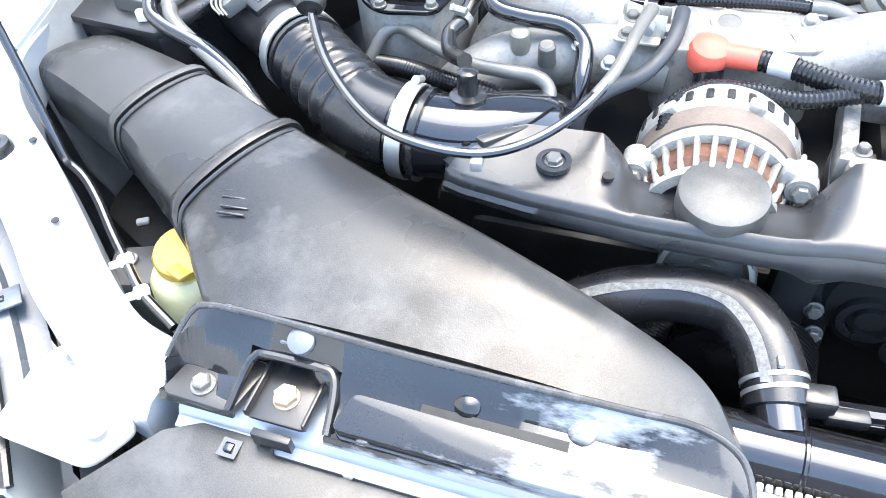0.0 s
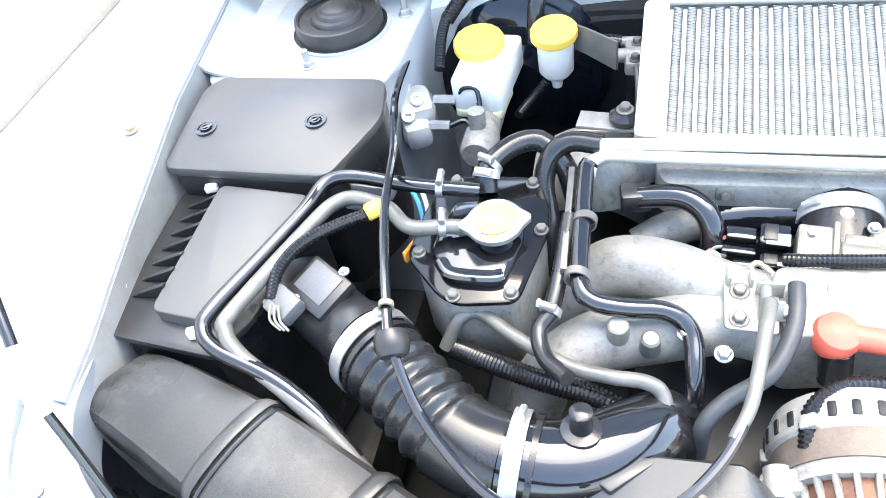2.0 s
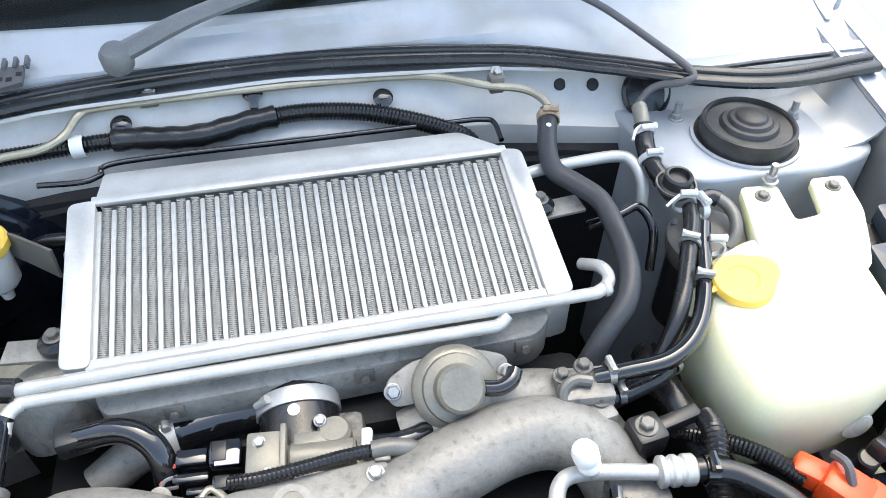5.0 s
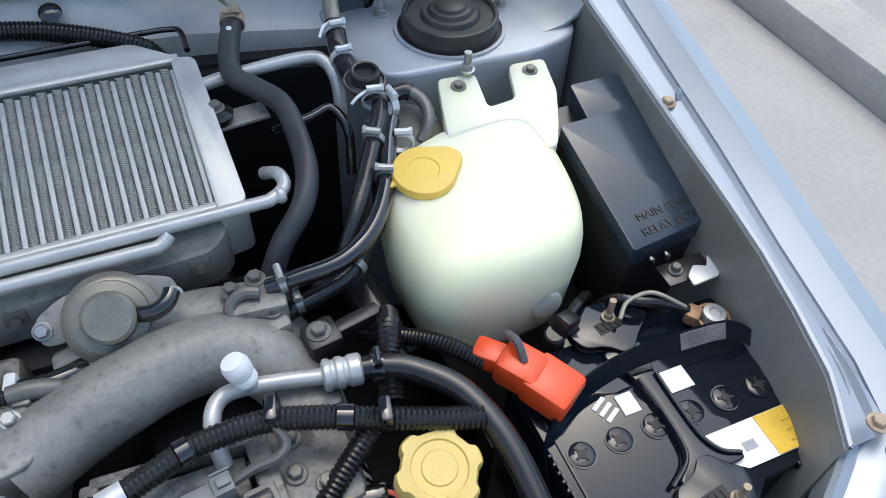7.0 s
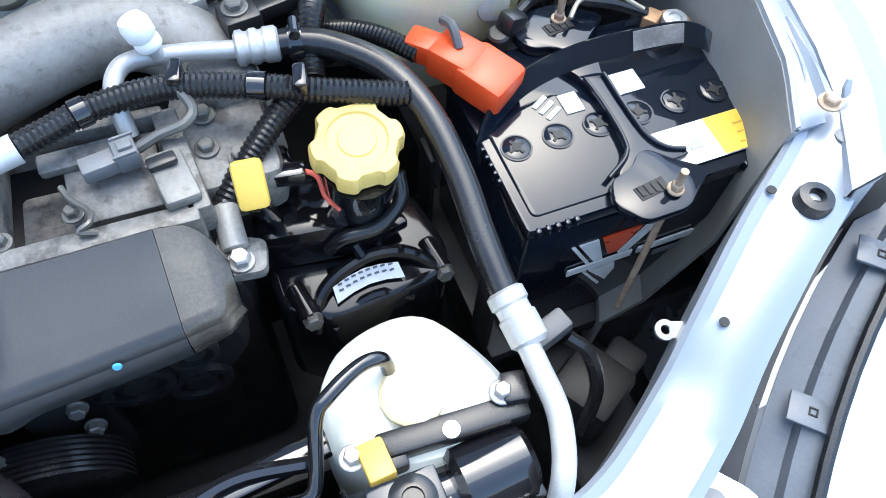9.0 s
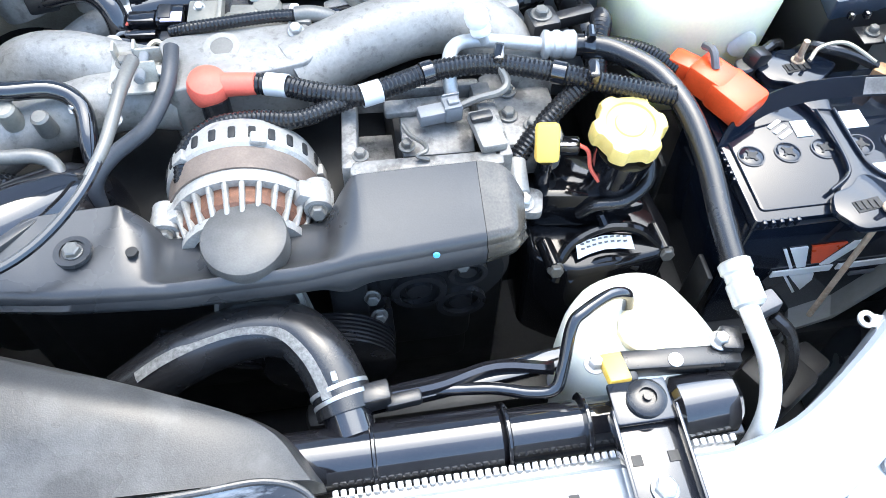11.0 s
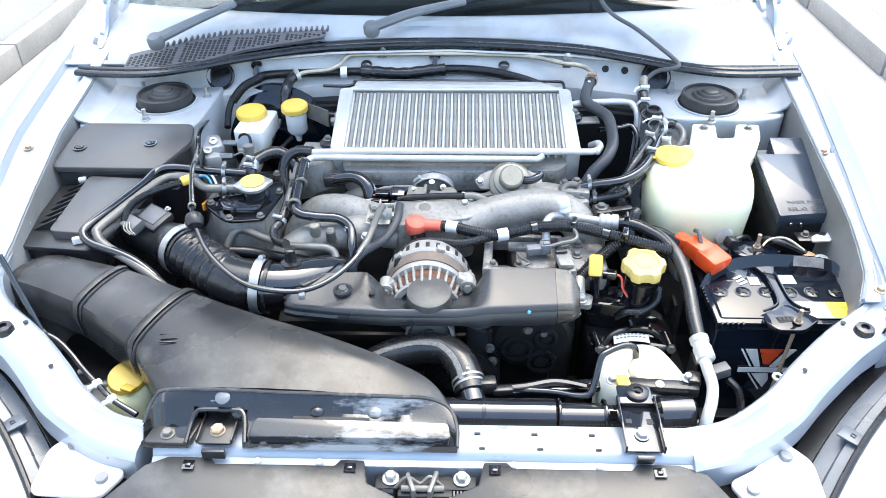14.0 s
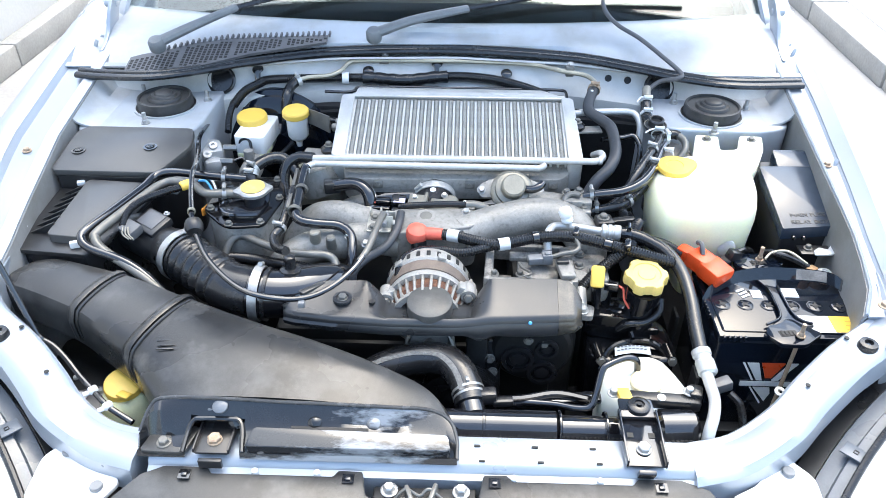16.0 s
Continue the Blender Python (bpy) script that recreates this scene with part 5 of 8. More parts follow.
bm = box(B(), (-0.174, 0.203, 0.7985), (0.010, 0.016, 0.010), (0, 0, 8), 0.002)
part("cable_clip", bm, GREYPLASTIC, cable, "grey plastic clip")

# ---- brake hydraulics and reservoirs ----
brake = thing("brake_master_cylinder", "brake master cylinder with white reservoir and black servo", "brake cylinder", (-0.365, 0.75, 0.68))
bm = lathe(B(), [(0.04, 0.0), (0.115, 0.004), (0.122, 0.012), (0.122, 0.026), (0.112, 0.032), (0.112, 0.040), (0.100, 0.050), (0.060, 0.058), (0.045, 0.075), (0.001, 0.075)], (-0.350, 0.872, 0.722), (0, -1, 0.04), 48)
part("brake_servo", bm, BATTERYCASE, brake, "glossy black stepped brake servo")
bm = lathe(B(), [(0.026, 0), (0.026, 0.012), (0.019, 0.016), (0.019, 0.150), (0.021, 0.155), (0.021, 0.185), (0.017, 0.192), (0.001, 0.192)], (-0.362, 0.822, 0.756), (0, -1, 0.02), 24)
rod(bm, (-0.364, 0.66, 0.765), (-0.364, 0.662, 0.800), 0.010, n=14)
part("cylinder", bm, CAST, brake)
bm = prism(B(), rounded([(-0.402, 0.696), (-0.340, 0.690), (-0.330, 0.795), (-0.395, 0.800)], 0.010), 0.775, 0.812, 0.006)
tank = part("reservoir", bm, WHITE, brake, "milky white fluid reservoir")
bm = prism(B(), rounded([(-0.400, 0.694), (-0.342, 0.688), (-0.336, 0.745), (-0.396, 0.75)], 0.008), 0.765, 0.7748, 0.003)
part("reservoir_base", bm, CREAM, brake)
bm = lathe(B(), [(0.029, 0), (0.031, 0.002), (0.031, 0.011), (0.029, 0.014), (0.026, 0.0145), (0.001, 0.013)], (-0.379, 0.768, 0.812), (0, -0.08, 1), 32, lambda a, r: 1 + (0.012 * math.cos(16 * a) if r > 0.028 else 0))
part("reservoir_cap", bm, YELLOW, tank, "yellow screw cap")
part("sensor_lead", tube(B(), [(-0.395, 0.700, 0.790), (-0.385, 0.695, 0.806), (-0.370, 0.694, 0.806), (-0.365, 0.684, 0.790), (-0.364, 0.668, 0.780)], 0.003, 8), RUBBER, brake)

clutch = thing("clutch_reservoir", "small white clutch reservoir with yellow cap", "reservoir", (-0.288, 0.77, 0.76))
bm = lathe(B(), [(0.006, 0.757), (0.008, 0.770), (0.016, 0.775), (0.021, 0.782), (0.022, 0.826), (0.001, 0.826)], (-0.287, 0.768, 0), n=28)
part("tank", bm, WHITE, clutch)
bm = lathe(B(), [(0.026, 0), (0.0275, 0.002), (0.0275, 0.011), (0.025, 0.014), (0.001, 0.0145)], (-0.288, 0.769, 0.825), (0, -0.08, 1), 32, lambda a, r: 1 + (0.02 * math.cos(14 * a) if r > 0.027 else 0))
part("cap", bm, YELLOW, clutch, "yellow ribbed cap")
part("bracket", sheet(B(), [[(-0.283, 0.790, 0.835), (-0.25, 0.765, 0.838), (-0.214, 0.735, 0.840)], [(-0.283, 0.788, 0.805), (-0.25, 0.762, 0.806), (-0.214, 0.732, 0.805)]], 0.003), GREYPIPE, clutch, "grey steel bracket")
part("lower_hose", conduit(B(), [(-0.30, 0.765, 0.765), (-0.315, 0.745, 0.755), (-0.328, 0.715, 0.752)], 0.006), CONDUIT, clutch)

valve = thing("brake_valve_block", "cast alloy brake valve block with pipe unions", "valve block", (-0.445, 0.69, 0.70))
bm = box(B(), (-0.449, 0.694, 0.772), (0.048, 0.052, 0.050), (8, 0, 25), 0.015)
box(bm, (-0.440, 0.665, 0.762), (0.036, 0.030, 0.036), (0, 0, 25), 0.012)
part("block", bm, ALU, valve)
for p, q in (((-0.425, 0.700, 0.785), (-0.398, 0.700, 0.785)), ((-0.425, 0.668, 0.772), (-0.400, 0.668, 0.772))):
    bm = rod(B(), p, q, 0.0062, n=6)
    part("union", bm, STEEL, valve)
    part("brake_pipe", tube(B(), [q, (q[0] + 0.02, q[1] + 0.004, q[2] + 0.004), (q[0] + 0.035, q[1] - 0.02, q[2] - 0.01), (q[0] + 0.03, q[1] - 0.05, q[2] - 0.05)], 0.003, 8), GLOSS, valve)
for p in ((-0.462, 0.705, 0.797), (-0.440, 0.684, 0.796), (-0.449, 0.668, 0.784)):
    bm = ring(B(), p, (0.2, -0.5, 0.9), 0.004, 0.008, 0.005, 20)
    lathe(bm, [(0.004, 0), (0.004, 0.002)], p, (0.2, -0.5, 0.9), 12)
    part("port", bm, ALU, valve)
conn = thing("grey_connector", "pale grey wiring connector with blue wire", "connector", (-0.452, 0.535, 0.80))
bm = box(B(), (-0.452, 0.528, 0.806), (0.034, 0.018, 0.014), (0, 0, -6), 0.002)
box(bm, (-0.43, 0.526, 0.806), (0.016, 0.022, 0.018), (0, 0, -6), 0.002)
box(bm, (-0.462, 0.508, 0.800), (0.020, 0.012, 0.012), (0, 0, -6), 0.002)
part("housing", bm, GREYPLASTIC, conn)
part("lead", tube(B(), [(-0.42, 0.528, 0.808), (-0.405, 0.523, 0.810), (-0.392, 0.508, 0.80), (-0.385, 0.49, 0.78)], 0.0024, 8), BLUEMARK, conn)
part("lead", tube(B(), [(-0.42, 0.532, 0.808), (-0.400, 0.53, 0.812), (-0.386, 0.512, 0.80), (-0.38, 0.49, 0.78)], 0.0024, 8), WHITE, conn)

# ---- engine ----
engine = thing("engine_block", "oily dark engine block low in the bay", "engine", (0, 0.5, 0.30))
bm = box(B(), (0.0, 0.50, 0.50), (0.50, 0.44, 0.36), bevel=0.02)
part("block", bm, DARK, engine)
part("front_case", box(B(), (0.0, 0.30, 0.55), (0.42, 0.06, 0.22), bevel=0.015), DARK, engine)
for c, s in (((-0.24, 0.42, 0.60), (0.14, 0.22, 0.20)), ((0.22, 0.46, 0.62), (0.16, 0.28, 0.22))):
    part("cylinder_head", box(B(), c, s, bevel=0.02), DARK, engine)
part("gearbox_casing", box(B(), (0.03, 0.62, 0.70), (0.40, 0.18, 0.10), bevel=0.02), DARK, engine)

# belt cover
cover = thing("belt_cover", "long dusty black plastic belt cover", "belt cover", (0.0, 0.23, 0.74))
cover_rear = lerp_of([(-0.208, 0.224), (-0.198, 0.240), (-0.182, 0.258), (-0.150, 0.275), (-0.088, 0.277), (-0.066, 0.266), (-0.052, 0.258), (0.074, 0.258), (0.086, 0.264), (0.100, 0.272), (0.220, 0.270), (0.232, 0.262), (0.240, 0.246)])
cover_front = lerp_of([(-0.208, 0.220), (-0.190, 0.214), (-0.134, 0.205), (-0.045, 0.198), (0.043, 0.199), (0.132, 0.204), (0.203, 0.209), (0.228, 0.214), (0.240, 0.226)])
ridge_z = lerp_of([(-0.208, 0.770), (-0.045, 0.7735), (0.06, 0.7735), (0.10, 0.779), (0.205, 0.780), (0.230, 0.777), (0.240, 0.769)])
rear_z = lerp_of([(-0.208, 0.776), (-0.18, 0.786), (-0.085, 0.787), (-0.070, 0.777), (-0.054, 0.759), (0.074, 0.759), (0.088, 0.782), (0.102, 0.800), (0.205, 0.803), (0.228, 0.797), (0.240, 0.784)])


def cover_row(x):
    """The cover's section at x, from its rear edge over the ridge and down the front skirt."""
    yr, yf, zr, zf = cover_rear(x), cover_front(x), rear_z(x), ridge_z(x)
    low = 0.747 - 0.010 * math.exp(-((x - 0.087) / 0.013) ** 2) - 0.004 * math.exp(-((x - 0.17) / 0.05) ** 2)
    row = [(x, yr + 0.001, zr - 0.030), (x, yr, zr - 0.003), (x, yr - 0.003, zr)]
    for t in (0.25, 0.5, 0.75, 0.9):
        sag = zr + (zf - zr) * t if zr > zf else zr + (zf - zr) * max(0, (t - 0.7) / 0.3)
        row.append((x, yr + (yf + 0.004 - yr) * t, sag))
    return row + [(x, yf + 0.004, zf), (x, yf, zf - 0.0015), (x, yf - 0.003, zf - 0.006), (x, yf - 0.004, zf - 0.014), (x, yf - 0.002, low + 0.004), (x, yf, low)]


xs = [-0.208 + 0.411 * i / 72 for i in range(73)]
shell = part("shell", sheet(B(), [cover_row(x) for x in xs], 0.0028), BELT, cover, sharp=1.0)
xs = [0.2034 + 0.0366 * i / 10 for i in range(11)]
part("end_cap", sheet(B(), [cover_row(x) for x in xs], 0.0028), surface("worn_brown_plastic", (0.062, 0.055, 0.045), 0.2, 0, 0.4, 30, 0.06, 500, dust=0.6, dusty=(0.13, 0.112, 0.088), spot=22, spec=0.6), cover, "worn brownish end of the cover", 1.0)
bm = lathe(B(), [(0.0345, 0.0), (0.0345, 0.017), (0.0335, 0.0195), (0.030, 0.021), (0.020, 0.0228), (0.001, 0.0236)], (0.012, 0.2315, 0.766), (0, -0.10, 1), 48)
part("pulley_dome", bm, surface("dusty_dome_plastic", (0.075, 0.073, 0.068), 0.40, 0, 0.3, 40, 0.15, 600, dust=0.4, dusty=(0.13, 0.125, 0.11), spot=40), cover, "dusty grey pulley dome")
bm = ring(B(), (-0.120, 0.237, 0.7785), (0, 0, 1), 0.010, 0.0145, 0.004, 28)
lathe(bm, [(0.010, 0), (0.010, 0.0015)], (-0.120, 0.237, 0.7790), n=20)
part("bolt_seat", bm, BELT, shell)
bolt_part((-0.120, 0.237, 0.7800), shell, r=0.007, h=0.005, washer=1.1, material=GREYPIPE)
for p, r in (((-0.075, 0.231, 0.7800), 0.0048), ((0.087, 0.1985, 0.746), 0.0052)):
    ax = (0, 0, 1) if p[1] > 0.2 else (0, -1, 0.3)
    part("hole", lathe(B(), [(r, -0.002), (r, 0.0012)], p, ax, 20), DARK, shell)
part("paint_dot", lathe(B(), [(0.003, 0), (0.002, 0.001)], (0.161, 0.2008, 0.7715), (0, -0.9, 0.4), 10), BLUEMARK, shell, "small pale blue paint dot")
bm = prism(B(), [(-0.190, 0.246), (-0.170, 0.272), (-0.145, 0.272), (-0.180, 0.240)], 0.765, 0.786, 0.002)
part("end_fin", bm, BELT, cover)

# pulleys and covers below the belt cover
idler = thing("idler_pulley", "dull steel idler pulley under the belt cover", "pulley", (0.01, 0.2, 0.66))
part("wheel", lathe(B(), [(0.020, 0), (0.036, 0.002), (0.038, 0.006), (0.038, 0.022), (0.034, 0.024), (0.030, 0.012), (0.012, 0.012), (0.010, 0.020), (0.001, 0.020)], (0.012, 0.225, 0.705), (0, -1, 0.45), 32), GREYPIPE, idler)
drive = thing("timing_cover", "black timing cover and pulleys on the engine front", "engine cover", (0.16, 0.23, 0.5))
bm = lathe(B(), [(0.030, 0), (0.058, 0.002), (0.064, 0.008), (0.066, 0.020), (0.066, 0.050)], (0.172, 0.236, 0.680), (0, 1, 0), 40)
box(bm, (0.150, 0.275, 0.60), (0.12, 0.03, 0.18), bevel=0.012)
box(bm, (0.085, 0.245, 0.64), (0.035, 0.03, 0.14), bevel=0.006)
part("cover_plate", bm, DARK, drive)
for x, z, r in ((0.150, 0.668, 0.026), (0.190, 0.640, 0.024), (0.195, 0.690, 0.018)):
    bm = ring(B(), (x, 0.236, z), (0, -1, 0), r * 0.75, r, 0.006)
    lathe(bm, [(r * 0.5, 0), (r * 0.45, 0.006), (0.001, 0.006)], (x, 0.2375, z), (0, -1, 0), 24)
    part("pulley", bm, PLASTIC, drive)
for p in ((0.106, 0.232, 0.669), (0.111, 0.224, 0.648), (0.165, 0.237, 0.705), (0.19, 0.237, 0.70)):
    bolt_part(p, drive, (0, -1, 0.3), 0.0062, 0.006, 1.3, GREYPIPE)
part("brace", rod(B(), (0.045, 0.215, 0.735), (0.065, 0.20, 0.60), 0.004, n=8), GREYPIPE, drive)
bm = prism(B(), rounded([(0.092, 0.0), (0.125, 0.0), (0.122, 0.12), (0.10, 0.12)], 0.01), 0, 0.012, 0.002, pose(0, 0.236, 0.575, 80, 0, 0))
part("bracket", bm, PLASTIC, drive)
# drive belt ribs seen low down
belt = thing("drive_belt", "ribbed black drive belt", "belt", (0, 0.2, 0.6))
for i in range(7):
    part("rib", tube(B(), [(-0.10 + 0.002 * i, 0.205 + 0.004 * i, 0.66), (-0.03, 0.20 + 0.004 * i, 0.63), (0.03, 0.20 + 0.004 * i, 0.60), (0.07, 0.205 + 0.004 * i, 0.55)], 0.0022, 6, 4), RUBBER, belt)

ribs = [(0.030, 0.0)]
for i in range(7):
    ribs += [(0.0600, 0.0005 + 0.0042 * i), (0.0625, 0.0012 + 0.0042 * i), (0.0625, 0.0030 + 0.0042 * i), (0.0600, 0.0037 + 0.0042 * i)]
part("ribbed_wrap", lathe(B(), ribs + [(0.030, 0.030)], (0.060, 0.192, 0.612), (0.04, 1, 0.05), 48), RUBBER, belt, "ribbed belt round the crank pulley")

# alternator
alt = thing("alternator", "cast alloy alternator with copper windings", "alternator", (0.015, 0.3, 0.66))
ac = Vector((0.006, 0, 0.736))
bm = lathe(B(), [(0.03, 0), (0.066, 0.0), (0.069, 0.003), (0.069, 0.022), (0.064, 0.034), (0.050, 0.042), (0.001, 0.044)], ac + Vector((0, 0.311, 0)), (0, 1, 0), 48)
rear = part("rear_housing", bm, DULLALU, alt)
slot = finish(box(B(), (0, 0, 0), (0.0065, 0.013, 0.004), bevel=0.0015), "air_slot", DARK)
for i in range(26):
    a = 2 * math.pi * i / 26
    ob = new("air_slot", slot)
    ob.parent = rear
    ob.matrix_parent_inverse = Matrix.Identity(4)
    ob.matrix_basis = Matrix.Translation(ac + Vector((0, 0.325, 0))) @ Matrix.Rotation(a, 4, "Y") @ pose(0, 0, 0.0682)
part("stator", ring(B(), ac + Vector((0, 0.288, 0)), (0, 1, 0), 0.050, 0.0665, 0.023, 48), LAMINATE, alt, "brown laminated stator ring")
part("winding", lathe(B(), [(0.03, 0), (0.050, 0.002), (0.0565, 0.008), (0.0565, 0.034), (0.001, 0.034)], ac + Vector((0, 0.252, 0)), (0, 1, 0), 48), COPPER, alt, "copper windings")
bm = ring(B(), ac + Vector((0, 0.276, 0)), (0, 1, 0), 0.056, 0.0645, 0.012, 48)
part("front_ring", bm, DULLALU, alt)
part("front_rim", ring(B(), ac + Vector((0, 0.2440, 0)), (0, 1, 0), 0.045, 0.0540, 0.008, 40), DULLALU, alt)
bar = finish(box(B(), (0, 0, 0), (0.0050, 0.030, 0.0075), bevel=0.0024), "cooling_bar", CAST)
for i in range(28):
    a = 2 * math.pi * (i + 0.5) / 28
    ob = new("cooling_bar", bar)
    ob.parent = alt
    ob.matrix_parent_inverse = WORLD[alt].inverted()
    ob.matrix_basis = Matrix.Translation(ac + Vector((0, 0.2640, 0))) @ Matrix.Rotation(a, 4, "Y") @ pose(0, 0, 0.0560, 20)
lug_pad = finish(box(B(), (0, 0, 0), (0.014, 0.012, 0.007), bevel=0.002), "housing_lug", DULLALU)
for i in range(6):
    ob = new("housing_lug", lug_pad)
    ob.parent = alt
    ob.matrix_parent_inverse = WORLD[alt].inverted()
    ob.matrix_basis = Matrix.Translation(ac + Vector((0, 0.317, 0))) @ Matrix.Rotation(2 * math.pi * (i + 0.3) / 6, 4, "Y") @ pose(0, 0, 0.0695)
for sx, z in ((-1, 0.756), (1, 0.766)):
    bm = box(B(), (ac.x + sx * 0.060, 0.278, z), (0.034, 0.020, 0.020), (0, sx * 32, 0), 0.005)
    ring(bm, (ac.x + sx * 0.064, 0.264, z), (0, 1, 0), 0.005, 0.012, 0.026, 20)
    if sx > 0:
        tube(bm, [(ac.x + 0.058, 0.276, z), (ac.x + 0.074, 0.268, z - 0.008), (ac.x + 0.090, 0.262, z - 0.022)], 0.006, 10)
    ear = part("mounting_ear", bm, DULLALU, alt)
    bolt_part((ac.x + sx * 0.064, 0.263, z), ear, (0, -1, 0.35), 0.007, 0.006, 1.2, GREYPIPE)
part("output_post", rod(B(), (-0.012, 0.375, 0.755), (-0.014, 0.388, 0.785), 0.013, n=16, bevel=0.002), RUBBER, alt)
boot = thing("terminal_boot", "faded red rubber terminal boot on the alternator cable", "terminal cover", (-0.017, 0.393, 0.77))
bm = lathe(B(), [(0.016, -0.012), (0.018, -0.006), (0.0192, 0.002), (0.0165, 0.010), (0.009, 0.015), (0.001, 0.0165)], (-0.017, 0.393, 0.795), (0.1, -0.15, 1), 28)
rod(bm, (-0.008, 0.393, 0.796), (0.027, 0.388, 0.798), 0.0108, 0.0100, 20, 0.002)
part("boot", bm, CORAL, boot)

# cable harness running over the front of the engine
loom = thing("charging_harness", "black corrugated charging harness with pale tape bands", "wiring", (0.17, 0.37, 0.78))
run = [(0.026, 0.388, 0.798), (0.050, 0.380, 0.800), (0.080, 0.366, 0.801), (0.115, 0.356, 0.802), (0.150, 0.366, 0.803), (0.185, 0.377, 0.804), (0.235, 0.377, 0.806), (0.285, 0.362, 0.805), (0.325, 0.346, 0.803), (0.360, 0.334, 0.80), (0.392, 0.325, 0.796)]
part("corrugated_sleeve", conduit(B(), run, 0.0098, 0.0042), CONDUIT, loom)
line = glide(run, 10)
for i, w, m in ((8, 0.020, LABEL), (33, 0.018, LABEL), (48, 0.010, GLOSS), (72, 0.012, GLOSS)):
    ax = (line[i + 1] - line[i - 1]).normalized()
    part("tape_band", ring(B(), line[i] - ax * w / 2, ax, 0.0096, 0.0105, w, 20), m, loom)
part("branch_sleeve", conduit(B(), [(-0.040, 0.300, 0.775), (-0.036, 0.328, 0.786), (-0.012, 0.349, 0.790), (0.022, 0.352, 0.791), (0.060, 0.345, 0.793), (0.092, 0.352, 0.797), (0.115, 0.358, 0.80)], 0.0082, 0.004), CONDUIT, loom)
for p in ((0.243, 0.380, 0.812), (0.322, 0.348, 0.812)):
    bm = box(B(), p, (0.010, 0.022, 0.014), (0, 0, -12), 0.003)
    part("holder", bm, GLOSS, loom)
part("down_sleeve", conduit(B(), [(0.318, 0.352, 0.795), (0.296, 0.340, 0.785), (0.266, 0.320, 0.768), (0.246, 0.303, 0.755)], 0.0095, 0.0042), CONDUIT, loom)
part("pipe_end", rod(B(), (0.247, 0.304, 0.757), (0.246, 0.272, 0.745), 0.0095, n=18, bevel=0.002), DULLALU, loom)
green = thing("green_plug", "faded green plug beside the alternator", "connector", (-0.035, 0.315, 0.76))
part("plug", box(B(), (-0.036, 0.318, 0.782), (0.016, 0.012, 0.008), (0, 10, 20), 0.002), surface("green_plastic", (0.08, 0.42, 0.26), 0.45), green)

# bracket box beside the alternator
pump = thing("pump_bracket", "dusty grey alloy pump housing with a connector", "pump", (0.165, 0.34, 0.66))
bm = B()
frame_out = [(0.100, 0.292), (0.232, 0.288), (0.226, 0.382), (0.106, 0.388)]
prism(bm, rounded(frame_out, 0.006), 0.64, 0.718, 0.003)
part("housing", bm, GRIMY, pump)
for a, b, w in ((0, 1, 0.016), (1, 2, 0.018), (2, 3, 0.010), (3, 0, 0.014)):
    p, q = Vector(frame_out[a]), Vector(frame_out[b])
    c, v = (p + q) / 2, q - p
    part("rail", box(B(), (c.x, c.y, 0.7672), (v.length, w, 0.030), (0, 0, math.degrees(math.atan2(v.y, v.x))), 0.003), GRIMY, pump)
bm = box(B(), (0.182, 0.348, 0.760), (0.066, 0.060, 0.010), (12, 0, -2), 0.003)
box(bm, (0.166, 0.366, 0.772), (0.060, 0.016, 0.010), (12, 0, 0), 0.003)
part("valve_body", bm, GRIMY, pump)
bm = box(B(), (0.178, 0.346, 0.781), (0.026, 0.015, 0.013), (0, 0, 8), 0.002)
box(bm, (0.196, 0.349, 0.783), (0.016, 0.020, 0.016), (0, 0, 8), 0.002)
box(bm, (0.197, 0.349, 0.792), (0.010, 0.008, 0.004), (0, 0, 8), 0.001)
for k in (-1, 1):
    box(bm, (0.196, 0.349 + 0.0085 * k, 0.7915), (0.016, 0.002, 0.003), (0, 0, 8), 0.0006)
part("connector", bm, GREYPLASTIC, pump)
bm = tube(B(), [(0.150, 0.338, 0.780), (0.155, 0.325, 0.780), (0.165, 0.310, 0.784), (0.166, 0.296, 0.790), (0.158, 0.292, 0.788), (0.168, 0.290, 0.785)], 0.0022, 7)
part("wire", bm, GREYPIPE, pump)
bm = tube(B(), [(0.204, 0.350, 0.784), (0.222, 0.352, 0.790), (0.240, 0.352, 0.795), (0.247, 0.360, 0.800), (0.238, 0.378, 0.812)], 0.004, 8)
part("support_strap", bm, GREYPIPE, pump)
for p in ((0.152, 0.322, 0.768), (0.232, 0.350, 0.762), (0.110, 0.305, 0.781)):
    bolt_part(p, pump, r=0.005, material=GREYPIPE)
bm = box(B(), (0.222, 0.315, 0.786), (0.024, 0.045, 0.010), (0, 4, 8), 0.003)
part("clip_plate", bm, CAST, pump)
bm = box(B(), (0.218, 0.325, 0.794), (0.020, 0.010, 0.006), (0, 0, 8), 0.002)
part("spring_clip", bm, PLASTIC, pump)
bm = box(B(), (0.262, 0.36, 0.745), (0.070, 0.10, 0.05), bevel=0.012)
box(bm, (0.275, 0.40, 0.76), (0.05, 0.04, 0.06), bevel=0.008)
lug = part("side_casting", bm, GRIMY, pump)
for p in ((0.248, 0.345, 0.771), (0.268, 0.33, 0.771), (0.252, 0.375, 0.772)):
    bolt_part(p, lug, r=0.006, material=GREYPIPE)
bm = prism(B(), rounded([(0.225, 0.255), (0.262, 0.250), (0.268, 0.275), (0.236, 0.290)], 0.006), 0.735, 0.745, 0.003)
flange = part("pipe_flange", bm, GRIMY, pump)
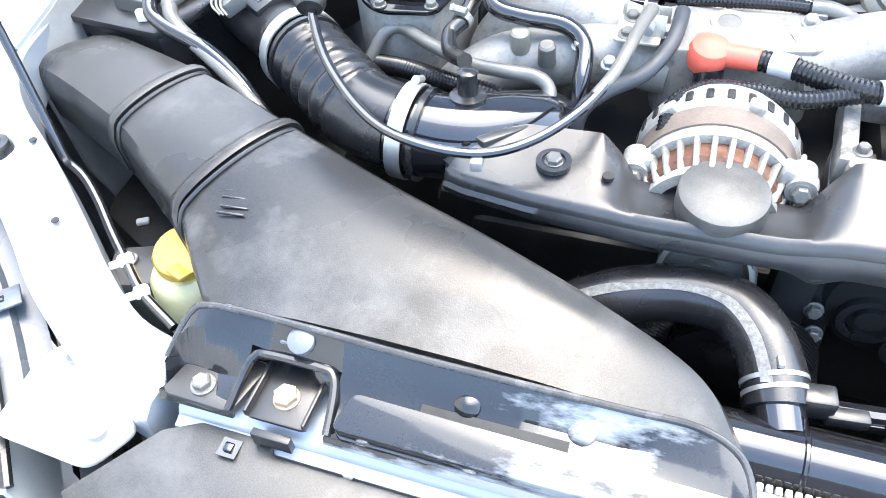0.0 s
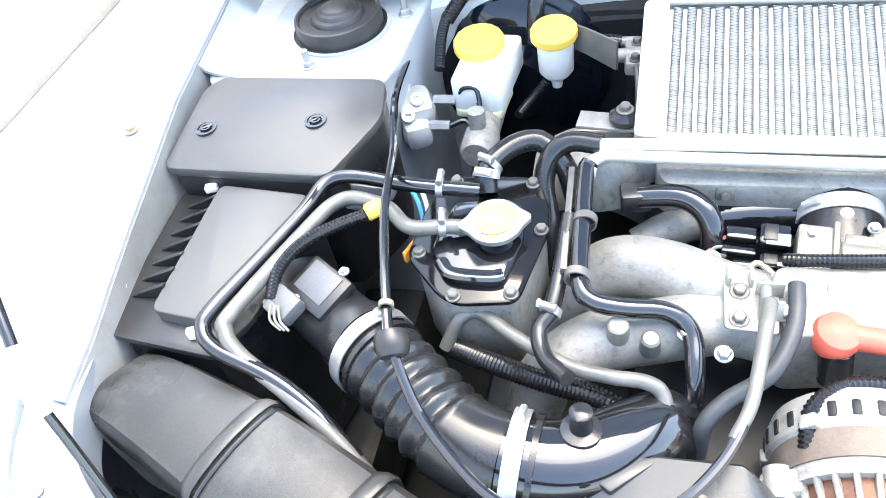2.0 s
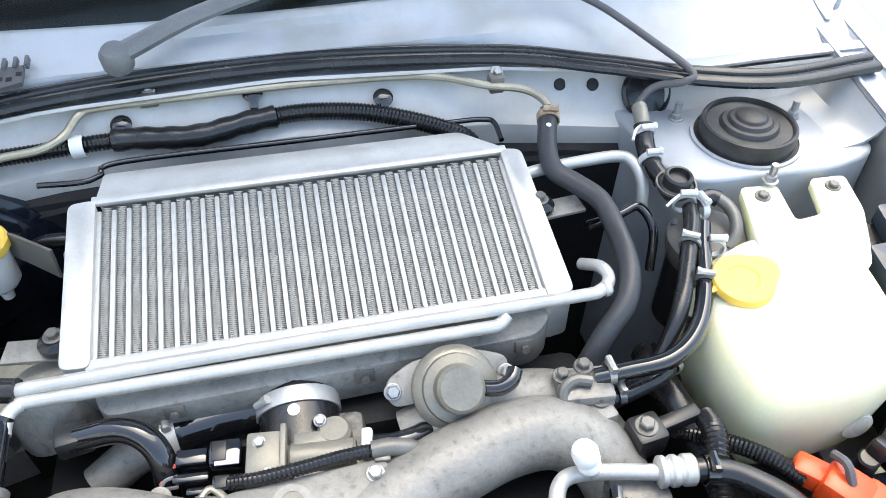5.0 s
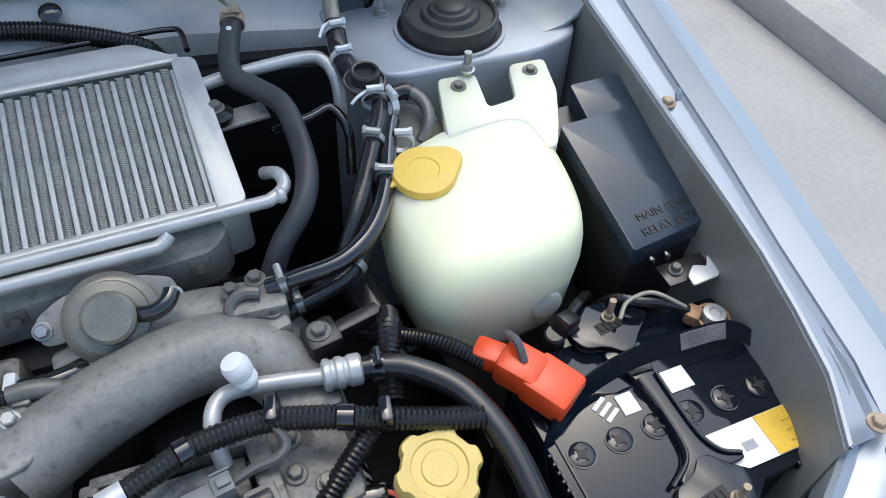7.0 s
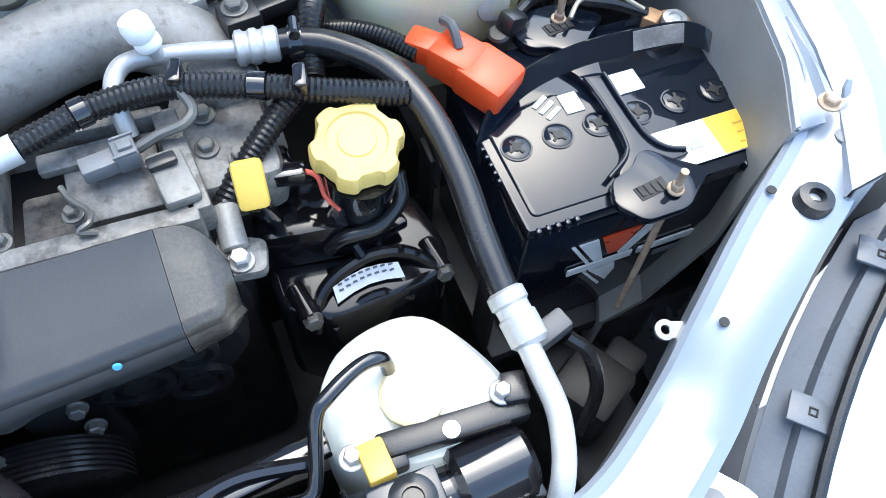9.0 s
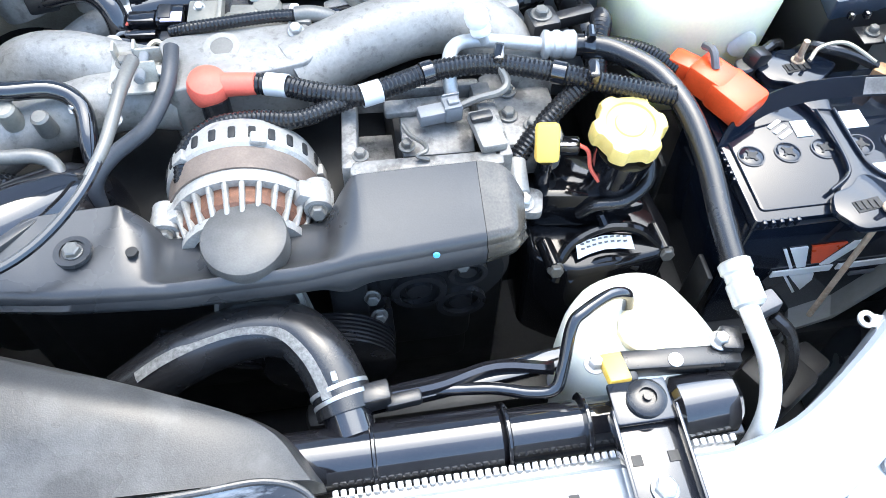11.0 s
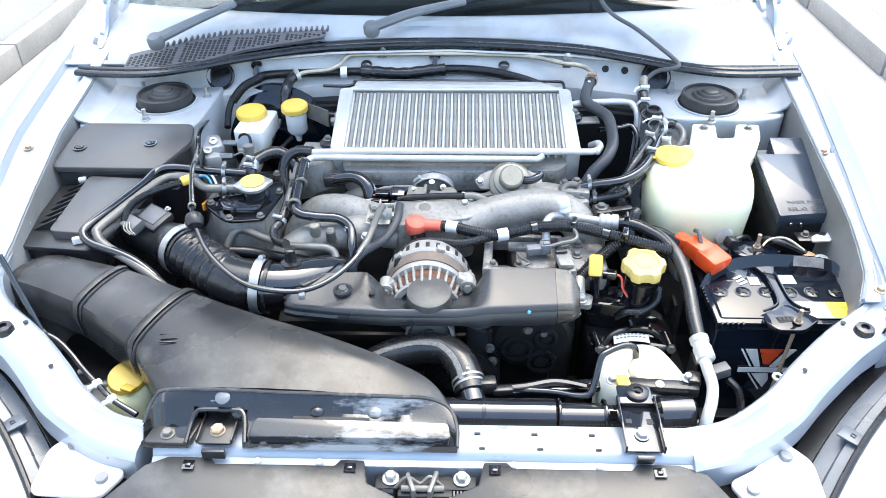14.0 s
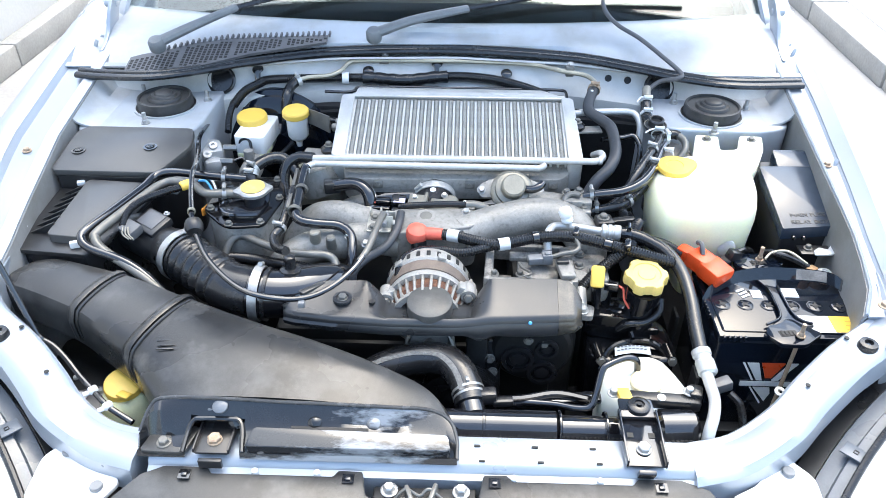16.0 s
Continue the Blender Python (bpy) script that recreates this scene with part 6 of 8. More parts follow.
bolt_part((0.247, 0.262, 0.746), flange, r=0.0075, h=0.007, washer=1.3)

# intake manifold
mani = thing("intake_manifold", "rough cast alloy intake manifold", "manifold", (0.02, 0.44, 0.70))
bm = prism(B(), rounded([(-0.052, 0.384), (0.078, 0.408), (0.082, 0.440), (0.074, 0.462), (-0.060, 0.456), (-0.066, 0.42)], 0.012), 0.72, lambda x, y: 0.802 + 0.03 * (y - 0.42), 0.008, segments=3)
chamber = part("chamber", bm, CAST, mani)
bm = ring(B(), (-0.004, 0.436, 0.798), (0, -0.15, 1), 0.0105, 0.0165, 0.006, 28)
part("boss", bm, CAST, chamber)
part("boss_recess", lathe(B(), [(0.0105, 0), (0.0105, 0.002), (0.001, 0.002)], (-0.004, 0.436, 0.8015), (0, -0.15, 1), 24), GREYPIPE, chamber)
bm = tube(B(), [(0.055, 0.425, 0.770), (0.090, 0.440, 0.776), (0.127, 0.452, 0.782), (0.180, 0.466, 0.786), (0.225, 0.466, 0.783), (0.258, 0.446, 0.770), (0.275, 0.42, 0.74), (0.28, 0.40, 0.68)], lambda i, t: 0.034 - 0.003 * t, 24)
part("runner", bm, CAST, mani)
bm = tube(B(), [(0.10, 0.50, 0.76), (0.15, 0.505, 0.775), (0.20, 0.508, 0.78), (0.25, 0.50, 0.77), (0.285, 0.47, 0.73)], 0.028, 20)
part("runner", bm, CAST, mani)
bm = tube(B(), [(-0.050, 0.435, 0.772), (-0.10, 0.446, 0.776), (-0.150, 0.462, 0.778), (-0.195, 0.470, 0.768), (-0.230, 0.462, 0.735), (-0.245, 0.45, 0.69)], lambda i, t: 0.024 + 0.006 * math.sin(math.pi * t), 20)
part("runner", bm, CAST, mani)
bm = tube(B(), [(-0.045, 0.408, 0.765), (-0.097, 0.416, 0.768), (-0.150, 0.405, 0.765), (-0.205, 0.388, 0.760), (-0.245, 0.365, 0.735), (-0.26, 0.35, 0.69)], lambda i, t: 0.026 + 0.003 * math.sin(math.pi * t), 20)
part("runner", bm, CAST, mani)
for p, r in (((-0.185, 0.382, 0.782), 0.010), ((-0.158, 0.376, 0.775), 0.009)):
    bm = rod(B(), p, (p[0], p[1] - 0.004, p[2] + 0.024), r, r * 0.9, 14, 0.002)
    part("spigot", bm, TAN if p[0] < -0.17 else GREYPIPE, mani)
for x, y, z in ((-0.13, 0.385, 0.792), (-0.10, 0.372, 0.785), (0.064, 0.448, 0.803), (-0.056, 0.405, 0.803)):
    bolt_part((x, y, z), mani, (0, -0.2, 1), 0.006, 0.006, 1.3)
cb = thing("cable_bracket", "pale zinc throttle cable bracket", "bracket", (-0.08, 0.42, 0.78))
zincy = surface("stained_cream_zinc", (0.40, 0.385, 0.34), 0.45, 0.35, 0.2, 50, 0.2, 500, dust=0.5, dusty=(0.26, 0.19, 0.13), spot=70, patch=0.55)
bm = prism(B(), rounded([(-0.101, 0.386), (-0.060, 0.384), (-0.058, 0.430), (-0.074, 0.440), (-0.101, 0.440)], 0.004), 0.8005, 0.8035, 0.001)
part("plate", bm, zincy, cb)
for x in (-0.098, -0.080):
    part("upright", box(B(), (x, 0.436, 0.808), (0.003, 0.014, 0.014), (0, 0, 2), 0.001), zincy, cb)
part("cable_stop", box(B(), (-0.066, 0.400, 0.812), (0.018, 0.003, 0.020), (-15, 0, 0), 0.001), zincy, cb)
part("cable_stop", box(B(), (-0.066, 0.424, 0.810), (0.022, 0.003, 0.016), (-5, 0, 0), 0.001), zincy, cb)
for p in ((-0.090, 0.395, 0.8035), (-0.089, 0.424, 0.8035)):
    bolt_part(p, cb, (0, -0.1, 1), 0.0055, 0.005, material=GREYPIPE)
part("cable_ferrule", rod(B(), (-0.069, 0.430, 0.812), (-0.071, 0.388, 0.813), 0.0045, n=12, bevel=0.001), GREYPLASTIC, cb)

# throttle body
tb = thing("throttle_valve", "alloy throttle valve with sensor and black plugs", "throttle valve", (0.012, 0.54, 0.72))
part("boot", rod(B(), (0.006, 0.502, 0.757), (0.006, 0.575, 0.775), 0.0365, n=36, bevel=0.002), RUBBER, tb, "black rubber boot")
part("clamp", clamp_band(B(), (0.006, 0.549, 0.7686), (0, 1, 0.247), 0.0368, 0.015, True, (-0.75, 0, 0.7)), ALU, tb, "bright steel clamp")
part("paint_spot", lathe(B(), [(0.0055, 0), (0.0055, 0.0012), (0.001, 0.0016)], (0.004, 0.526, 0.8000), (-0.05, -0.25, 1), 18), WHITE, tb)
part("collar", rod(B(), (0.010, 0.484, 0.752), (0.010, 0.508, 0.758), 0.0395, n=32, bevel=0.004), TAN, tb, "tan cast collar")
bm = box(B(), (0.020, 0.512, 0.745), (0.085, 0.06, 0.05), (6, 0, -6), 0.008)
part("casting", bm, GRIMY, tb)
bm = box(B(), (-0.024, 0.491, 0.786), (0.030, 0.040, 0.026), (8, 0, -6), 0.003)
box(bm, (-0.026, 0.474, 0.776), (0.032, 0.012, 0.030), (8, 0, -6), 0.002)
sensor = part("sensor", bm, TAN, tb, "tan sensor block")
part("sensor_plate", box(B(), (-0.008, 0.490, 0.784), (0.005, 0.048, 0.036), (8, 0, -6), 0.0012), TAN, tb)
bm = rod(B(), (-0.004, 0.488, 0.783), (0.052, 0.481, 0.784), 0.014, n=20, bevel=0.002)
box(bm, (0.022, 0.495, 0.787), (0.044, 0.020, 0.016), (8, 0, -7), 0.003)
box(bm, (0.030, 0.474, 0.776), (0.060, 0.018, 0.018), (8, 0, -7), 0.003)
lathe(bm, [(0.015, 0), (0.015, 0.010), (0.012, 0.014), (0.001, 0.014)], (0.036, 0.503, 0.782), (0, 0, 1), 20)
part("idle_valve", bm, TAN, tb, "tan idle air valve")
part("gap", box(B(), (0.018, 0.4652, 0.778), (0.046, 0.003, 0.004), (0, 0, -7), 0.0005), DARK, tb)
for p in ((0.025, 0.512, 0.797), (0.002, 0.464, 0.785), (0.060, 0.466, 0.782), (-0.027, 0.500, 0.799), (-0.022, 0.475, 0.792)):
    bolt_part(p, tb, (0, -0.4, 1), 0.0045, 0.004, 1.3, STEEL, "screw")
part("spring_clip", box(B(), (0.062, 0.485, 0.788), (0.010, 0.024, 0.022), (0, 0, -8), 0.003), WHITE, tb, "white hose clip")
part("outlet_hose", tube(B(), [(0.060, 0.485, 0.787), (0.085, 0.482, 0.788), (0.105, 0.486, 0.786), (0.122, 0.498, 0.780), (0.128, 0.515, 0.765)], 0.0098, 14), GLOSS, tb, "glossy black bent hose")
for c, s in (((-0.056, 0.500, 0.790), (0.026, 0.022, 0.016)), ((-0.056, 0.478, 0.778), (0.026, 0.014, 0.016))):
    plug = part("plug", box(B(), c, s, (8, 0, -5), 0.0025), GLOSS, tb, "black wiring plug")
    part("latch", box(B(), (c[0] - 0.004, c[1] - 0.001, c[2] + 0.0085), (0.012, s[1] * 0.8, 0.004), (8, 0, -5), 0.001), PLASTIC, plug)
part("plug_sticker", box(B(), (-0.054, 0.492, 0.7975), (0.020, 0.012, 0.0012), (8, 0, -5), 0), surface("lilac_sticker", (0.62, 0.56, 0.72), 0.5), tb, "pale lilac sticker")
for c, s in (((-0.084, 0.503, 0.788), (0.026, 0.014, 0.012)), ((-0.086, 0.488, 0.782), (0.030, 0.008, 0.009)), ((-0.080, 0.478, 0.776), (0.022, 0.007, 0.008))):
    part("plug", box(B(), c, s, (6, 0, -5), 0.002), GLOSS, tb, "black wiring plug")
for k, m in enumerate((CORAL, GREYPLASTIC, DARKGREY)):
    part("wire", tube(B(), [(-0.097, 0.500 - 0.008 * k, 0.788 - 0.004 * k), (-0.108, 0.496 - 0.008 * k, 0.784), (-0.112, 0.484 - 0.006 * k, 0.772), (-0.11, 0.47, 0.755)], 0.0018, 6), m, tb)
bm = tube(B(), [(-0.112, 0.474, 0.782), (-0.096, 0.462, 0.780), (-0.082, 0.464, 0.782), (-0.070, 0.474, 0.784), (-0.056, 0.462, 0.782)], 0.0032, 8)
bolt(bm, (-0.110, 0.474, 0.784), (0, -0.7, 0.7), 0.0065)
bolt(bm, (-0.086, 0.460, 0.784), (0, -0.7, 0.7), 0.0055)
part("linkage", bm, BRASSY, tb, "brassy throttle linkage")
part("lever", box(B(), (-0.070, 0.462, 0.772), (0.030, 0.004, 0.026), (-20, 10, -6), 0.001), GREYPIPE, tb)
ob = thing("injector_harness", "short black corrugated wiring sleeve on the manifold", "wiring", (0.02, 0.46, 0.79))
part("sleeve", conduit(B(), [(-0.052, 0.466, 0.800), (-0.030, 0.461, 0.807), (0.005, 0.462, 0.809), (0.040, 0.466, 0.808), (0.066, 0.468, 0.806)], 0.0062), CONDUIT, ob)
part("end_tube", tube(B(), [(0.064, 0.468, 0.806), (0.080, 0.468, 0.806), (0.098, 0.466, 0.800), (0.104, 0.465, 0.788)], 0.0078, 12), GREYPIPE, ob)
bm = box(B(), (0.072, 0.462, 0.800), (0.014, 0.010, 0.012), (0, 0, -5), 0.002)
part("bracket", bm, GREYPIPE, ob)
part("connector_block", box(B(), (-0.180, 0.538, 0.797), (0.030, 0.024, 0.022), (0, 0, 10), 0.004), PLASTIC, thing("breather_union", "black plastic breather union by the intercooler", "connector", (-0.18, 0.538, 0.78)))
hose("crankcase_hose", [(-0.176, 0.537, 0.798), (-0.140, 0.532, 0.806), (-0.118, 0.520, 0.802), (-0.108, 0.505, 0.785), (-0.110, 0.490, 0.75)], 0.0115, GLOSS, "thick black crankcase hose")
pcv = thing("crankcase_pipe", "grey alloy crankcase pipe with band clamp", "pipe", (-0.10, 0.59, 0.72))
part("pipe", tube(B(), [(-0.175, 0.525, 0.740), (-0.15, 0.538, 0.750), (-0.125, 0.547, 0.756), (-0.09, 0.555, 0.759)], 0.019, 18), CAST, pcv)
part("rubber_joint", tube(B(), [(-0.105, 0.552, 0.758), (-0.07, 0.558, 0.760), (-0.03, 0.562, 0.760)], 0.0215, 18), GLOSS, pcv)
part("band", clamp_band(B(), (-0.110, 0.550, 0.758), (1, 0.2, 0), 0.0215, 0.012), ALU, pcv)

# intercooler with its two alloy pipes
ic = thing("intercooler", "flat alloy intercooler with pale tubes and fins", "intercooler", (0.045, 0.66, 0.78))
y0, y1, z0, z1, xl, xr = 0.589, 0.748, 0.835, 0.876, -0.158, 0.246
slope = (z1 - z0) / (y1 - y0)
mid = lambda y: z0 + slope * (y - y0)
tilt = math.degrees(math.atan(slope))
yc, zc, ln = (y0 + y1) / 2, (z0 + z1) / 2, math.hypot(y1 - y0, z1 - z0)
# black sheet under the core gives the shade between tubes by colour
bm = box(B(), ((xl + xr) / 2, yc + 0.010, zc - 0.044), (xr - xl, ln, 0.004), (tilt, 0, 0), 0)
part("core_shade_sheet", bm, DARK, ic)
count = 29
step = (xr - xl) / count
flat = finish(box(B(), (0, 0, 0), (0.0046, ln, 0.044), bevel=0.0010), "flat_tube", TUBEALU)
for i in range(count + 1):
    ob = new("flat_tube", flat)
    ob.parent = ic
    ob.matrix_parent_inverse = WORLD[ic].inverted()
    ob.matrix_basis = pose(xl + step * i, yc, zc - 0.022, tilt, 0, 0)
def fin_fold(width, length, waves, deep, thick):
    """A ribbon folded to and fro between two tubes, standing on edge."""
    bm = B()
    rows = []
    for j in range(2 * waves + 1):
        y = length * (j / (2 * waves) - 0.5)
        x = width / 2 if j % 2 else -width / 2
        rows.append([(x, y - thick, 0), (x, y + thick, 0), (x, y + thick, -deep), (x, y - thick, -deep)])
    return loft(bm, rows)


fold = finish(fin_fold(step - 0.0052, ln - 0.002, 78, 0.012, 0.00040), "fin_strip", FIN, 0.3)
for i in range(count):
    ob = new("fin_strip", fold)
    ob.parent = ic
    ob.matrix_parent_inverse = WORLD[ic].inverted()
    ob.matrix_basis = pose(xl + step * (i + 0.5), yc - 0.0008 * slope, zc - 0.0012, tilt, 0, 0)
    # bed in a shaded copy of the fin colour, below the folds
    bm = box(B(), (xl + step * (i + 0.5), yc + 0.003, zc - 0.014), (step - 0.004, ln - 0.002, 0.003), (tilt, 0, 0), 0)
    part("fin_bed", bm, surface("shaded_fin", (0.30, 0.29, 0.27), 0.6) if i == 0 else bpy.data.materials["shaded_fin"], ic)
end_z = lambda d: (lambda x, y: mid(y) + d)
bm = prism(B(), rounded([(-0.186, 0.580), (-0.160, 0.578), (-0.160, 0.752), (-0.186, 0.750)], 0.008), end_z(-0.055), end_z(0.006), 0.004)
part("end_tank", bm, ALU, ic, "pale alloy end tank")
bm = prism(B(), rounded([(0.249, 0.574), (0.276, 0.578), (0.270, 0.748), (0.247, 0.752)], 0.008), end_z(-0.055), end_z(0.006), 0.004)
part("end_tank", bm, ALU, ic, "pale alloy end tank")
bm = prism(B(), rounded([(-0.162, 0.757), (0.255, 0.757), (0.215, 0.802), (-0.160, 0.805)], 0.008), end_z(-0.050), lambda x, y: 0.879 - 0.10 * (y - 0.757), 0.005)
part("rear_tank", bm, ALU, ic)
bm = box(B(), (0.045, 0.7525, 0.8795), (0.42, 0.010, 0.006), (tilt, 0, 0), 0.002)
part("rear_rail", bm, ALU, ic)
rail = box(B(), (0.045, 0.583, 0.8335), (0.42, 0.010, 0.008), (tilt, 0, 0), 0.002)
part("front_rail", rail, ALU, ic)
crimp = finish(box(B(), (0, 0, 0), (0.0115, 0.006, 0.005), bevel=0.0015), "crimp", ALU)
for i in range(count):
    ob = new("crimp", crimp)
    ob.parent = ic
    ob.matrix_parent_inverse = WORLD[ic].inverted()
    ob.matrix_basis = pose(xl + step * (i + 0.5), 0.5772, 0.8335, tilt)
bm = prism(B(), rounded([(-0.155, 0.548), (0.235, 0.556), (0.255, 0.575), (0.25, 0.61), (-0.155, 0.60), (-0.165, 0.57)], 0.012), 0.765, lambda x, y: 0.808 + 0.25 * (y - 0.555), 0.006)
lower = part("lower_tank", bm, CAST, ic, "dull cast lower tank")
for x in (-0.098, 0.07, 0.222):
    bm = box(B(), (x, 0.549 + 0.02 * (x + 0.1), 0.797), (0.018, 0.006, 0.014), (-15, 0, 0), 0.001)
    rod(bm, (x, 0.545 + 0.02 * (x + 0.1), 0.797), (x, 0.541 + 0.02 * (x + 0.1), 0.798), 0.004, n=8)
    part("clip", bm, GREYPIPE, lower)
for x, y, s in ((-0.215, 0.625, -1), (0.292, 0.688, 1)):
    bm = box(B(), (x, y, 0.818 + 0.026 * (s > 0)), (0.060, 0.026, 0.004), (0, 0, 6 * s), 0.001)
    foot = part("mounting_foot", bm, CAST, ic)
    q = (x - s * 0.018, y, 0.820 + 0.026 * (s > 0))
    bm = lathe(B(), [(0.014, 0), (0.016, 0.003), (0.016, 0.008), (0.011, 0.012), (0.010, 0.014)], q, n=20)
    part("rubber_mount", bm, RUBBER, foot)
    bolt_part((q[0], q[1], q[2] + 0.0135), foot, r=0.006, material=GREYPIPE)
bm = lathe(B(), [(0.0, 0), (0.040, 0.0), (0.042, 0.03), (0.036, 0.05), (0.001, 0.055)], (-0.205, 0.59, 0.755), (-0.3, 0.2, 1), 28)
part("outlet_bulge", bm, CAST, ic)
shield = thing("heat_shield", "tan pressed heat shield with embossed cross", "heat shield", (-0.232, 0.64, 0.74))
tan_sheet = surface("tan_pressed_steel", (0.30, 0.28, 0.22), 0.45, 0.3, 0.2, 30, 0.15, 500, dust=0.5, dusty=(0.20, 0.185, 0.15), spot=30)
rows = []
for i in range(13):
    a = -1 + i / 6
    x = -0.232 + 0.064 * a
    h = 0.782 - 0.030 * a * a
    rows.append([(x, 0.700, h - 0.060), (x, 0.682, h - 0.016), (x, 0.664, h - 0.003), (x, 0.640, h), (x, 0.616, h - 0.006), (x, 0.602, h - 0.022), (x, 0.594, h - 0.060)])
skin = part("pressing", sheet(B(), rows, 0.002), tan_sheet, shield)
for p, q in (((-0.246, 0.632), (-0.214, 0.650)), ((-0.246, 0.650), (-0.214, 0.632)), ((-0.250, 0.629), (-0.210, 0.629)), ((-0.250, 0.653), (-0.210, 0.653))):
    part("embossed_bar", rod(B(), (*p, 0.7815), (*q, 0.7815), 0.0018, n=8), tan_sheet, skin)
union = thing("boost_union", "small cast alloy union with bolts behind the intercooler", "pipe union", (-0.196, 0.775, 0.76))
bm = box(B(), (-0.194, 0.770, 0.797), (0.026, 0.052, 0.018), (0, 0, 4), 0.004)
rod(bm, (-0.216, 0.768, 0.800), (-0.172, 0.770, 0.800), 0.0085, n=16, bevel=0.002)
rod(bm, (-0.214, 0.796, 0.800), (-0.190, 0.796, 0.800), 0.0065, n=14, bevel=0.001)
part("casting", bm, DULLALU, union)
for y in (0.752, 0.784):
    bolt_part((-0.194, y, 0.806), union, r=0.005, h=0.006, washer=1.3, material=GREYPIPE)
part("drop_tube", tube(B(), [(-0.192, 0.746, 0.800), (-0.190, 0.735, 0.797), (-0.188, 0.722, 0.785), (-0.188, 0.716, 0.765)], 0.0035, 8), GREYPIPE, union)
part("stub_hose", tube(B(), [(-0.212, 0.796, 0.800), (-0.232, 0.797, 0.801), (-0.250, 0.800, 0.795), (-0.262, 0.806, 0.780)], 0.0085, 12), RUBBER, union)
part("stand", rod(B(), (-0.194, 0.772, 0.70), (-0.194, 0.772, 0.79), 0.010, n=12), DARK, union)
pipes = thing("vacuum_pipes", "pair of pale alloy pipes along the intercooler front", "pipe", (0.04, 0.56, 0.82))
part("pipe", tube(B(), [(-0.222, 0.566, 0.838), (-0.10, 0.566, 0.841), (0.10, 0.567, 0.841), (0.27, 0.567, 0.841), (0.296, 0.569, 0.841), (0.310, 0.580, 0.842), (0.309, 0.598, 0.842), (0.300, 0.622, 0.825)], 0.0062, 14), ALU, pipes)
part("pipe", tube(B(), [(-0.224, 0.530, 0.828), (-0.2225, 0.546, 0.831), (-0.214, 0.555, 0.832), (-0.195, 0.557, 0.832), (0.0, 0.556, 0.832), (0.17, 0.555, 0.832), (0.195, 0.556, 0.832), (0.205, 0.562, 0.836)], 0.0062, 14), ALU, pipes)
bm = lathe(B(), [(0.0062, 0), (0.0078, 0.002), (0.0078, 0.006), (0.0062, 0.008)], (0.300, 0.57, 0.841), (1, 0.2, 0), 16)
part("bead", bm, ALU, pipes)

# bypass valve
bp = thing("bypass_valve", "round alloy bypass valve with black hose stub", "valve", (0.145, 0.5, 0.79))
ax = Vector((0.02, -0.62, 0.78))
bm = prism(B(), rounded([(-0.056, -0.014), (0.052, -0.014), (0.058, 0.012), (0.028, 0.024), (-0.030, 0.024), (-0.058, 0.010)], 0.010), -0.004, 0.004, 0.0015, frame_of((0.143, 0.528, 0.800), ax))
plate = part("flange", bm, CAST, bp)
bm = lathe(B(), [(0.030, 0.0), (0.034, 0.004), (0.0385, 0.008), (0.0385, 0.016), (0.034, 0.021), (0.031, 0.022), (0.030, 0.028), (0.022, 0.030), (0.021, 0.044), (0.018, 0.047), (0.001, 0.047)], Vector((0.145, 0.522, 0.797)), ax, 36)
part("drum", bm, surface("khaki_zinc", (0.25, 0.235, 0.195), 0.40, 0.5, 0.15, 40, dust=0.4, dusty=(0.2, 0.19, 0.16), spot=40), bp)
for dx in (-0.052, 0.052):
    bolt_part(Vector((0.143 + dx, 0.524, 0.803)), plate, ax, 0.0062, 0.007, 1.3)
part("hose_stub", tube(B(), [(0.160, 0.502, 0.820), (0.178, 0.494, 0.824), (0.190, 0.496, 0.828), (0.196, 0.505, 0.830)], 0.0072, 12), GLOSS, bp)

# firewall pipe and looms
fp = thing("bulkhead_pipe", "yellow-zinc pipe clipped along the bulkhead", "pipe", (0, 0.9, 0.87))
part("pipe", tube(B(), [(-0.300, 0.855, 0.862), (-0.276, 0.864, 0.868), (-0.232, 0.866, 0.872), (-0.208, 0.878, 0.878), (-0.192, 0.905, 0.886), (-0.165, 0.910, 0.889), (-0.05, 0.912, 0.890), (0.07, 0.911, 0.890), (0.196, 0.900, 0.890), (0.262, 0.865, 0.890), (0.302, 0.850, 0.889), (0.320, 0.830, 0.886), (0.3265, 0.806, 0.878)], 0.0048, 10), BRASSY, fp)
for p, s in (((-0.118, 0.914, 0.890), (0.022, 0.012, 0.016)), ((0.275, 0.868, 0.890), (0.018, 0.016, 0.022))):
    clip = part("pipe_clip", box(B(), p, s, (0, 0, 0), 0.003), GREYPIPE, fp)
    bolt_part((p[0] + 0.002, p[1] + 0.006, p[2] + 0.010), clip, (0, -0.6, 0.6), 0.005)
hose("servo_hose", [(-0.300, 0.856, 0.862), (-0.310, 0.838, 0.856), (-0.314, 0.812, 0.842), (-0.316, 0.795, 0.80)], 0.0105, RUBBER, "grey-black servo vacuum hose")
part("hose_clip", clamp_band(B(), (-0.295, 0.858, 0.863), (0.8, 0.5, 0.2), 0.0105, 0.009), ALU, bpy.data.objects["servo_hose"])
ob = thing("bulkhead_harness", "taped black wiring harness along the bulkhead", "wiring", (0, 0.88, 0.85))
run = [(-0.425, 0.80, 0.83), (-0.405, 0.826, 0.850), (-0.38, 0.848, 0.858), (-0.354, 0.867, 0.861), (-0.241, 0.878, 0.861), (-0.151, 0.884, 0.861), (-0.072, 0.876, 0.860), (-0.006, 0.890, 0.862), (0.061, 0.895, 0.862), (0.139, 0.876, 0.860), (0.222, 0.834, 0.850), (0.245, 0.815, 0.83)]
line = glide(run, 8)
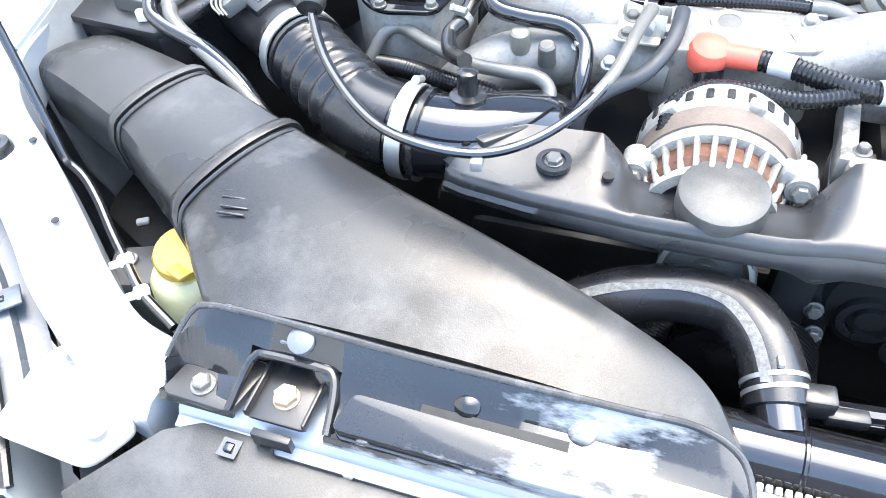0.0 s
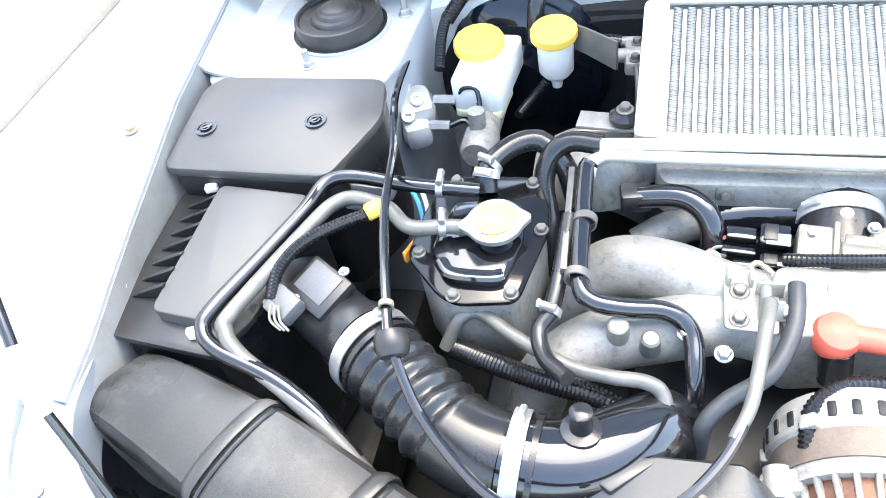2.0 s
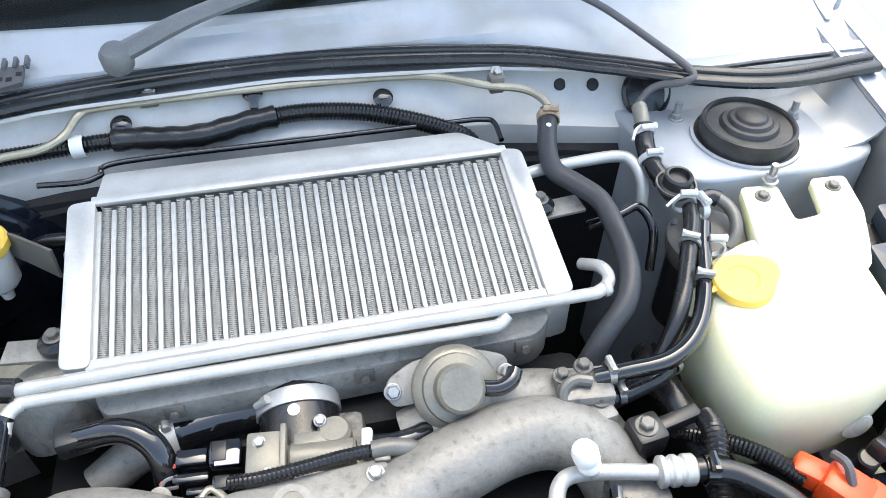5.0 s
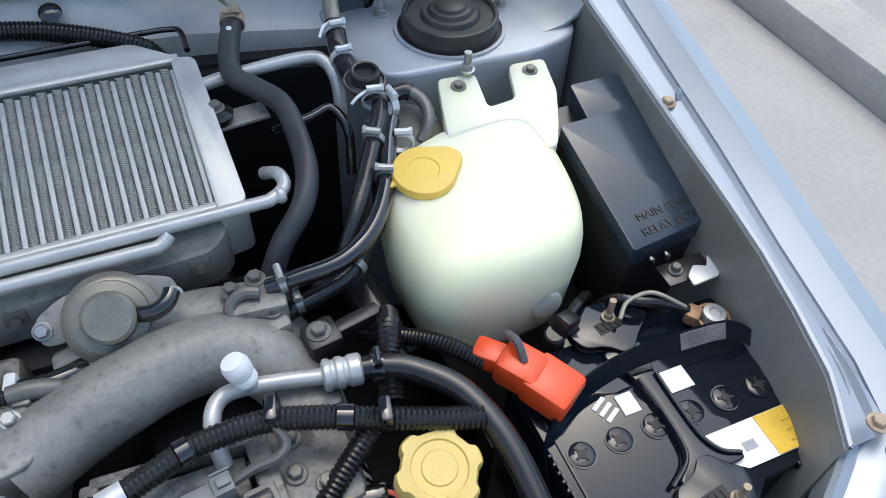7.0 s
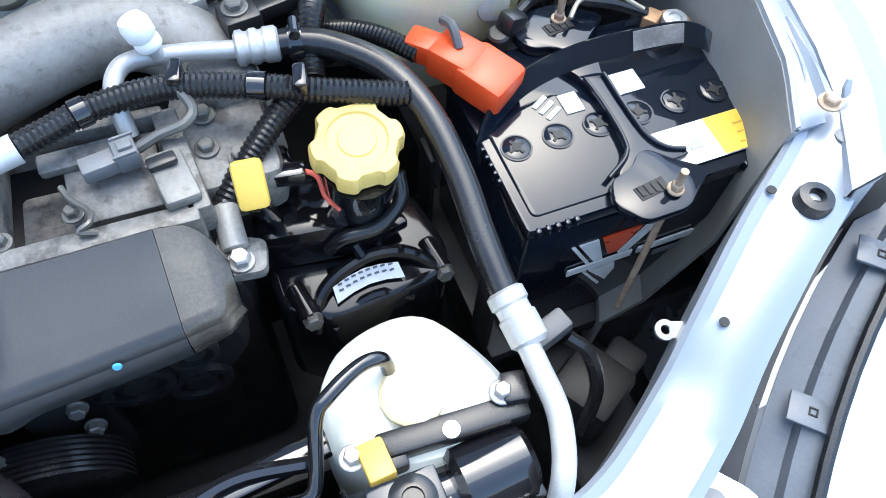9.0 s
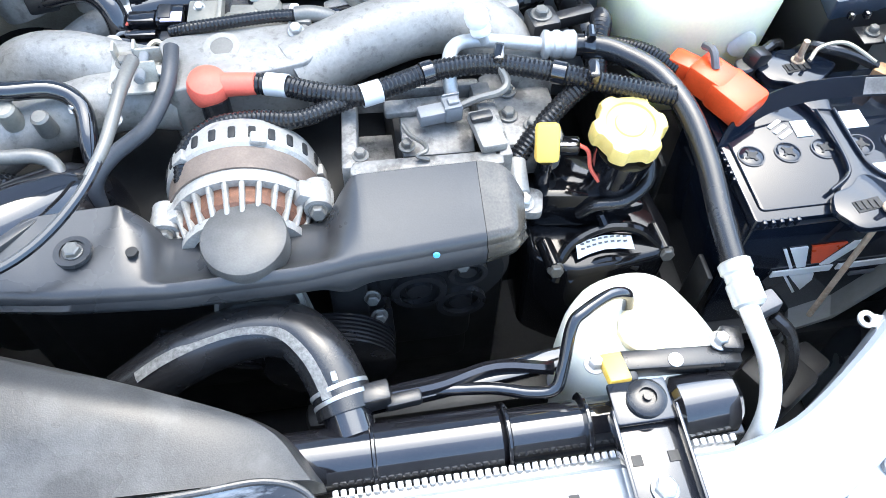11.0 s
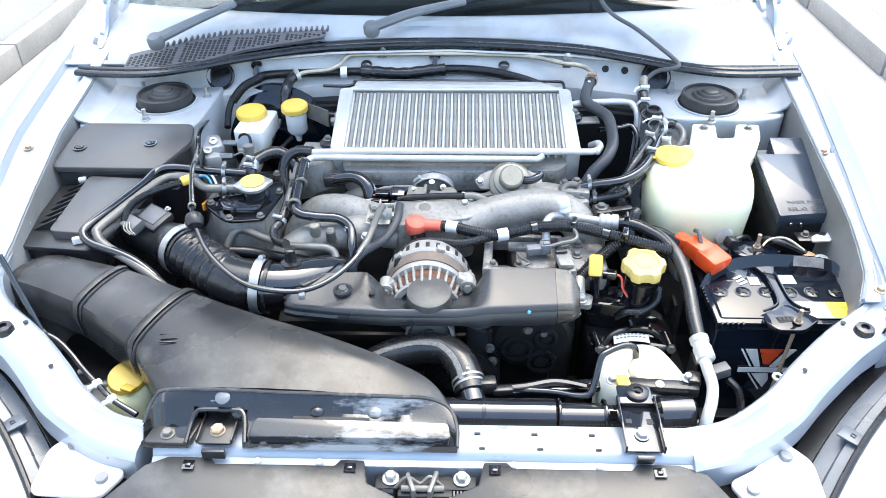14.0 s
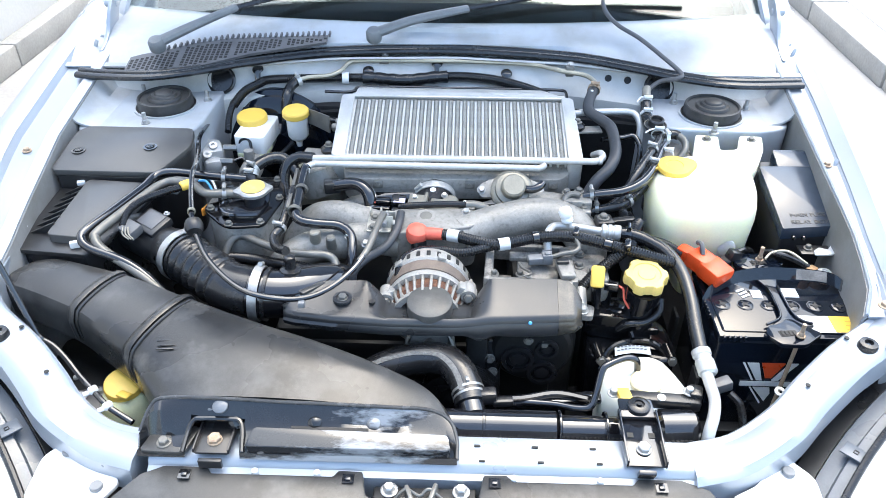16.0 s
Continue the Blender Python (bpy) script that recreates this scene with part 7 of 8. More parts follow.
part("harness", sweep(B(), even(line[:40], 0.0022), lambda i, t: 0.0098 if i % 2 else 0.0087, 12), CONDUIT, ob)
part("taped_harness", sweep(B(), even(line[39:60], 0.005), lambda i, t: 0.0128 + 0.0007 * math.sin(i * 1.1), 12), RUBBER, ob)
part("harness", sweep(B(), even(line[59:], 0.0022), lambda i, t: 0.0108 if i % 2 else 0.0096, 12), CONDUIT, ob)
part("corrugated_end", conduit(B(), [(-0.425, 0.805, 0.835), (-0.428, 0.775, 0.82), (-0.425, 0.74, 0.80)], 0.007), CONDUIT, ob)
for p in ((-0.385, 0.880, 0.876), (-0.004, 0.918, 0.880), (-0.151, 0.898, 0.870), (0.145, 0.893, 0.870)):
    bm = lathe(B(), [(0.010, 0), (0.012, 0.003), (0.009, 0.006), (0.004, 0.007)], p, (0, -0.5, 0.8), 18)
    box(bm, (p[0], p[1] - 0.008, p[2] - 0.008), (0.010, 0.018, 0.024), (-25, 0, 0), 0.002)
    part("clip", bm, GLOSS, ob)
part("tape", ring(B(), (-0.205, 0.880, 0.861), (1, 0.05, 0), 0.0115, 0.0125, 0.014), WHITE, ob, "white tape band")
hose("thin_pipe", [(-0.235, 0.828, 0.853), (-0.190, 0.822, 0.855), (-0.172, 0.830, 0.855), (-0.150, 0.850, 0.855), (0.05, 0.850, 0.855), (0.214, 0.850, 0.855), (0.256, 0.848, 0.855), (0.267, 0.838, 0.855), (0.268, 0.81, 0.85)], 0.0032, GLOSS, "thin black metal fuel pipe", "pipe")

# ---- battery ----
bat = thing("battery", "glossy black car battery with label bars and hold-down", "battery", (0.555, 0.30, 0.55))
bx0, bx1, by0, by1, bz = 0.446, 0.672, 0.216, 0.388, 0.742
bm = prism(B(), rounded([(bx0 + 0.004, by0 + 0.004), (bx1 - 0.004, by0 + 0.004), (bx1 - 0.004, by1 - 0.004), (bx0 + 0.004, by1 - 0.004)], 0.004), 0.552, 0.728, 0.003)
case = part("case", bm, BATTERYCASE, bat)
bm = prism(B(), rounded([(bx0, by0), (bx1, by0), (bx1, by1), (bx0, by1)], 0.004), 0.7285, bz, 0.002)
lid = part("lid", bm, BATTERYCASE, bat)
bm = prism(B(), rounded([(bx0 + 0.008, by0 + 0.010), (bx1 - 0.008, by0 + 0.010), (bx1 - 0.008, by1 - 0.010), (bx0 + 0.008, by1 - 0.010)], 0.006), bz, bz + 0.0022, 0.001)
part("raised_deck", bm, BATTERYCASE, lid)
for i in range(6):
    x = 0.469 + 0.0360 * i
    bm = ring(B(), (x, 0.288, bz + 0.0022), (0, 0, 1), 0.0115, 0.0128, 0.0012, 32)
    part("cell_rim", bm, BATTERYCASE, lid)
    bm = lathe(B(), [(0.0112, 0), (0.0112, 0.0014), (0.010, 0.002), (0.001, 0.002)], (x, 0.288, bz + 0.0018), n=28)
    plug = part("cell_plug", bm, BATTERYCASE, lid)
    bm = box(B(), (x, 0.288, bz + 0.0040), (0.015, 0.0024, 0.0012), (0, 0, 25 + 13 * i), 0)
    box(bm, (x, 0.288, bz + 0.0041), (0.0024, 0.015, 0.0012), (0, 0, 25 + 13 * i), 0)
    lathe(bm, [(0.0040, 0), (0.0040, 0.0012), (0.001, 0.0014)], (x, 0.288, bz + 0.0036), n=16)
    part("plug_slot", bm, DARK, plug)
for i in range(28):
    if 4 < i < 23 or i % 9 == 8:
        continue
    part("edge_tooth", box(B(), (bx0 + 0.008 + 0.0079 * i, by0 - 0.0008, bz - 0.004), (0.004, 0.005, 0.009), bevel=0.001), BATTERYCASE, lid)
for i in range(5):
    part("edge_tooth", box(B(), (bx0 - 0.0008, by0 + 0.050 + 0.008 * i, bz - 0.004), (0.004, 0.004, 0.010), bevel=0.001), BATTERYCASE, lid)
bm = box(B(), (0.617, 0.245, bz + 0.0029), (0.098, 0.038, 0.0008), (0, 0, 0), 0)
sticker = part("sticker", bm, WHITE, lid, "white and yellow sticker")
part("sticker_field", box(B(), (0.644, 0.245, bz + 0.0037), (0.043, 0.037, 0.0006), bevel=0), surface("sticker_yellow", (0.85, 0.55, 0.06), 0.5), sticker)
for i in range(3):
    part("print_bar", box(B(), (0.648, 0.233 + 0.009 * i, bz + 0.0043), (0.016 - 0.004 * i, 0.0014, 0.0005), bevel=0), surface("print_brown", (0.62, 0.36, 0.05), 0.5), sticker)
part("print_bar", box(B(), (0.604, 0.243, bz + 0.0037), (0.012, 0.008, 0.0006), bevel=0), surface("print_grey", (0.35, 0.36, 0.4), 0.5), sticker)
part("white_sticker", box(B(), (0.582, 0.320, bz + 0.0030), (0.028, 0.022, 0.001), (0, 0, 0), 0), WHITE, lid)
bm = box(B(), (0.530, 0.315, bz + 0.0030), (0.016, 0.020, 0.001), (0, 0, 0), 0)
part("white_sticker", bm, WHITE, lid)
bm = B()
for i in range(3):
    box(bm, (0.512 - 0.003 * i, 0.310 + 0.007 * i, bz + 0.0030), (0.016, 0.004, 0.001), (0, 0, 30), 0)
part("white_mark", bm, WHITE, lid)
# front label: plain shapes in the label's colours
fy = by0 + 0.0032
def panel(name, pts, material, lift=0.0):
    if sum(a[0] * b[1] - b[0] * a[1] for a, b in zip(pts, pts[1:] + pts[:1])) < 0:
        pts = pts[::-1]
    return part(name, prism(B(), pts, 0, 0.0018, 0, pose(0, fy + 0.0005 - lift, 0, 90)), material, case)
panel("label_shape", [(0.495, 0.686), (0.4985, 0.686), (0.519, 0.650), (0.5155, 0.650)], WHITE)
panel("label_shape", [(0.502, 0.686), (0.520, 0.686), (0.532, 0.650), (0.523, 0.650)], WHITE)
panel("label_shape", [(0.524, 0.686), (0.560, 0.686), (0.545, 0.655), (0.536, 0.655)], RED)
panel("label_shape", [(0.567, 0.686), (0.580, 0.686), (0.557, 0.650), (0.547, 0.650)], WHITE)
panel("label_shape", [(0.516, 0.634), (0.519, 0.634), (0.541, 0.601), (0.539, 0.599)], WHITE)
panel("label_shape", [(0.522, 0.634), (0.548, 0.634), (0.551, 0.622), (0.5455, 0.604)], WHITE)
for x, w in ((0.499, 0.063), (0.568, 0.057)):
    panel("label_bar", [(x, 0.6475), (x + w, 0.6475), (x + w, 0.6385), (x, 0.6385)], WHITE, 0.0008)
panel("label_bar", [(0.590, 0.628), (0.625, 0.628), (0.625, 0.622), (0.590, 0.622)], surface("dim_print", (0.16, 0.16, 0.17), 0.4), 0.0004)

strap = thing("battery_strap", "flexible black carrying strap over the battery", "strap", (0.56, 0.34, 0.75))
sl = glide([(0.442, 0.300, 0.735), (0.456, 0.313, 0.752), (0.493, 0.333, 0.763), (0.541, 0.342, 0.767), (0.596, 0.342, 0.767), (0.652, 0.338, 0.762), (0.673, 0.318, 0.750), (0.673, 0.300, 0.735)], 6)
rows = [[tuple(p + Vector((0, 0.006, 0.007))), tuple(p + Vector((0, -0.004, -0.010))), tuple(p + Vector((0, -0.006, -0.009))), tuple(p + Vector((0, 0.004, 0.008)))] for p in sl]
band = part("band", loft(B(), rows), BATTERYCASE, strap)
rows = [[tuple(p + Vector((0, 0.0031 - 0.0003, 0.0070))), tuple(p + Vector((0, -0.0048 - 0.0004, -0.0072))), tuple(p + Vector((0, -0.0050, -0.0072))), tuple(p + Vector((0, 0.0032, 0.0070)))] for p in sl[24:30]]
part("printed_tag", loft(B(), rows), surface("tag_grey", (0.22, 0.21, 0.20), 0.45, 0, 0.3, 60), band, "grey printed tag")

hold = thing("battery_clamp", "black plastic battery clamp bar with hook bolts", "clamp", (0.557, 0.30, 0.745))
def lobe(cy, s):
    return rounded([(0.512, cy), (0.528, cy - s * 0.022), (0.565, cy - s * 0.022), (0.598, cy + s * 0.004), (0.575, cy + s * 0.022), (0.562, cy + s * 0.036), (0.552, cy + s * 0.036), (0.540, cy + s * 0.024), (0.520, cy + s * 0.020)], 0.008)
o = lobe(0.212, 1)
bm = prism(B(), o, 0.744, 0.752, 0.003)
part("front_pad", bm, BATTERYCASE, hold)
o = [(x, 0.605 - y) for x, y in lobe(0.212, 1)]
bm = prism(B(), o[::-1], 0.744, 0.754, 0.003)
part("rear_pad", bm, BATTERYCASE, hold)
spine = [(0.524, 0.232), (0.5485, 0.256), (0.550, 0.290), (0.548, 0.330), (0.530, 0.366), (0.578, 0.366), (0.566, 0.330), (0.566, 0.290), (0.5680, 0.256), (0.597, 0.234)]
part("bar", prism(B(), rounded(spine[::-1], 0.012), 0.7445, 0.7500, 0.002, segments=3), BATTERYCASE, hold)
for run in ([(0.520, 0.234), (0.542, 0.248), (0.549, 0.264), (0.5505, 0.300), (0.549, 0.330)], [(0.590, 0.2385), (0.576, 0.246), (0.5675, 0.264), (0.5660, 0.300), (0.5665, 0.330)]):
    part("edge_bead", tube(B(), [(x, y, 0.7512) for x, y in run], 0.0021, 10), BATTERYCASE, hold)
for c in ((0.545, 0.214, 0.752), (0.553, 0.388, 0.754)):
    bm = box(B(), c, (0.026, 0.012, 0.0012), (0, 0, 8), 0)
    for k in range(4):
        box(bm, (c[0] - 0.009 + 0.006 * k, c[1], c[2] + 0.001), (0.0035, 0.009, 0.0012), (0, 0, 8), 0)
    part("grip_window", bm, DARK, hold)
for p, q in (((0.560, 0.206, 0.777), (0.545, 0.190, 0.60)), ((0.557, 0.396, 0.780), (0.557, 0.402, 0.62))):
    bm = rod(B(), p, (p[0], p[1], 0.754), 0.0032, n=10)
    rod(bm, (p[0], p[1], 0.755), q, 0.003, n=10)
    bolt(bm, (p[0], p[1], 0.7545), (0, 0, 1), 0.0048, 0.006, 1.4)
    part("hook_bolt", bm, RUST, hold, "weathered steel hook bolt")

redc = thing("terminal_cover", "bright red plastic battery terminal cover", "terminal cover", (0.45, 0.34, 0.745))
for name, c, s, t, r in (("cover", (0.467, 0.343, 0.766), (0.044, 0.042, 0.030), (0, 6, -58), 0.006), ("flap", (0.450, 0.367, 0.770), (0.040, 0.036, 0.030), (0, 4, -54), 0.006), ("cable_boot", (0.433, 0.389, 0.768), (0.034, 0.024, 0.022), (0, 0, -46), 0.005)):
    part(name, box(B(), c, s, t, r), RED, redc)
part("cable", conduit(B(), [(0.424, 0.385, 0.768), (0.405, 0.408, 0.770), (0.385, 0.430, 0.765), (0.36, 0.455, 0.75), (0.345, 0.48, 0.73)], 0.0085), CONDUIT, redc)
part("thin_lead", tube(B(), [(0.45, 0.365, 0.784), (0.449, 0.378, 0.795), (0.447, 0.392, 0.79)], 0.004, 8), DARKGREY, redc)
neg = thing("earth_terminal", "lead earth terminal with corroded clamp", "terminal", (0.650, 0.362, 0.745))
bm = lathe(B(), [(0.0115, 0), (0.0115, 0.012), (0.0105, 0.014), (0.006, 0.0145), (0.005, 0.013), (0.001, 0.013)], (0.652, 0.362, 0.744), n=24)
part("post", bm, surface("lead", (0.42, 0.44, 0.46), 0.42, 0.6, 0.2, 60), neg)
bm = ring(B(), (0.652, 0.362, 0.744), (0, 0, 1), 0.0135, 0.0165, 0.008, 24)
box(bm, (0.634, 0.370, 0.753), (0.018, 0.014, 0.014), (0, 0, 40), 0.003)
part("clamp", bm, surface("corroded_brass", (0.36, 0.22, 0.12), 0.55, 0.4, 0.3, 80), neg)
part("earth_lead", tube(B(), [(0.630, 0.374, 0.758), (0.606, 0.386, 0.765), (0.585, 0.394, 0.768), (0.57, 0.41, 0.76), (0.565, 0.43, 0.72)], 0.005, 10), RUBBER, neg)
part("thin_lead", tube(B(), [(0.626, 0.374, 0.764), (0.600, 0.394, 0.774), (0.575, 0.396, 0.77), (0.56, 0.384, 0.765)], 0.0022, 8), BRASSY, neg)
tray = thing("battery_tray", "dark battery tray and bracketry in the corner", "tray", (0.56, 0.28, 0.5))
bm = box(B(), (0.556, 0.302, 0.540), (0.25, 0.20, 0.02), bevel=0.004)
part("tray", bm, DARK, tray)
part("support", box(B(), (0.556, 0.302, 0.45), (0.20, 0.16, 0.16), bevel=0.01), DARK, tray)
for y in (0.23, 0.375):
    part("side_rib", box(B(), (0.432, y, 0.60), (0.006, 0.03, 0.11), bevel=0.002), DARK, tray)
lamp_back = thing("lamp_rear_box", "black plastic lamp back with plug and eyelet", "box", (0.53, 0.14, 0.60))
bm = box(B(), (0.500, 0.140, 0.545), (0.060, 0.06, 0.08), (0, 0, 30), 0.008)
box(bm, (0.535, 0.150, 0.555), (0.040, 0.035, 0.05), (0, 0, 30), 0.006)
part("box_body", bm, DARK, lamp_back)
bm = box(B(), (0.440, 0.155, 0.70), (0.034, 0.018, 0.018), (0, -10, 15), 0.003)
part("plug", bm, DARKGREY, lamp_back)
bm = ring(B(), (0.507, 0.117, 0.728), (0, -0.2, 1), 0.0035, 0.0075, 0.0025, 20)
box(bm, (0.5165, 0.1135, 0.7285), (0.014, 0.013, 0.0024), (0, 0, -20), 0.0008)
part("eyelet", bm, INNER, lamp_back, "silver eyelet lug")
part("wiring", tube(B(), [(0.455, 0.150, 0.690), (0.468, 0.135, 0.680), (0.472, 0.115, 0.65), (0.462, 0.10, 0.60)], 0.006, 8), RUBBER, lamp_back)

# ---- fuse box ----
fuse = thing("fuse_box", "black main fuse and relay box with embossed lid", "fuse box", (0.65, 0.51, 0.60))
ftop = lambda x, y: 0.797 + 0.24 * (y - 0.437)
bm = prism(B(), rounded([(0.597, 0.430), (0.691, 0.440), (0.690, 0.582), (0.594, 0.580)], 0.004), lambda x, y: ftop(x, y) - 0.022, ftop, 0.003)
prism(bm, rounded([(0.627, 0.576), (0.6895, 0.576), (0.688, 0.625), (0.629, 0.625)], 0.004), lambda x, y: ftop(x, y) - 0.022, lambda x, y: ftop(x, y) - 0.0004, 0.003)
lid = part("lid", bm, surface("satin_lid_plastic", (0.030, 0.042, 0.062), 0.2, 0, 0.15, 20, 0.05, 600, spec=0.6), fuse)
bm = prism(B(), rounded([(0.600, 0.434), (0.688, 0.443), (0.685, 0.622), (0.604, 0.620), (0.597, 0.576)], 0.004), 0.66, lambda x, y: ftop(x, y) - 0.0225, 0.003)
part("base", bm, PLASTIC, fuse)
def words(text, size, where, turn, material, parent, name):
    cu = bpy.data.curves.new(name, "FONT")
    cu.body, cu.size, cu.extrude, cu.align_x, cu.align_y = text, size, 0.0004, "CENTER", "CENTER"
    tmp = bpy.data.objects.new(name, cu)
    me = bpy.data.meshes.new_from_object(tmp)
    bpy.data.objects.remove(tmp)
    me.materials.append(material)
    ob = new(name, me)
    ob.parent = parent
    ob.matrix_parent_inverse = WORLD.get(parent, Matrix()).inverted()
    ob.matrix_basis = pose(*where, *turn)
    return ob
for text, y in (("MAIN FUSE", 0.462), ("RELAY BOX", 0.446)):
    words(text, 0.0125, (0.647, y, ftop(0, y) + 0.0006), (13.5, 0, 4), PLASTIC, lid, "embossed_line")
for x in (0.615, 0.632):
    part("hinge_lug", box(B(), (x, 0.424, 0.782), (0.006, 0.008, 0.008), bevel=0.002), GLOSS, fuse)
bm = box(B(), (0.655, 0.412, 0.765), (0.060, 0.026, 0.003), (0, 0, 0), 0.001)
foot = part("bracket", bm, PLASTIC, fuse)
bolt_part((0.640, 0.414, 0.767), foot, r=0.005, material=GREYPIPE)
bm = prism(B(), rounded([(0.642, 0.388), (0.672, 0.390), (0.688, 0.408), (0.688, 0.432), (0.681, 0.432), (0.677, 0.416), (0.668, 0.404), (0.656, 0.410), (0.644, 0.400)], 0.003), 0.770, 0.773, 0.001)
part("steel_plate", bm, LABEL, foot, "bent pale steel plate")

# ---- washer tank ----
wt = thing("washer_tank", "large milky washer tank with yellow lid", "washer tank", (0.50, 0.52, 0.55))
outline = [(0.388, 0.480), (0.386, 0.540), (0.410, 0.592), (0.470, 0.622), (0.545, 0.630), (0.580, 0.615), (0.582, 0.560), (0.572, 0.495), (0.552, 0.450), (0.515, 0.430), (0.448, 0.426), (0.402, 0.438)]
oc = Vector((0.505, 0.520))
smooth = [(p.x, p.y) for p in glide([(x, y, 0) for x, y in outline + outline[:1]], 4)][:-1]
rows = []
for z, s in ((0.60, 0.30), (0.61, 0.38), (0.64, 0.42), (0.690, 0.46), (0.697, 0.72), (0.700, 0.84), (0.707, 0.90), (0.720, 0.935), (0.750, 0.965), (0.785, 1.0), (0.804, 0.985), (0.820, 0.94), (0.830, 0.86), (0.835, 0.72), (0.836, 0.45)):
    rows.append([(oc.x + (x - oc.x) * s, oc.y + (y - oc.y) * s, z + 0.05 * max(0, (oc.y + (y - oc.y) * s) - 0.52) * (z > 0.79)) for x, y in smooth])
body = part("tank_body", loft(B(), rows), TANK, wt)
bm = prism(B(), rounded([(0.470, 0.550), (0.575, 0.550), (0.592, 0.580), (0.613, 0.624), (0.627, 0.680), (0.585, 0.682), (0.566, 0.626), (0.533, 0.622), (0.544, 0.680), (0.502, 0.684), (0.478, 0.60)], 0.008), lambda x, y: 0.812 + 0.018 * min(1, max(0, (y - 0.60) / 0.03)), lambda x, y: 0.8345 + 0.006 * min(1, max(0, (y - 0.545) / 0.075)), 0.003)
part("rear_flange", bm, TANK, wt, "two-pronged white mounting flange")
for p in ((0.518, 0.664, 0.8405), (0.602, 0.664, 0.8405)):
    bolt_part(p, wt, (0, -0.1, 1), 0.0055, 0.004, 1.5, GREYPIPE, "screw")
neck = lathe(B(), [(0.027, 0), (0.027, 0.014), (0.025, 0.017)], (0.434, 0.551, 0.818), n=28)
part("neck", neck, TANK, wt)
bm = lathe(B(), [(0.0285, 0), (0.0302, 0.002), (0.0302, 0.007), (0.0288, 0.0095), (0.015, 0.0105), (0.014, 0.0095), (0.001, 0.0095)], (0.434, 0.553, 0.8365), (0, -0.10, 1), 56, lambda a, r: 1 + (0.42 * max(0, math.cos(a - 0.30)) ** 9 if r > 0.02 else 0))
cap = part("flip_lid", bm, YELLOW, wt, "yellow flip lid")
bm = box(B(), (0.403, 0.549, 0.841), (0.018, 0.007, 0.003), (0, 0, 15), 0.0012)
box(bm, (0.396, 0.549, 0.839), (0.005, 0.012, 0.005), (0, 0, 15), 0.0012)
part("lid_strap", bm, YELLOW, wt)
part("level_window", lathe(B(), [(0.016, 0), (0.015, 0.003), (0.001, 0.004)], (0.512, 0.4325, 0.752), (0, -1, 0.1), 24), TANK, wt)
bm = rod(B(), (0.535, 0.412, 0.62), (0.535, 0.404, 0.70), 0.018, 0.016, 20, 0.003)
part("pump_pocket", bm, TANK, wt)
pumpw = thing("washer_pump", "small black washer pump below the tank", "pump", (0.51, 0.40, 0.66))
bm = rod(B(), (0.510, 0.402, 0.70), (0.502, 0.398, 0.755), 0.010, n=16, bevel=0.002)
box(bm, (0.515, 0.402, 0.758), (0.022, 0.018, 0.020), (0, 20, 20), 0.004)
part("pump_body", bm, PLASTIC, pumpw)
part("pump_lead", tube(B(), [(0.522, 0.408, 0.76), (0.54, 0.42, 0.758), (0.56, 0.435, 0.74), (0.57, 0.44, 0.70)], 0.005, 8), RUBBER, pumpw)

# ---- charcoal regulator, hoses between engine and tank ----
reg = thing("vapour_regulator", "round grey vapour valve with hose stubs", "valve", (0.42, 0.63, 0.76))
bm = lathe(B(), [(0.034, -0.02), (0.038, -0.008), (0.041, 0.004), (0.041, 0.014), (0.037, 0.018), (0.030, 0.021), (0.012, 0.0225), (0.001, 0.0225)], (0.446, 0.640, 0.806), (-0.05, -0.12, 1), 40)
part("drum", bm, surface("dusty_brown_plastic", (0.12, 0.115, 0.105), 0.5, 0, 0.2, 30, 0.15, 500, dust=0.5, dusty=(0.2, 0.185, 0.16), spot=25), reg, "dusty brown-grey canister")
for a in range(5):
    q = (0.446 + 0.035 * math.cos(a * 1.257), 0.640 + 0.035 * math.sin(a * 1.257), 0.8245)
    part("rim_clip", box(B(), q, (0.010, 0.006, 0.006), (0, 0, math.degrees(a * 1.257) + 90), 0.0015), DARKGREY, reg)
part("canister_body", rod(B(), (0.446, 0.640, 0.70), (0.446, 0.641, 0.795), 0.034, n=28), PLASTIC, reg)
part("inlet_stub", tube(B(), [(0.421, 0.790, 0.887), (0.418, 0.772, 0.882), (0.416, 0.758, 0.872)], 0.0085, 14), TAN, reg, "yellowed hose stub")
part("upper_hose", tube(B(), [(0.418, 0.768, 0.878), (0.415, 0.745, 0.862), (0.413, 0.720, 0.856), (0.416, 0.70, 0.852)], 0.0105, 14), RUBBER, reg)
bm = lathe(B(), [(0.012, -0.012), (0.018, -0.004), (0.0205, 0.0), (0.0205, 0.003), (0.0150, 0.005), (0.0150, 0.016), (0.013, 0.018), (0.011, 0.0175), (0.010, 0.012), (0.001, 0.012)], (0.422, 0.682, 0.856), (0.0, -0.1, 1), 28)
part("cup", bm, PLASTIC, reg, "black cup with a pale rim")
part("cup_rim", ring(B(), (0.422, 0.6818, 0.8585), (0, -0.1, 1), 0.0198, 0.0215, 0.003, 28), GREYPIPE, reg)
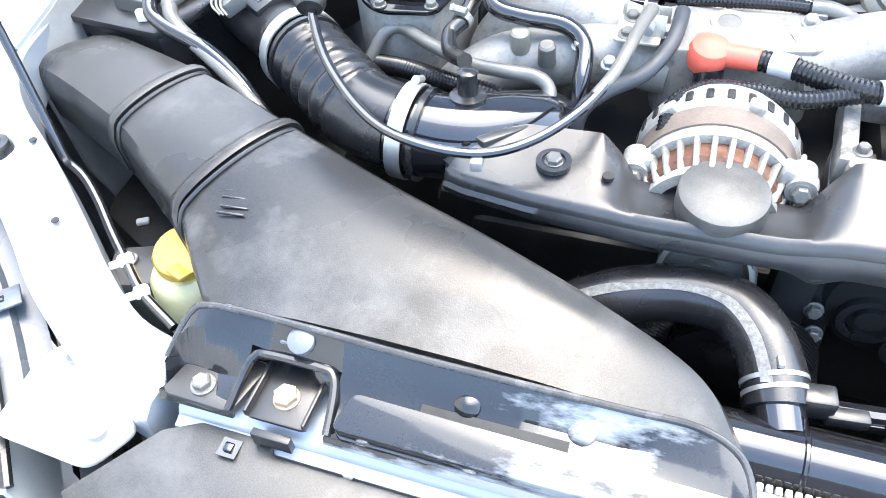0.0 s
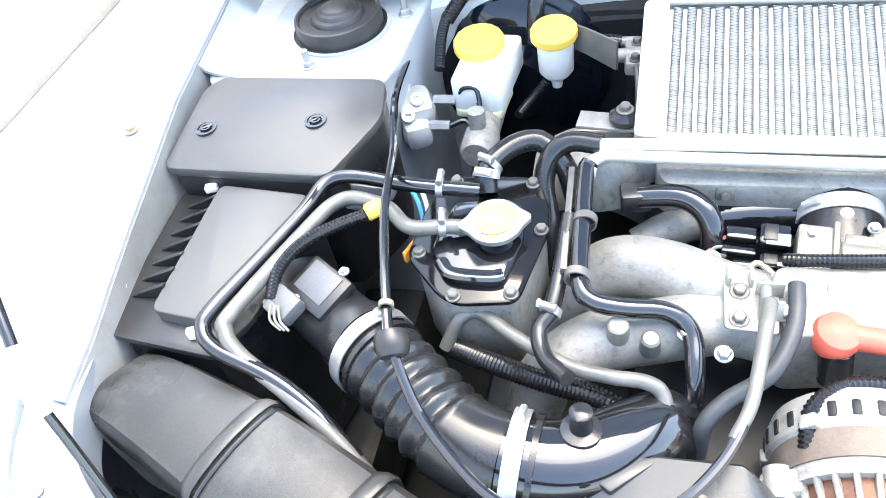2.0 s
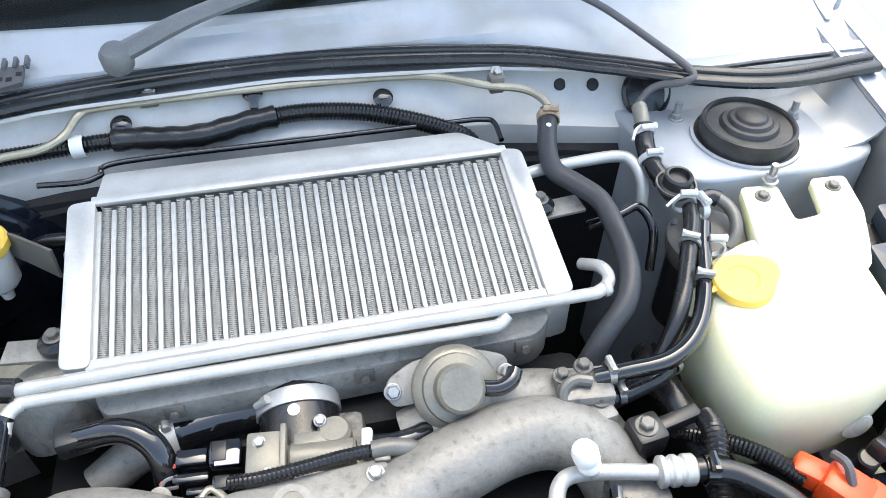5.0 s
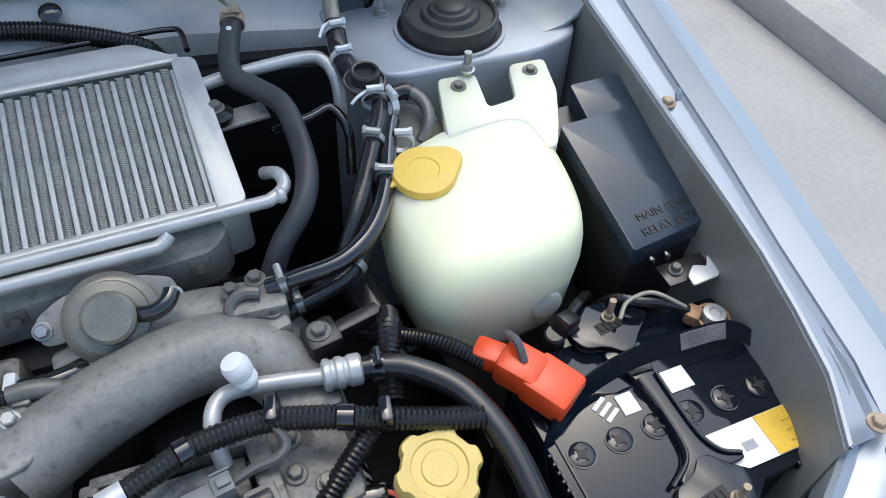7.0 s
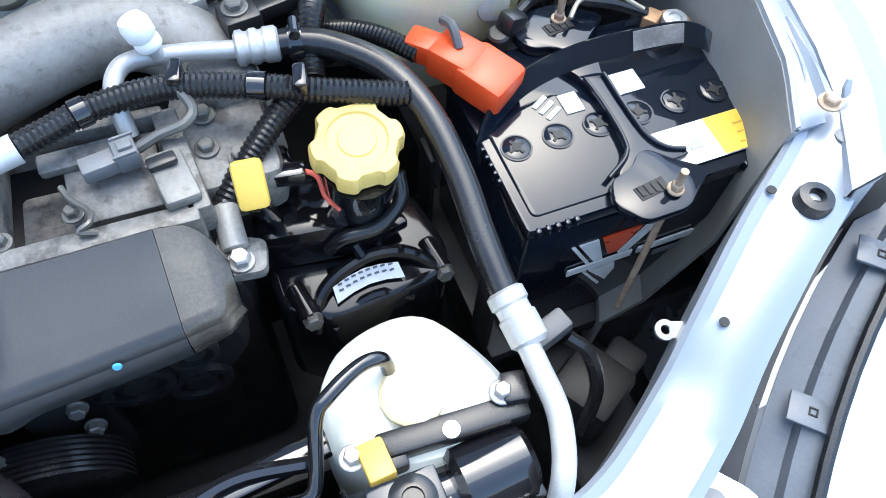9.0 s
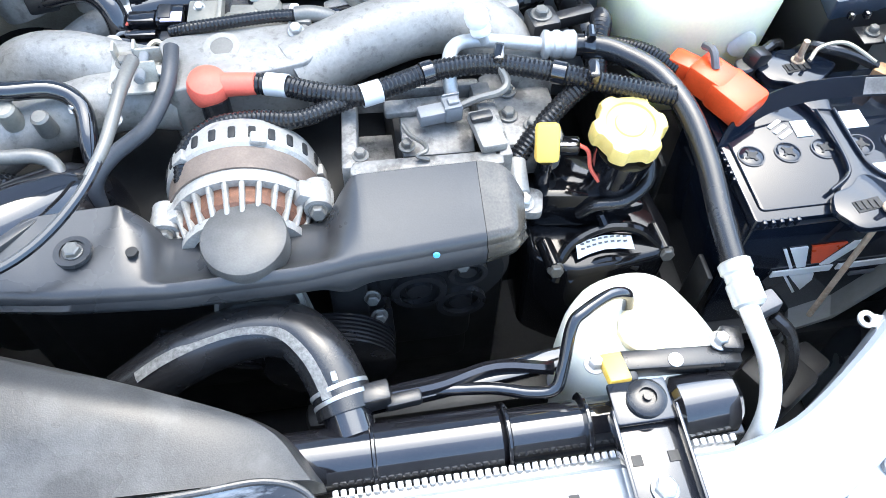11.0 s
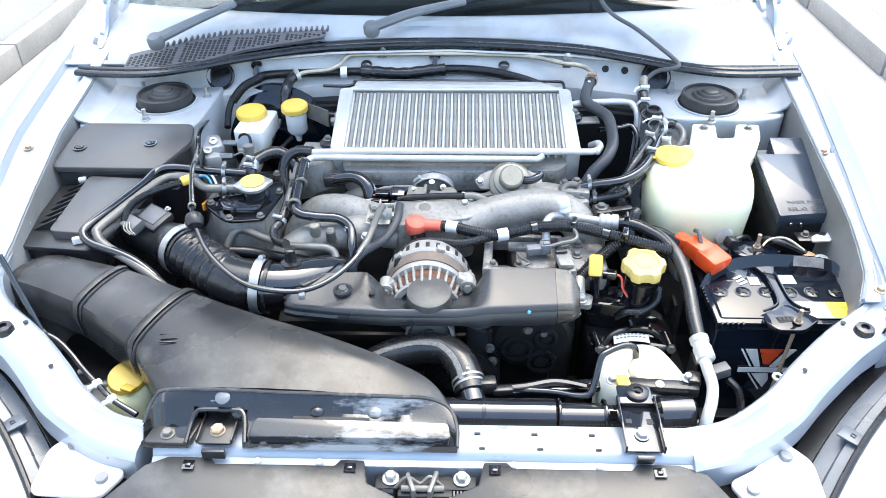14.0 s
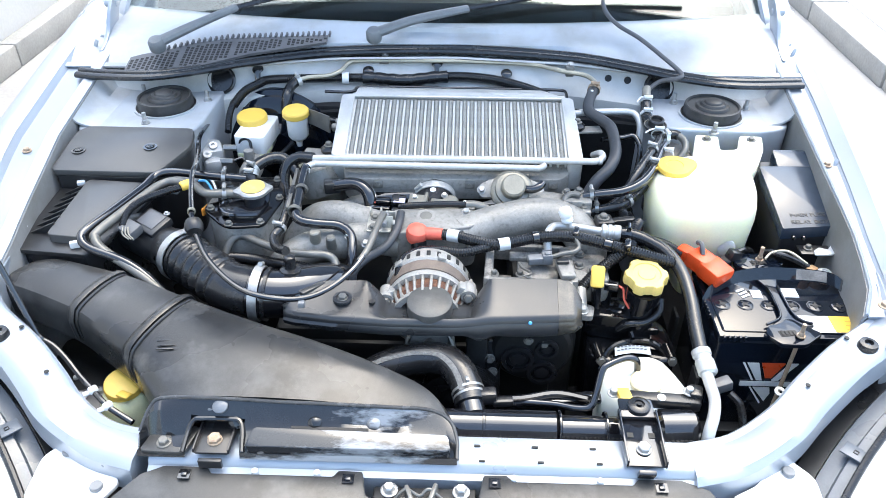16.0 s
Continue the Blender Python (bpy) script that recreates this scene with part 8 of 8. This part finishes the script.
for p, ax, w in (((0.416, 0.760, 0.872), (0, 1, 0.5), 0.010), ((0.413, 0.728, 0.858), (0.05, 1, 0.2), 0.012), ((0.424, 0.662, 0.850), (0.2, 1, 0.1), 0.010), ((0.440, 0.655, 0.846), (1, 0.1, 0), 0.012), ((0.433, 0.607, 0.835), (0.3, 1, 0.1), 0.010)):
    part("hose_clip", clamp_band(B(), p, ax, 0.0106, w * 0.6), LABEL, reg, "pale spring clip")
part("clip_tail", tube(B(), [(0.414, 0.762, 0.882), (0.402, 0.752, 0.884), (0.394, 0.740, 0.880)], 0.0016, 6), WHITE, reg)
part("clip_tail", tube(B(), [(0.416, 0.662, 0.862), (0.405, 0.655, 0.862), (0.398, 0.652, 0.858)], 0.0016, 6), WHITE, reg)
part("outlet_pipe", tube(B(), [(0.440, 0.664, 0.848), (0.458, 0.667, 0.848), (0.470, 0.656, 0.845), (0.473, 0.640, 0.840), (0.468, 0.624, 0.832), (0.457, 0.616, 0.822)], 0.0066, 12), GREYPIPE, reg, "grey bent outlet pipe")
part("sleeve", tube(B(), [(0.446, 0.666, 0.848), (0.458, 0.667, 0.848), (0.464, 0.663, 0.847)], 0.0088, 12), RUBBER, reg)
hose("heater_hose", [(0.322, 0.812, 0.880), (0.314, 0.790, 0.876), (0.303, 0.754, 0.871), (0.301, 0.724, 0.866), (0.318, 0.702, 0.862), (0.335, 0.676, 0.858), (0.338, 0.637, 0.852), (0.334, 0.590, 0.845), (0.320, 0.558, 0.834), (0.295, 0.539, 0.815), (0.278, 0.53, 0.785)], 0.0108, GREYHOSE, "thick grey-black heater hose")
part("rusty_collar", clamp_band(B(), (0.3185, 0.802, 0.878), (0.25, 1, 0.2), 0.0112, 0.010), RUST, bpy.data.objects["heater_hose"], "rusty collar")
part("paint_dot", lathe(B(), [(0.003, 0), (0.001, 0.0015)], (0.311, 0.779, 0.8855), (0, -0.3, 1), 10), WHITE, bpy.data.objects["heater_hose"])
hose("vapour_hose", [(0.428, 0.655, 0.848), (0.418, 0.630, 0.848), (0.398, 0.595, 0.845), (0.372, 0.549, 0.838), (0.354, 0.523, 0.822), (0.337, 0.508, 0.80), (0.31, 0.50, 0.78)], 0.0085, RUBBER, "black vapour hose with printed line", ends=(12,))
hose("vapour_hose", [(0.432, 0.632, 0.843), (0.420, 0.608, 0.842), (0.393, 0.546, 0.836), (0.366, 0.508, 0.832), (0.334, 0.490, 0.826), (0.296, 0.492, 0.818), (0.270, 0.496, 0.810)], 0.0085, GLOSS, "black vapour hose with printed line", ends=(12,))
hose("vapour_hose", [(0.385, 0.54, 0.81), (0.368, 0.525, 0.80), (0.340, 0.498, 0.796), (0.300, 0.487, 0.79), (0.28, 0.485, 0.785)], 0.0085, RUBBER, "black vapour hose with printed line", ends=(12,))
hose("purge_pipe", [(0.26, 0.736, 0.853), (0.30, 0.741, 0.856), (0.375, 0.745, 0.857), (0.396, 0.737, 0.853), (0.402, 0.716, 0.84), (0.40, 0.70, 0.81)], 0.0068, ALU, "pale alloy purge pipe behind the intercooler", "pipe")
hose("purge_pipe", [(0.32, 0.665, 0.835), (0.36, 0.675, 0.835), (0.385, 0.682, 0.835), (0.395, 0.66, 0.82), (0.39, 0.64, 0.78)], 0.005, GLOSS, "black purge pipe behind the intercooler", "pipe")
valves = thing("solenoid_cluster", "grey solenoid block with plugs and hose stubs", "solenoid", (0.27, 0.49, 0.76))
bm = box(B(), (0.258, 0.492, 0.800), (0.050, 0.036, 0.026), (0, 0, -6), 0.004)
box(bm, (0.262, 0.470, 0.790), (0.034, 0.026, 0.024), (0, 0, 10), 0.004)
part("block", bm, CAST, valves)
for p in ((0.240, 0.502, 0.813), (0.262, 0.508, 0.813), (0.268, 0.478, 0.803)):
    bolt_part(p, valves, r=0.006, material=GREYPIPE)
for p in ((0.282, 0.495, 0.816), (0.292, 0.487, 0.794)):
    part("hose_clip", clamp_band(B(), p, (1, 0, 0.1), 0.009, 0.006), STEEL, valves)
part("bent_tube", tube(B(), [(0.236, 0.470, 0.80), (0.236, 0.486, 0.812), (0.248, 0.492, 0.818), (0.262, 0.488, 0.818)], 0.0055, 10), GREYPIPE, valves)
bm = box(B(), (0.300, 0.445, 0.785), (0.03, 0.03, 0.03), (0, 0, 8), 0.005)
box(bm, (0.330, 0.452, 0.788), (0.05, 0.014, 0.014), (0, 0, 12), 0.003)
part("plug", bm, PLASTIC, valves)
bolt_part((0.298, 0.445, 0.80), valves, r=0.007, material=GREYPIPE)
part("loom_sleeve", conduit(B(), [(0.360, 0.452, 0.785), (0.352, 0.425, 0.80), (0.342, 0.398, 0.795), (0.335, 0.37, 0.785)], 0.0105, 0.0042), CONDUIT, valves)
hose("thick_hose", [(0.36, 0.56, 0.74), (0.352, 0.52, 0.755), (0.36, 0.48, 0.75), (0.37, 0.44, 0.73)], 0.016, RUBBER, "thick black hose low by the tank")

# ---- air-conditioning line ----
air = thing("aircon_line", "pale alloy and black rubber air-conditioning line", "pipe", (0.38, 0.25, 0.72))
part("alloy_pipe", tube(B(), [(0.200, 0.370, 0.775), (0.199, 0.388, 0.797), (0.206, 0.406, 0.803), (0.222, 0.413, 0.803), (0.255, 0.409, 0.802), (0.292, 0.401, 0.801)], 0.0068, 14), ALU, air)
bm = rod(B(), (0.236, 0.410, 0.803), (0.232, 0.413, 0.816), 0.006, n=12)
part("port_stem", bm, ALU, air)
bm = lathe(B(), [(0.009, 0), (0.0098, 0.002), (0.0098, 0.006), (0.0086, 0.008), (0.0108, 0.011), (0.0112, 0.020), (0.009, 0.025), (0.001, 0.026)], (0.233, 0.412, 0.812), (-0.28, 0.2, 0.9), 20)
part("port_cap", bm, WHITE, air, "white service port cap")
bm = lathe(B(), [(0.010, 0), (0.0132, 0.002), (0.0132, 0.006), (0.0116, 0.008), (0.0116, 0.010), (0.0132, 0.012), (0.0132, 0.016), (0.0116, 0.018), (0.0116, 0.020), (0.0132, 0.022), (0.0132, 0.030), (0.011, 0.032)], (0.288, 0.402, 0.801), (0.03, -0.004, 0), 24)
part("crimp", bm, ALU, air)
part("rubber_hose", tube(B(), [(0.315, 0.398, 0.801), (0.335, 0.393, 0.802), (0.358, 0.382, 0.800), (0.386, 0.353, 0.797), (0.402, 0.310, 0.790), (0.407, 0.261, 0.777), (0.406, 0.212, 0.762), (0.407, 0.168, 0.748)], 0.0105, 16), RUBBER, air)
bm = lathe(B(), [(0.011, 0), (0.0138, 0.002), (0.0138, 0.010), (0.012, 0.012), (0.012, 0.018), (0.0138, 0.020), (0.0138, 0.038), (0.010, 0.042)], (0.4065, 0.176, 0.750), (0.004, -0.03, -0.009), 24)
part("crimp", bm, ALU, air)
part("alloy_pipe", tube(B(), [(0.408, 0.150, 0.742), (0.409, 0.122, 0.738), (0.409, 0.092, 0.735), (0.402, 0.066, 0.731), (0.394, 0.048, 0.72), (0.392, 0.040, 0.68), (0.392, 0.038, 0.60)], 0.0082, 14), ALU, air)
part("hose_loop", clamp_band(B(), (0.331, 0.394, 0.802), (1, -0.2, 0), 0.0112, 0.010, True), GLOSS, air)

# ---- timing cover, oil filler, dipstick ----
tc = thing("cam_cover", "glossy black cam belt cover with silver label", "engine cover", (0.33, 0.28, 0.55))
bm = prism(B(), rounded([(0.262, 0.262), (0.300, 0.236), (0.345, 0.240), (0.398, 0.246), (0.410, 0.270), (0.400, 0.325), (0.37, 0.35), (0.30, 0.36), (0.262, 0.33)], 0.012), 0.52, lambda x, y: 0.660 + 0.12 * (y - 0.25), 0.008, segments=3)
shell = part("cover_body", bm, SHINY, tc)
bm = tube(B(), [(0.285, 0.243, 0.640), (0.300, 0.262, 0.668), (0.335, 0.274, 0.676), (0.370, 0.270, 0.674), (0.396, 0.256, 0.655)], 0.006, 10)
tube(bm, [(0.300, 0.240, 0.640), (0.320, 0.247, 0.655), (0.345, 0.249, 0.657), (0.368, 0.244, 0.645)], 0.0045, 8)
part("arc_rib", bm, SHINY, shell)
lab = sheet(B(), [[(0.306 + 0.0145 * i, 0.2475 + 0.006 * math.sin(i / 4 * math.pi) + 0.001 * i, 0.6665), (0.306 + 0.0140 * i, 0.259 + 0.006 * math.sin(i / 4 * math.pi) + 0.001 * i, 0.6735)] for i in range(5)], 0.0008)
label = part("label", lab, LABEL, shell, "silver label with small print")
bm = B()
for r in range(2):
    for i in range(8):
        x = 0.312 + 0.0062 * i
        box(bm, (x, 0.2535 + 0.004 * r + 0.005 * math.sin((x - 0.306) / 0.058 * math.pi) + 0.07 * (x - 0.306), 0.6716 + 0.0024 * r), (0.0038, 0.0018, 0.0004), (30, 0, 4), 0)
part("small_print", bm, DARKGREY, label)
for p in ((0.284, 0.246, 0.658), (0.398, 0.252, 0.655)):
    bm = rod(B(), (p[0] - 0.006, p[1] + 0.03, p[2] + 0.006), p, 0.008, 0.0085, 14, 0.002)
    part("bolt_boss", bm, SHINY, shell)
    bolt_part(p, shell, (0, -1, 0.25), 0.0075, 0.006, 1.1, GREYPIPE)
bm = tube(B(), [(0.330, 0.292, 0.680), (0.332, 0.282, 0.690), (0.336, 0.272, 0.684)], 0.005, 8)
box(bm, (0.365, 0.292, 0.682), (0.03, 0.012, 0.012), (0, 0, 10), 0.003)
box(bm, (0.300, 0.300, 0.684), (0.026, 0.018, 0.016), (0, 0, -15), 0.004)
part("cover_lug", bm, SHINY, shell)
bm = box(B(), (0.30, 0.315, 0.69), (0.075, 0.055, 0.05), (0, 0, -8), 0.008)
box(bm, (0.285, 0.34, 0.72), (0.04, 0.03, 0.05), (0, 0, 0), 0.006)
part("head_block", bm, SHINY, tc)
hose("oil_breather", [(0.375, 0.298, 0.745), (0.372, 0.284, 0.728), (0.352, 0.276, 0.714), (0.325, 0.280, 0.706), (0.312, 0.284, 0.69)], 0.0058, RUBBER, "thin black oil breather hose")
fill = thing("oil_filler", "faded yellow oil filler cap on a black neck", "oil filler", (0.345, 0.30, 0.66))
ax = Vector((0.0, -0.16, 1))
bm = lathe(B(), [(0.030, 0), (0.024, 0.02), (0.023, 0.07), (0.027, 0.074), (0.027, 0.095), (0.001, 0.095)], (0.346, 0.310, 0.675), ax, 28)
part("neck", bm, GLOSS, fill)
lob = lambda a, r: 1 + (0.075 * math.tanh(3.2 * math.cos(6 * a)) if r > 0.029 else 0)
bm = lathe(B(), [(0.0295, 0), (0.0318, 0.002), (0.0318, 0.016), (0.030, 0.0195), (0.022, 0.0205), (0.021, 0.0185), (0.014, 0.0185), (0.013, 0.0200), (0.001, 0.0200)], (0.346, 0.303, 0.774), ax, 84, lob)
part("cap", bm, PALEYELLOW, fill, "lobed pale yellow cap")
dip = thing("dipstick", "yellow dipstick handle on its tube", "dipstick", (0.275, 0.29, 0.72))
bm = box(B(), (0.268, 0.286, 0.795), (0.021, 0.012, 0.034), (-35, 0, -6), 0.004)
part("handle", bm, YELLOW, dip)
part("stick_tube", rod(B(), (0.267, 0.282, 0.782), (0.280, 0.318, 0.70), 0.008, n=12), GLOSS, dip)
plugs = thing("cam_sensor", "small black sensor plug with red-striped lead", "sensor", (0.295, 0.315, 0.73))
part("plug", box(B(), (0.296, 0.316, 0.755), (0.028, 0.014, 0.014), (0, 0, -10), 0.003), GLOSS, plugs)
part("lead", tube(B(), [(0.308, 0.314, 0.757), (0.316, 0.306, 0.755), (0.318, 0.297, 0.742), (0.326, 0.290, 0.73)], 0.002, 8), CORAL, plugs)

# ---- coolant reservoir, radiator ----
ex = thing("overflow_tank", "white plastic coolant overflow tank with pale cap", "overflow tank", (0.335, 0.14, 0.58))
shape = [(0.262, 0.130), (0.264, 0.165), (0.286, 0.194), (0.325, 0.206), (0.358, 0.200), (0.385, 0.170), (0.402, 0.135), (0.398, 0.112), (0.370, 0.088), (0.300, 0.092), (0.276, 0.110)]
sm = [(p.x, p.y) for p in glide([(x, y, 0) for x, y in shape + shape[:1]], 4)][:-1]
c = Vector((0.335, 0.14))
rows = [[(c.x + (x - c.x) * s, c.y + (y - c.y) * s, z + 0.10 * (y - 0.14) * (z > 0.6) - 0.25 * max(0, x - 0.365) * (z > 0.6)) for x, y in sm] for z, s in ((0.52, 0.8), (0.54, 0.95), (0.64, 1.0), (0.680, 0.985), (0.700, 0.93), (0.709, 0.82), (0.713, 0.62), (0.714, 0.3))]
part("tank_body", loft(B(), rows), surface("white_tank_plastic", (0.80, 0.80, 0.70), 0.38, 0, 0.05, 12, 0.04, 300, dust=0.4, dusty=(0.66, 0.64, 0.48), spot=10, sss=0.2), ex)
bm = lathe(B(), [(0.021, 0), (0.0225, 0.002), (0.0225, 0.008), (0.020, 0.0105), (0.001, 0.011)], (0.327, 0.140, 0.712), (0, -0.05, 1), 28, lambda a, r: 1 + (0.02 * math.cos(16 * a) if r > 0.022 else 0))
part("cap", bm, surface("cream_plastic", (0.84, 0.72, 0.44), 0.42), ex, "cream ribbed cap")
hose("overflow_hose", [(0.318, 0.160, 0.720), (0.314, 0.163, 0.738), (0.298, 0.161, 0.744), (0.274, 0.149, 0.744), (0.262, 0.140, 0.738), (0.252, 0.115, 0.712), (0.244, 0.104, 0.702), (0.225, 0.106, 0.697), (0.195, 0.116, 0.693), (0.15, 0.122, 0.690)], 0.0052, GLOSS, "thin glossy black overflow hose")
rad = thing("radiator", "black radiator top tank behind the front panel", "radiator", (0.02, 0.08, 0.33))
bm = box(B(), (0.02, 0.075, 0.50), (0.72, 0.03, 0.33), bevel=0.003)
part("core", bm, DARK, rad)
bm = rod(B(), (-0.34, 0.078, 0.683), (0.200, 0.078, 0.683), 0.0255, n=28, bevel=0.006)
rod(bm, (0.196, 0.078, 0.680), (0.385, 0.078, 0.680), 0.0225, n=28, bevel=0.005)
tank = part("top_tank", bm, GLOSS, rad, "glossy black plastic top tank")
for x in (0.092, 0.198, 0.262):
    part("tank_rib", rod(B(), (x, 0.078, 0.683), (x + 0.004, 0.078, 0.683), 0.0268, n=28, bevel=0.001), GLOSS, tank)
crimp2 = finish(box(B(), (0, 0, 0), (0.0045, 0.006, 0.006), bevel=0.001), "seam_tooth", LABEL)
for i in range(52):
    ob = new("seam_tooth", crimp2)
    ob.parent = rad
    ob.matrix_parent_inverse = WORLD[rad].inverted()
    ob.matrix_basis = pose(0.062 + 0.0062 * i, 0.048, 0.690)
part("seam_rail", box(B(), (0.02, 0.044, 0.684), (0.72, 0.008, 0.006), bevel=0.001), ALU, rad)
bm = rod(B(), (0.333, 0.078, 0.690), (0.389, 0.081, 0.689), 0.0270, n=32, bevel=0.005)
box(bm, (0.361, 0.080, 0.684), (0.060, 0.060, 0.006), (0, 0, 3), 0.002)
part("fan_shroud_end", bm, GLOSS, rad)
bm = box(B(), (0.345, 0.110, 0.712), (0.105, 0.018, 0.018), (0, 0, -4), 0.003)
box(bm, (0.392, 0.118, 0.716), (0.018, 0.022, 0.024), (0, 0, -10), 0.003)
box(bm, (0.300, 0.106, 0.710), (0.02, 0.02, 0.016), (0, 0, 0), 0.003)
bar = part("cross_bar", bm, PLASTIC, rad)
part("white_dot", lathe(B(), [(0.006, 0), (0.006, 0.001), (0.001, 0.0015)], (0.342, 0.107, 0.7215), (0, -0.1, 1), 18), WHITE, bar)
for x, y in ((0.383, 0.118), (0.276, 0.112)):
    bolt_part((x, y, 0.722), bar, r=0.006, h=0.007)
bm = box(B(), (0.289, 0.103, 0.7275), (0.018, 0.028, 0.010), (-12, 0, 3), 0.002)
part("orange_tag", bm, YELLOW, bar, "orange-yellow plastic tag")
bm = B()
box(bm, (0.18, 0.130, 0.685), (0.20, 0.020, 0.012), (0, 0, 6), 0.004)
tube(bm, [(0.09, 0.122, 0.69), (0.15, 0.124, 0.694), (0.20, 0.134, 0.695), (0.25, 0.128, 0.69)], 0.006, 8)
part("shroud_edge", bm, GLOSS, rad)
bm = box(B(), (0.100, 0.118, 0.704), (0.024, 0.018, 0.022), (0, 0, 6), 0.003)
box(bm, (0.122, 0.115, 0.696), (0.03, 0.012, 0.012), (0, 0, 6), 0.003)
part("connector", bm, PLASTIC, rad)
bm = box(B(), (0.18, 0.16, 0.49), (0.30, 0.03, 0.20), bevel=0.01)
part("fan_shroud", bm, DARK, rad)

mount = thing("radiator_bracket", "black steel radiator hold-down bracket with rubber mount", "bracket", (0.296, 0.02, 0.72), "radiator brackets")
bm = box(B(), (0.2975, 0.020, 0.7305), (0.048, 0.080, 0.003), (2, 0, 0), 0.001)
part("plate", bm, GLOSS, mount)
part("pad", box(B(), (0.298, 0.070, 0.737), (0.046, 0.034, 0.006), (0, 0, 0), 0.002), GLOSS, mount)
part("toe", box(B(), (0.297, -0.026, 0.722), (0.022, 0.006, 0.016), (20, 0, 0), 0.001), GLOSS, mount)
for sx in (-1, 1):
    part("side_flange", box(B(), (0.2975 + sx * 0.0245, 0.022, 0.735), (0.003, 0.085, 0.014), (2, 0, 0), 0.001), GLOSS, mount)
    part("slot", box(B(), (0.2975 + sx * 0.014, 0.028, 0.7325), (0.008, 0.008, 0.001), (0, 0, 0), 0), DARK, mount)
bm = lathe(B(), [(0.0145, 0), (0.0152, 0.002), (0.0152, 0.005), (0.012, 0.007), (0.007, 0.0075), (0.0065, 0.005), (0.0035, 0.005), (0.0033, 0.008), (0.001, 0.008)], (0.301, 0.070, 0.740), n=28)
part("rubber_mount", bm, RUBBER, mount)
bolt_part((0.297, 0.005, 0.7325), mount, r=0.0085, h=0.006, washer=1.2)
hose_r = thing("radiator_hose", "thick black radiator hose with wire clamp", "hose", (0.03, 0.17, 0.68))
line = glide([(-0.11, 0.165, 0.665), (-0.055, 0.180, 0.695), (-0.004, 0.190, 0.706), (0.035, 0.184, 0.710), (0.058, 0.160, 0.710), (0.071, 0.132, 0.702), (0.076, 0.110, 0.695)], 8)
part("tube", sweep(B(), line, 0.0240, 24), RUBBER, hose_r)
stripe = [p + Vector((-0.009, -0.009, 0.0198)) for p in line[4:44]]
part("printed_stripe", sweep(B(), stripe, 0.0016, 6, 3.6), surface("woven_stripe", (0.15, 0.15, 0.145), 0.8, 0, 0.4, 250, 0.6, 700, spec=0.2), hose_r, "pale woven stripe")
bm = ring(B(), (0.0712, 0.130, 0.7015), (0.25, -0.9, -0.25), 0.022, 0.0245, 0.0035)
ring(bm, (0.0735, 0.122, 0.699), (0.25, -0.9, -0.25), 0.022, 0.0245, 0.0035)
box(bm, (0.070, 0.128, 0.7275), (0.005, 0.009, 0.005), (0, 0, 10), 0.001)
part("wire_clamp", bm, STEEL, hose_r)
part("stub", rod(B(), (0.074, 0.118, 0.698), (0.080, 0.092, 0.69), 0.0195, n=24), GLOSS, hose_r)

# ---- aerial lead over the cowl ----
part("lead", tube(B(), [(0.355, 1.06, 1.03), (0.352, 1.0, 0.985), (0.375, 0.955, 0.962), (0.42, 0.915, 0.945), (0.462, 0.862, 0.925), (0.492, 0.815, 0.909), (0.480, 0.806, 0.902), (0.455, 0.822, 0.890), (0.435, 0.815, 0.878), (0.425, 0.80, 0.87)], 0.0045, 10), DARKGREY, thing("washer_tube", "thin dark washer tube over the cowl seal", "tube", (0.45, 0.85, 0.88)))
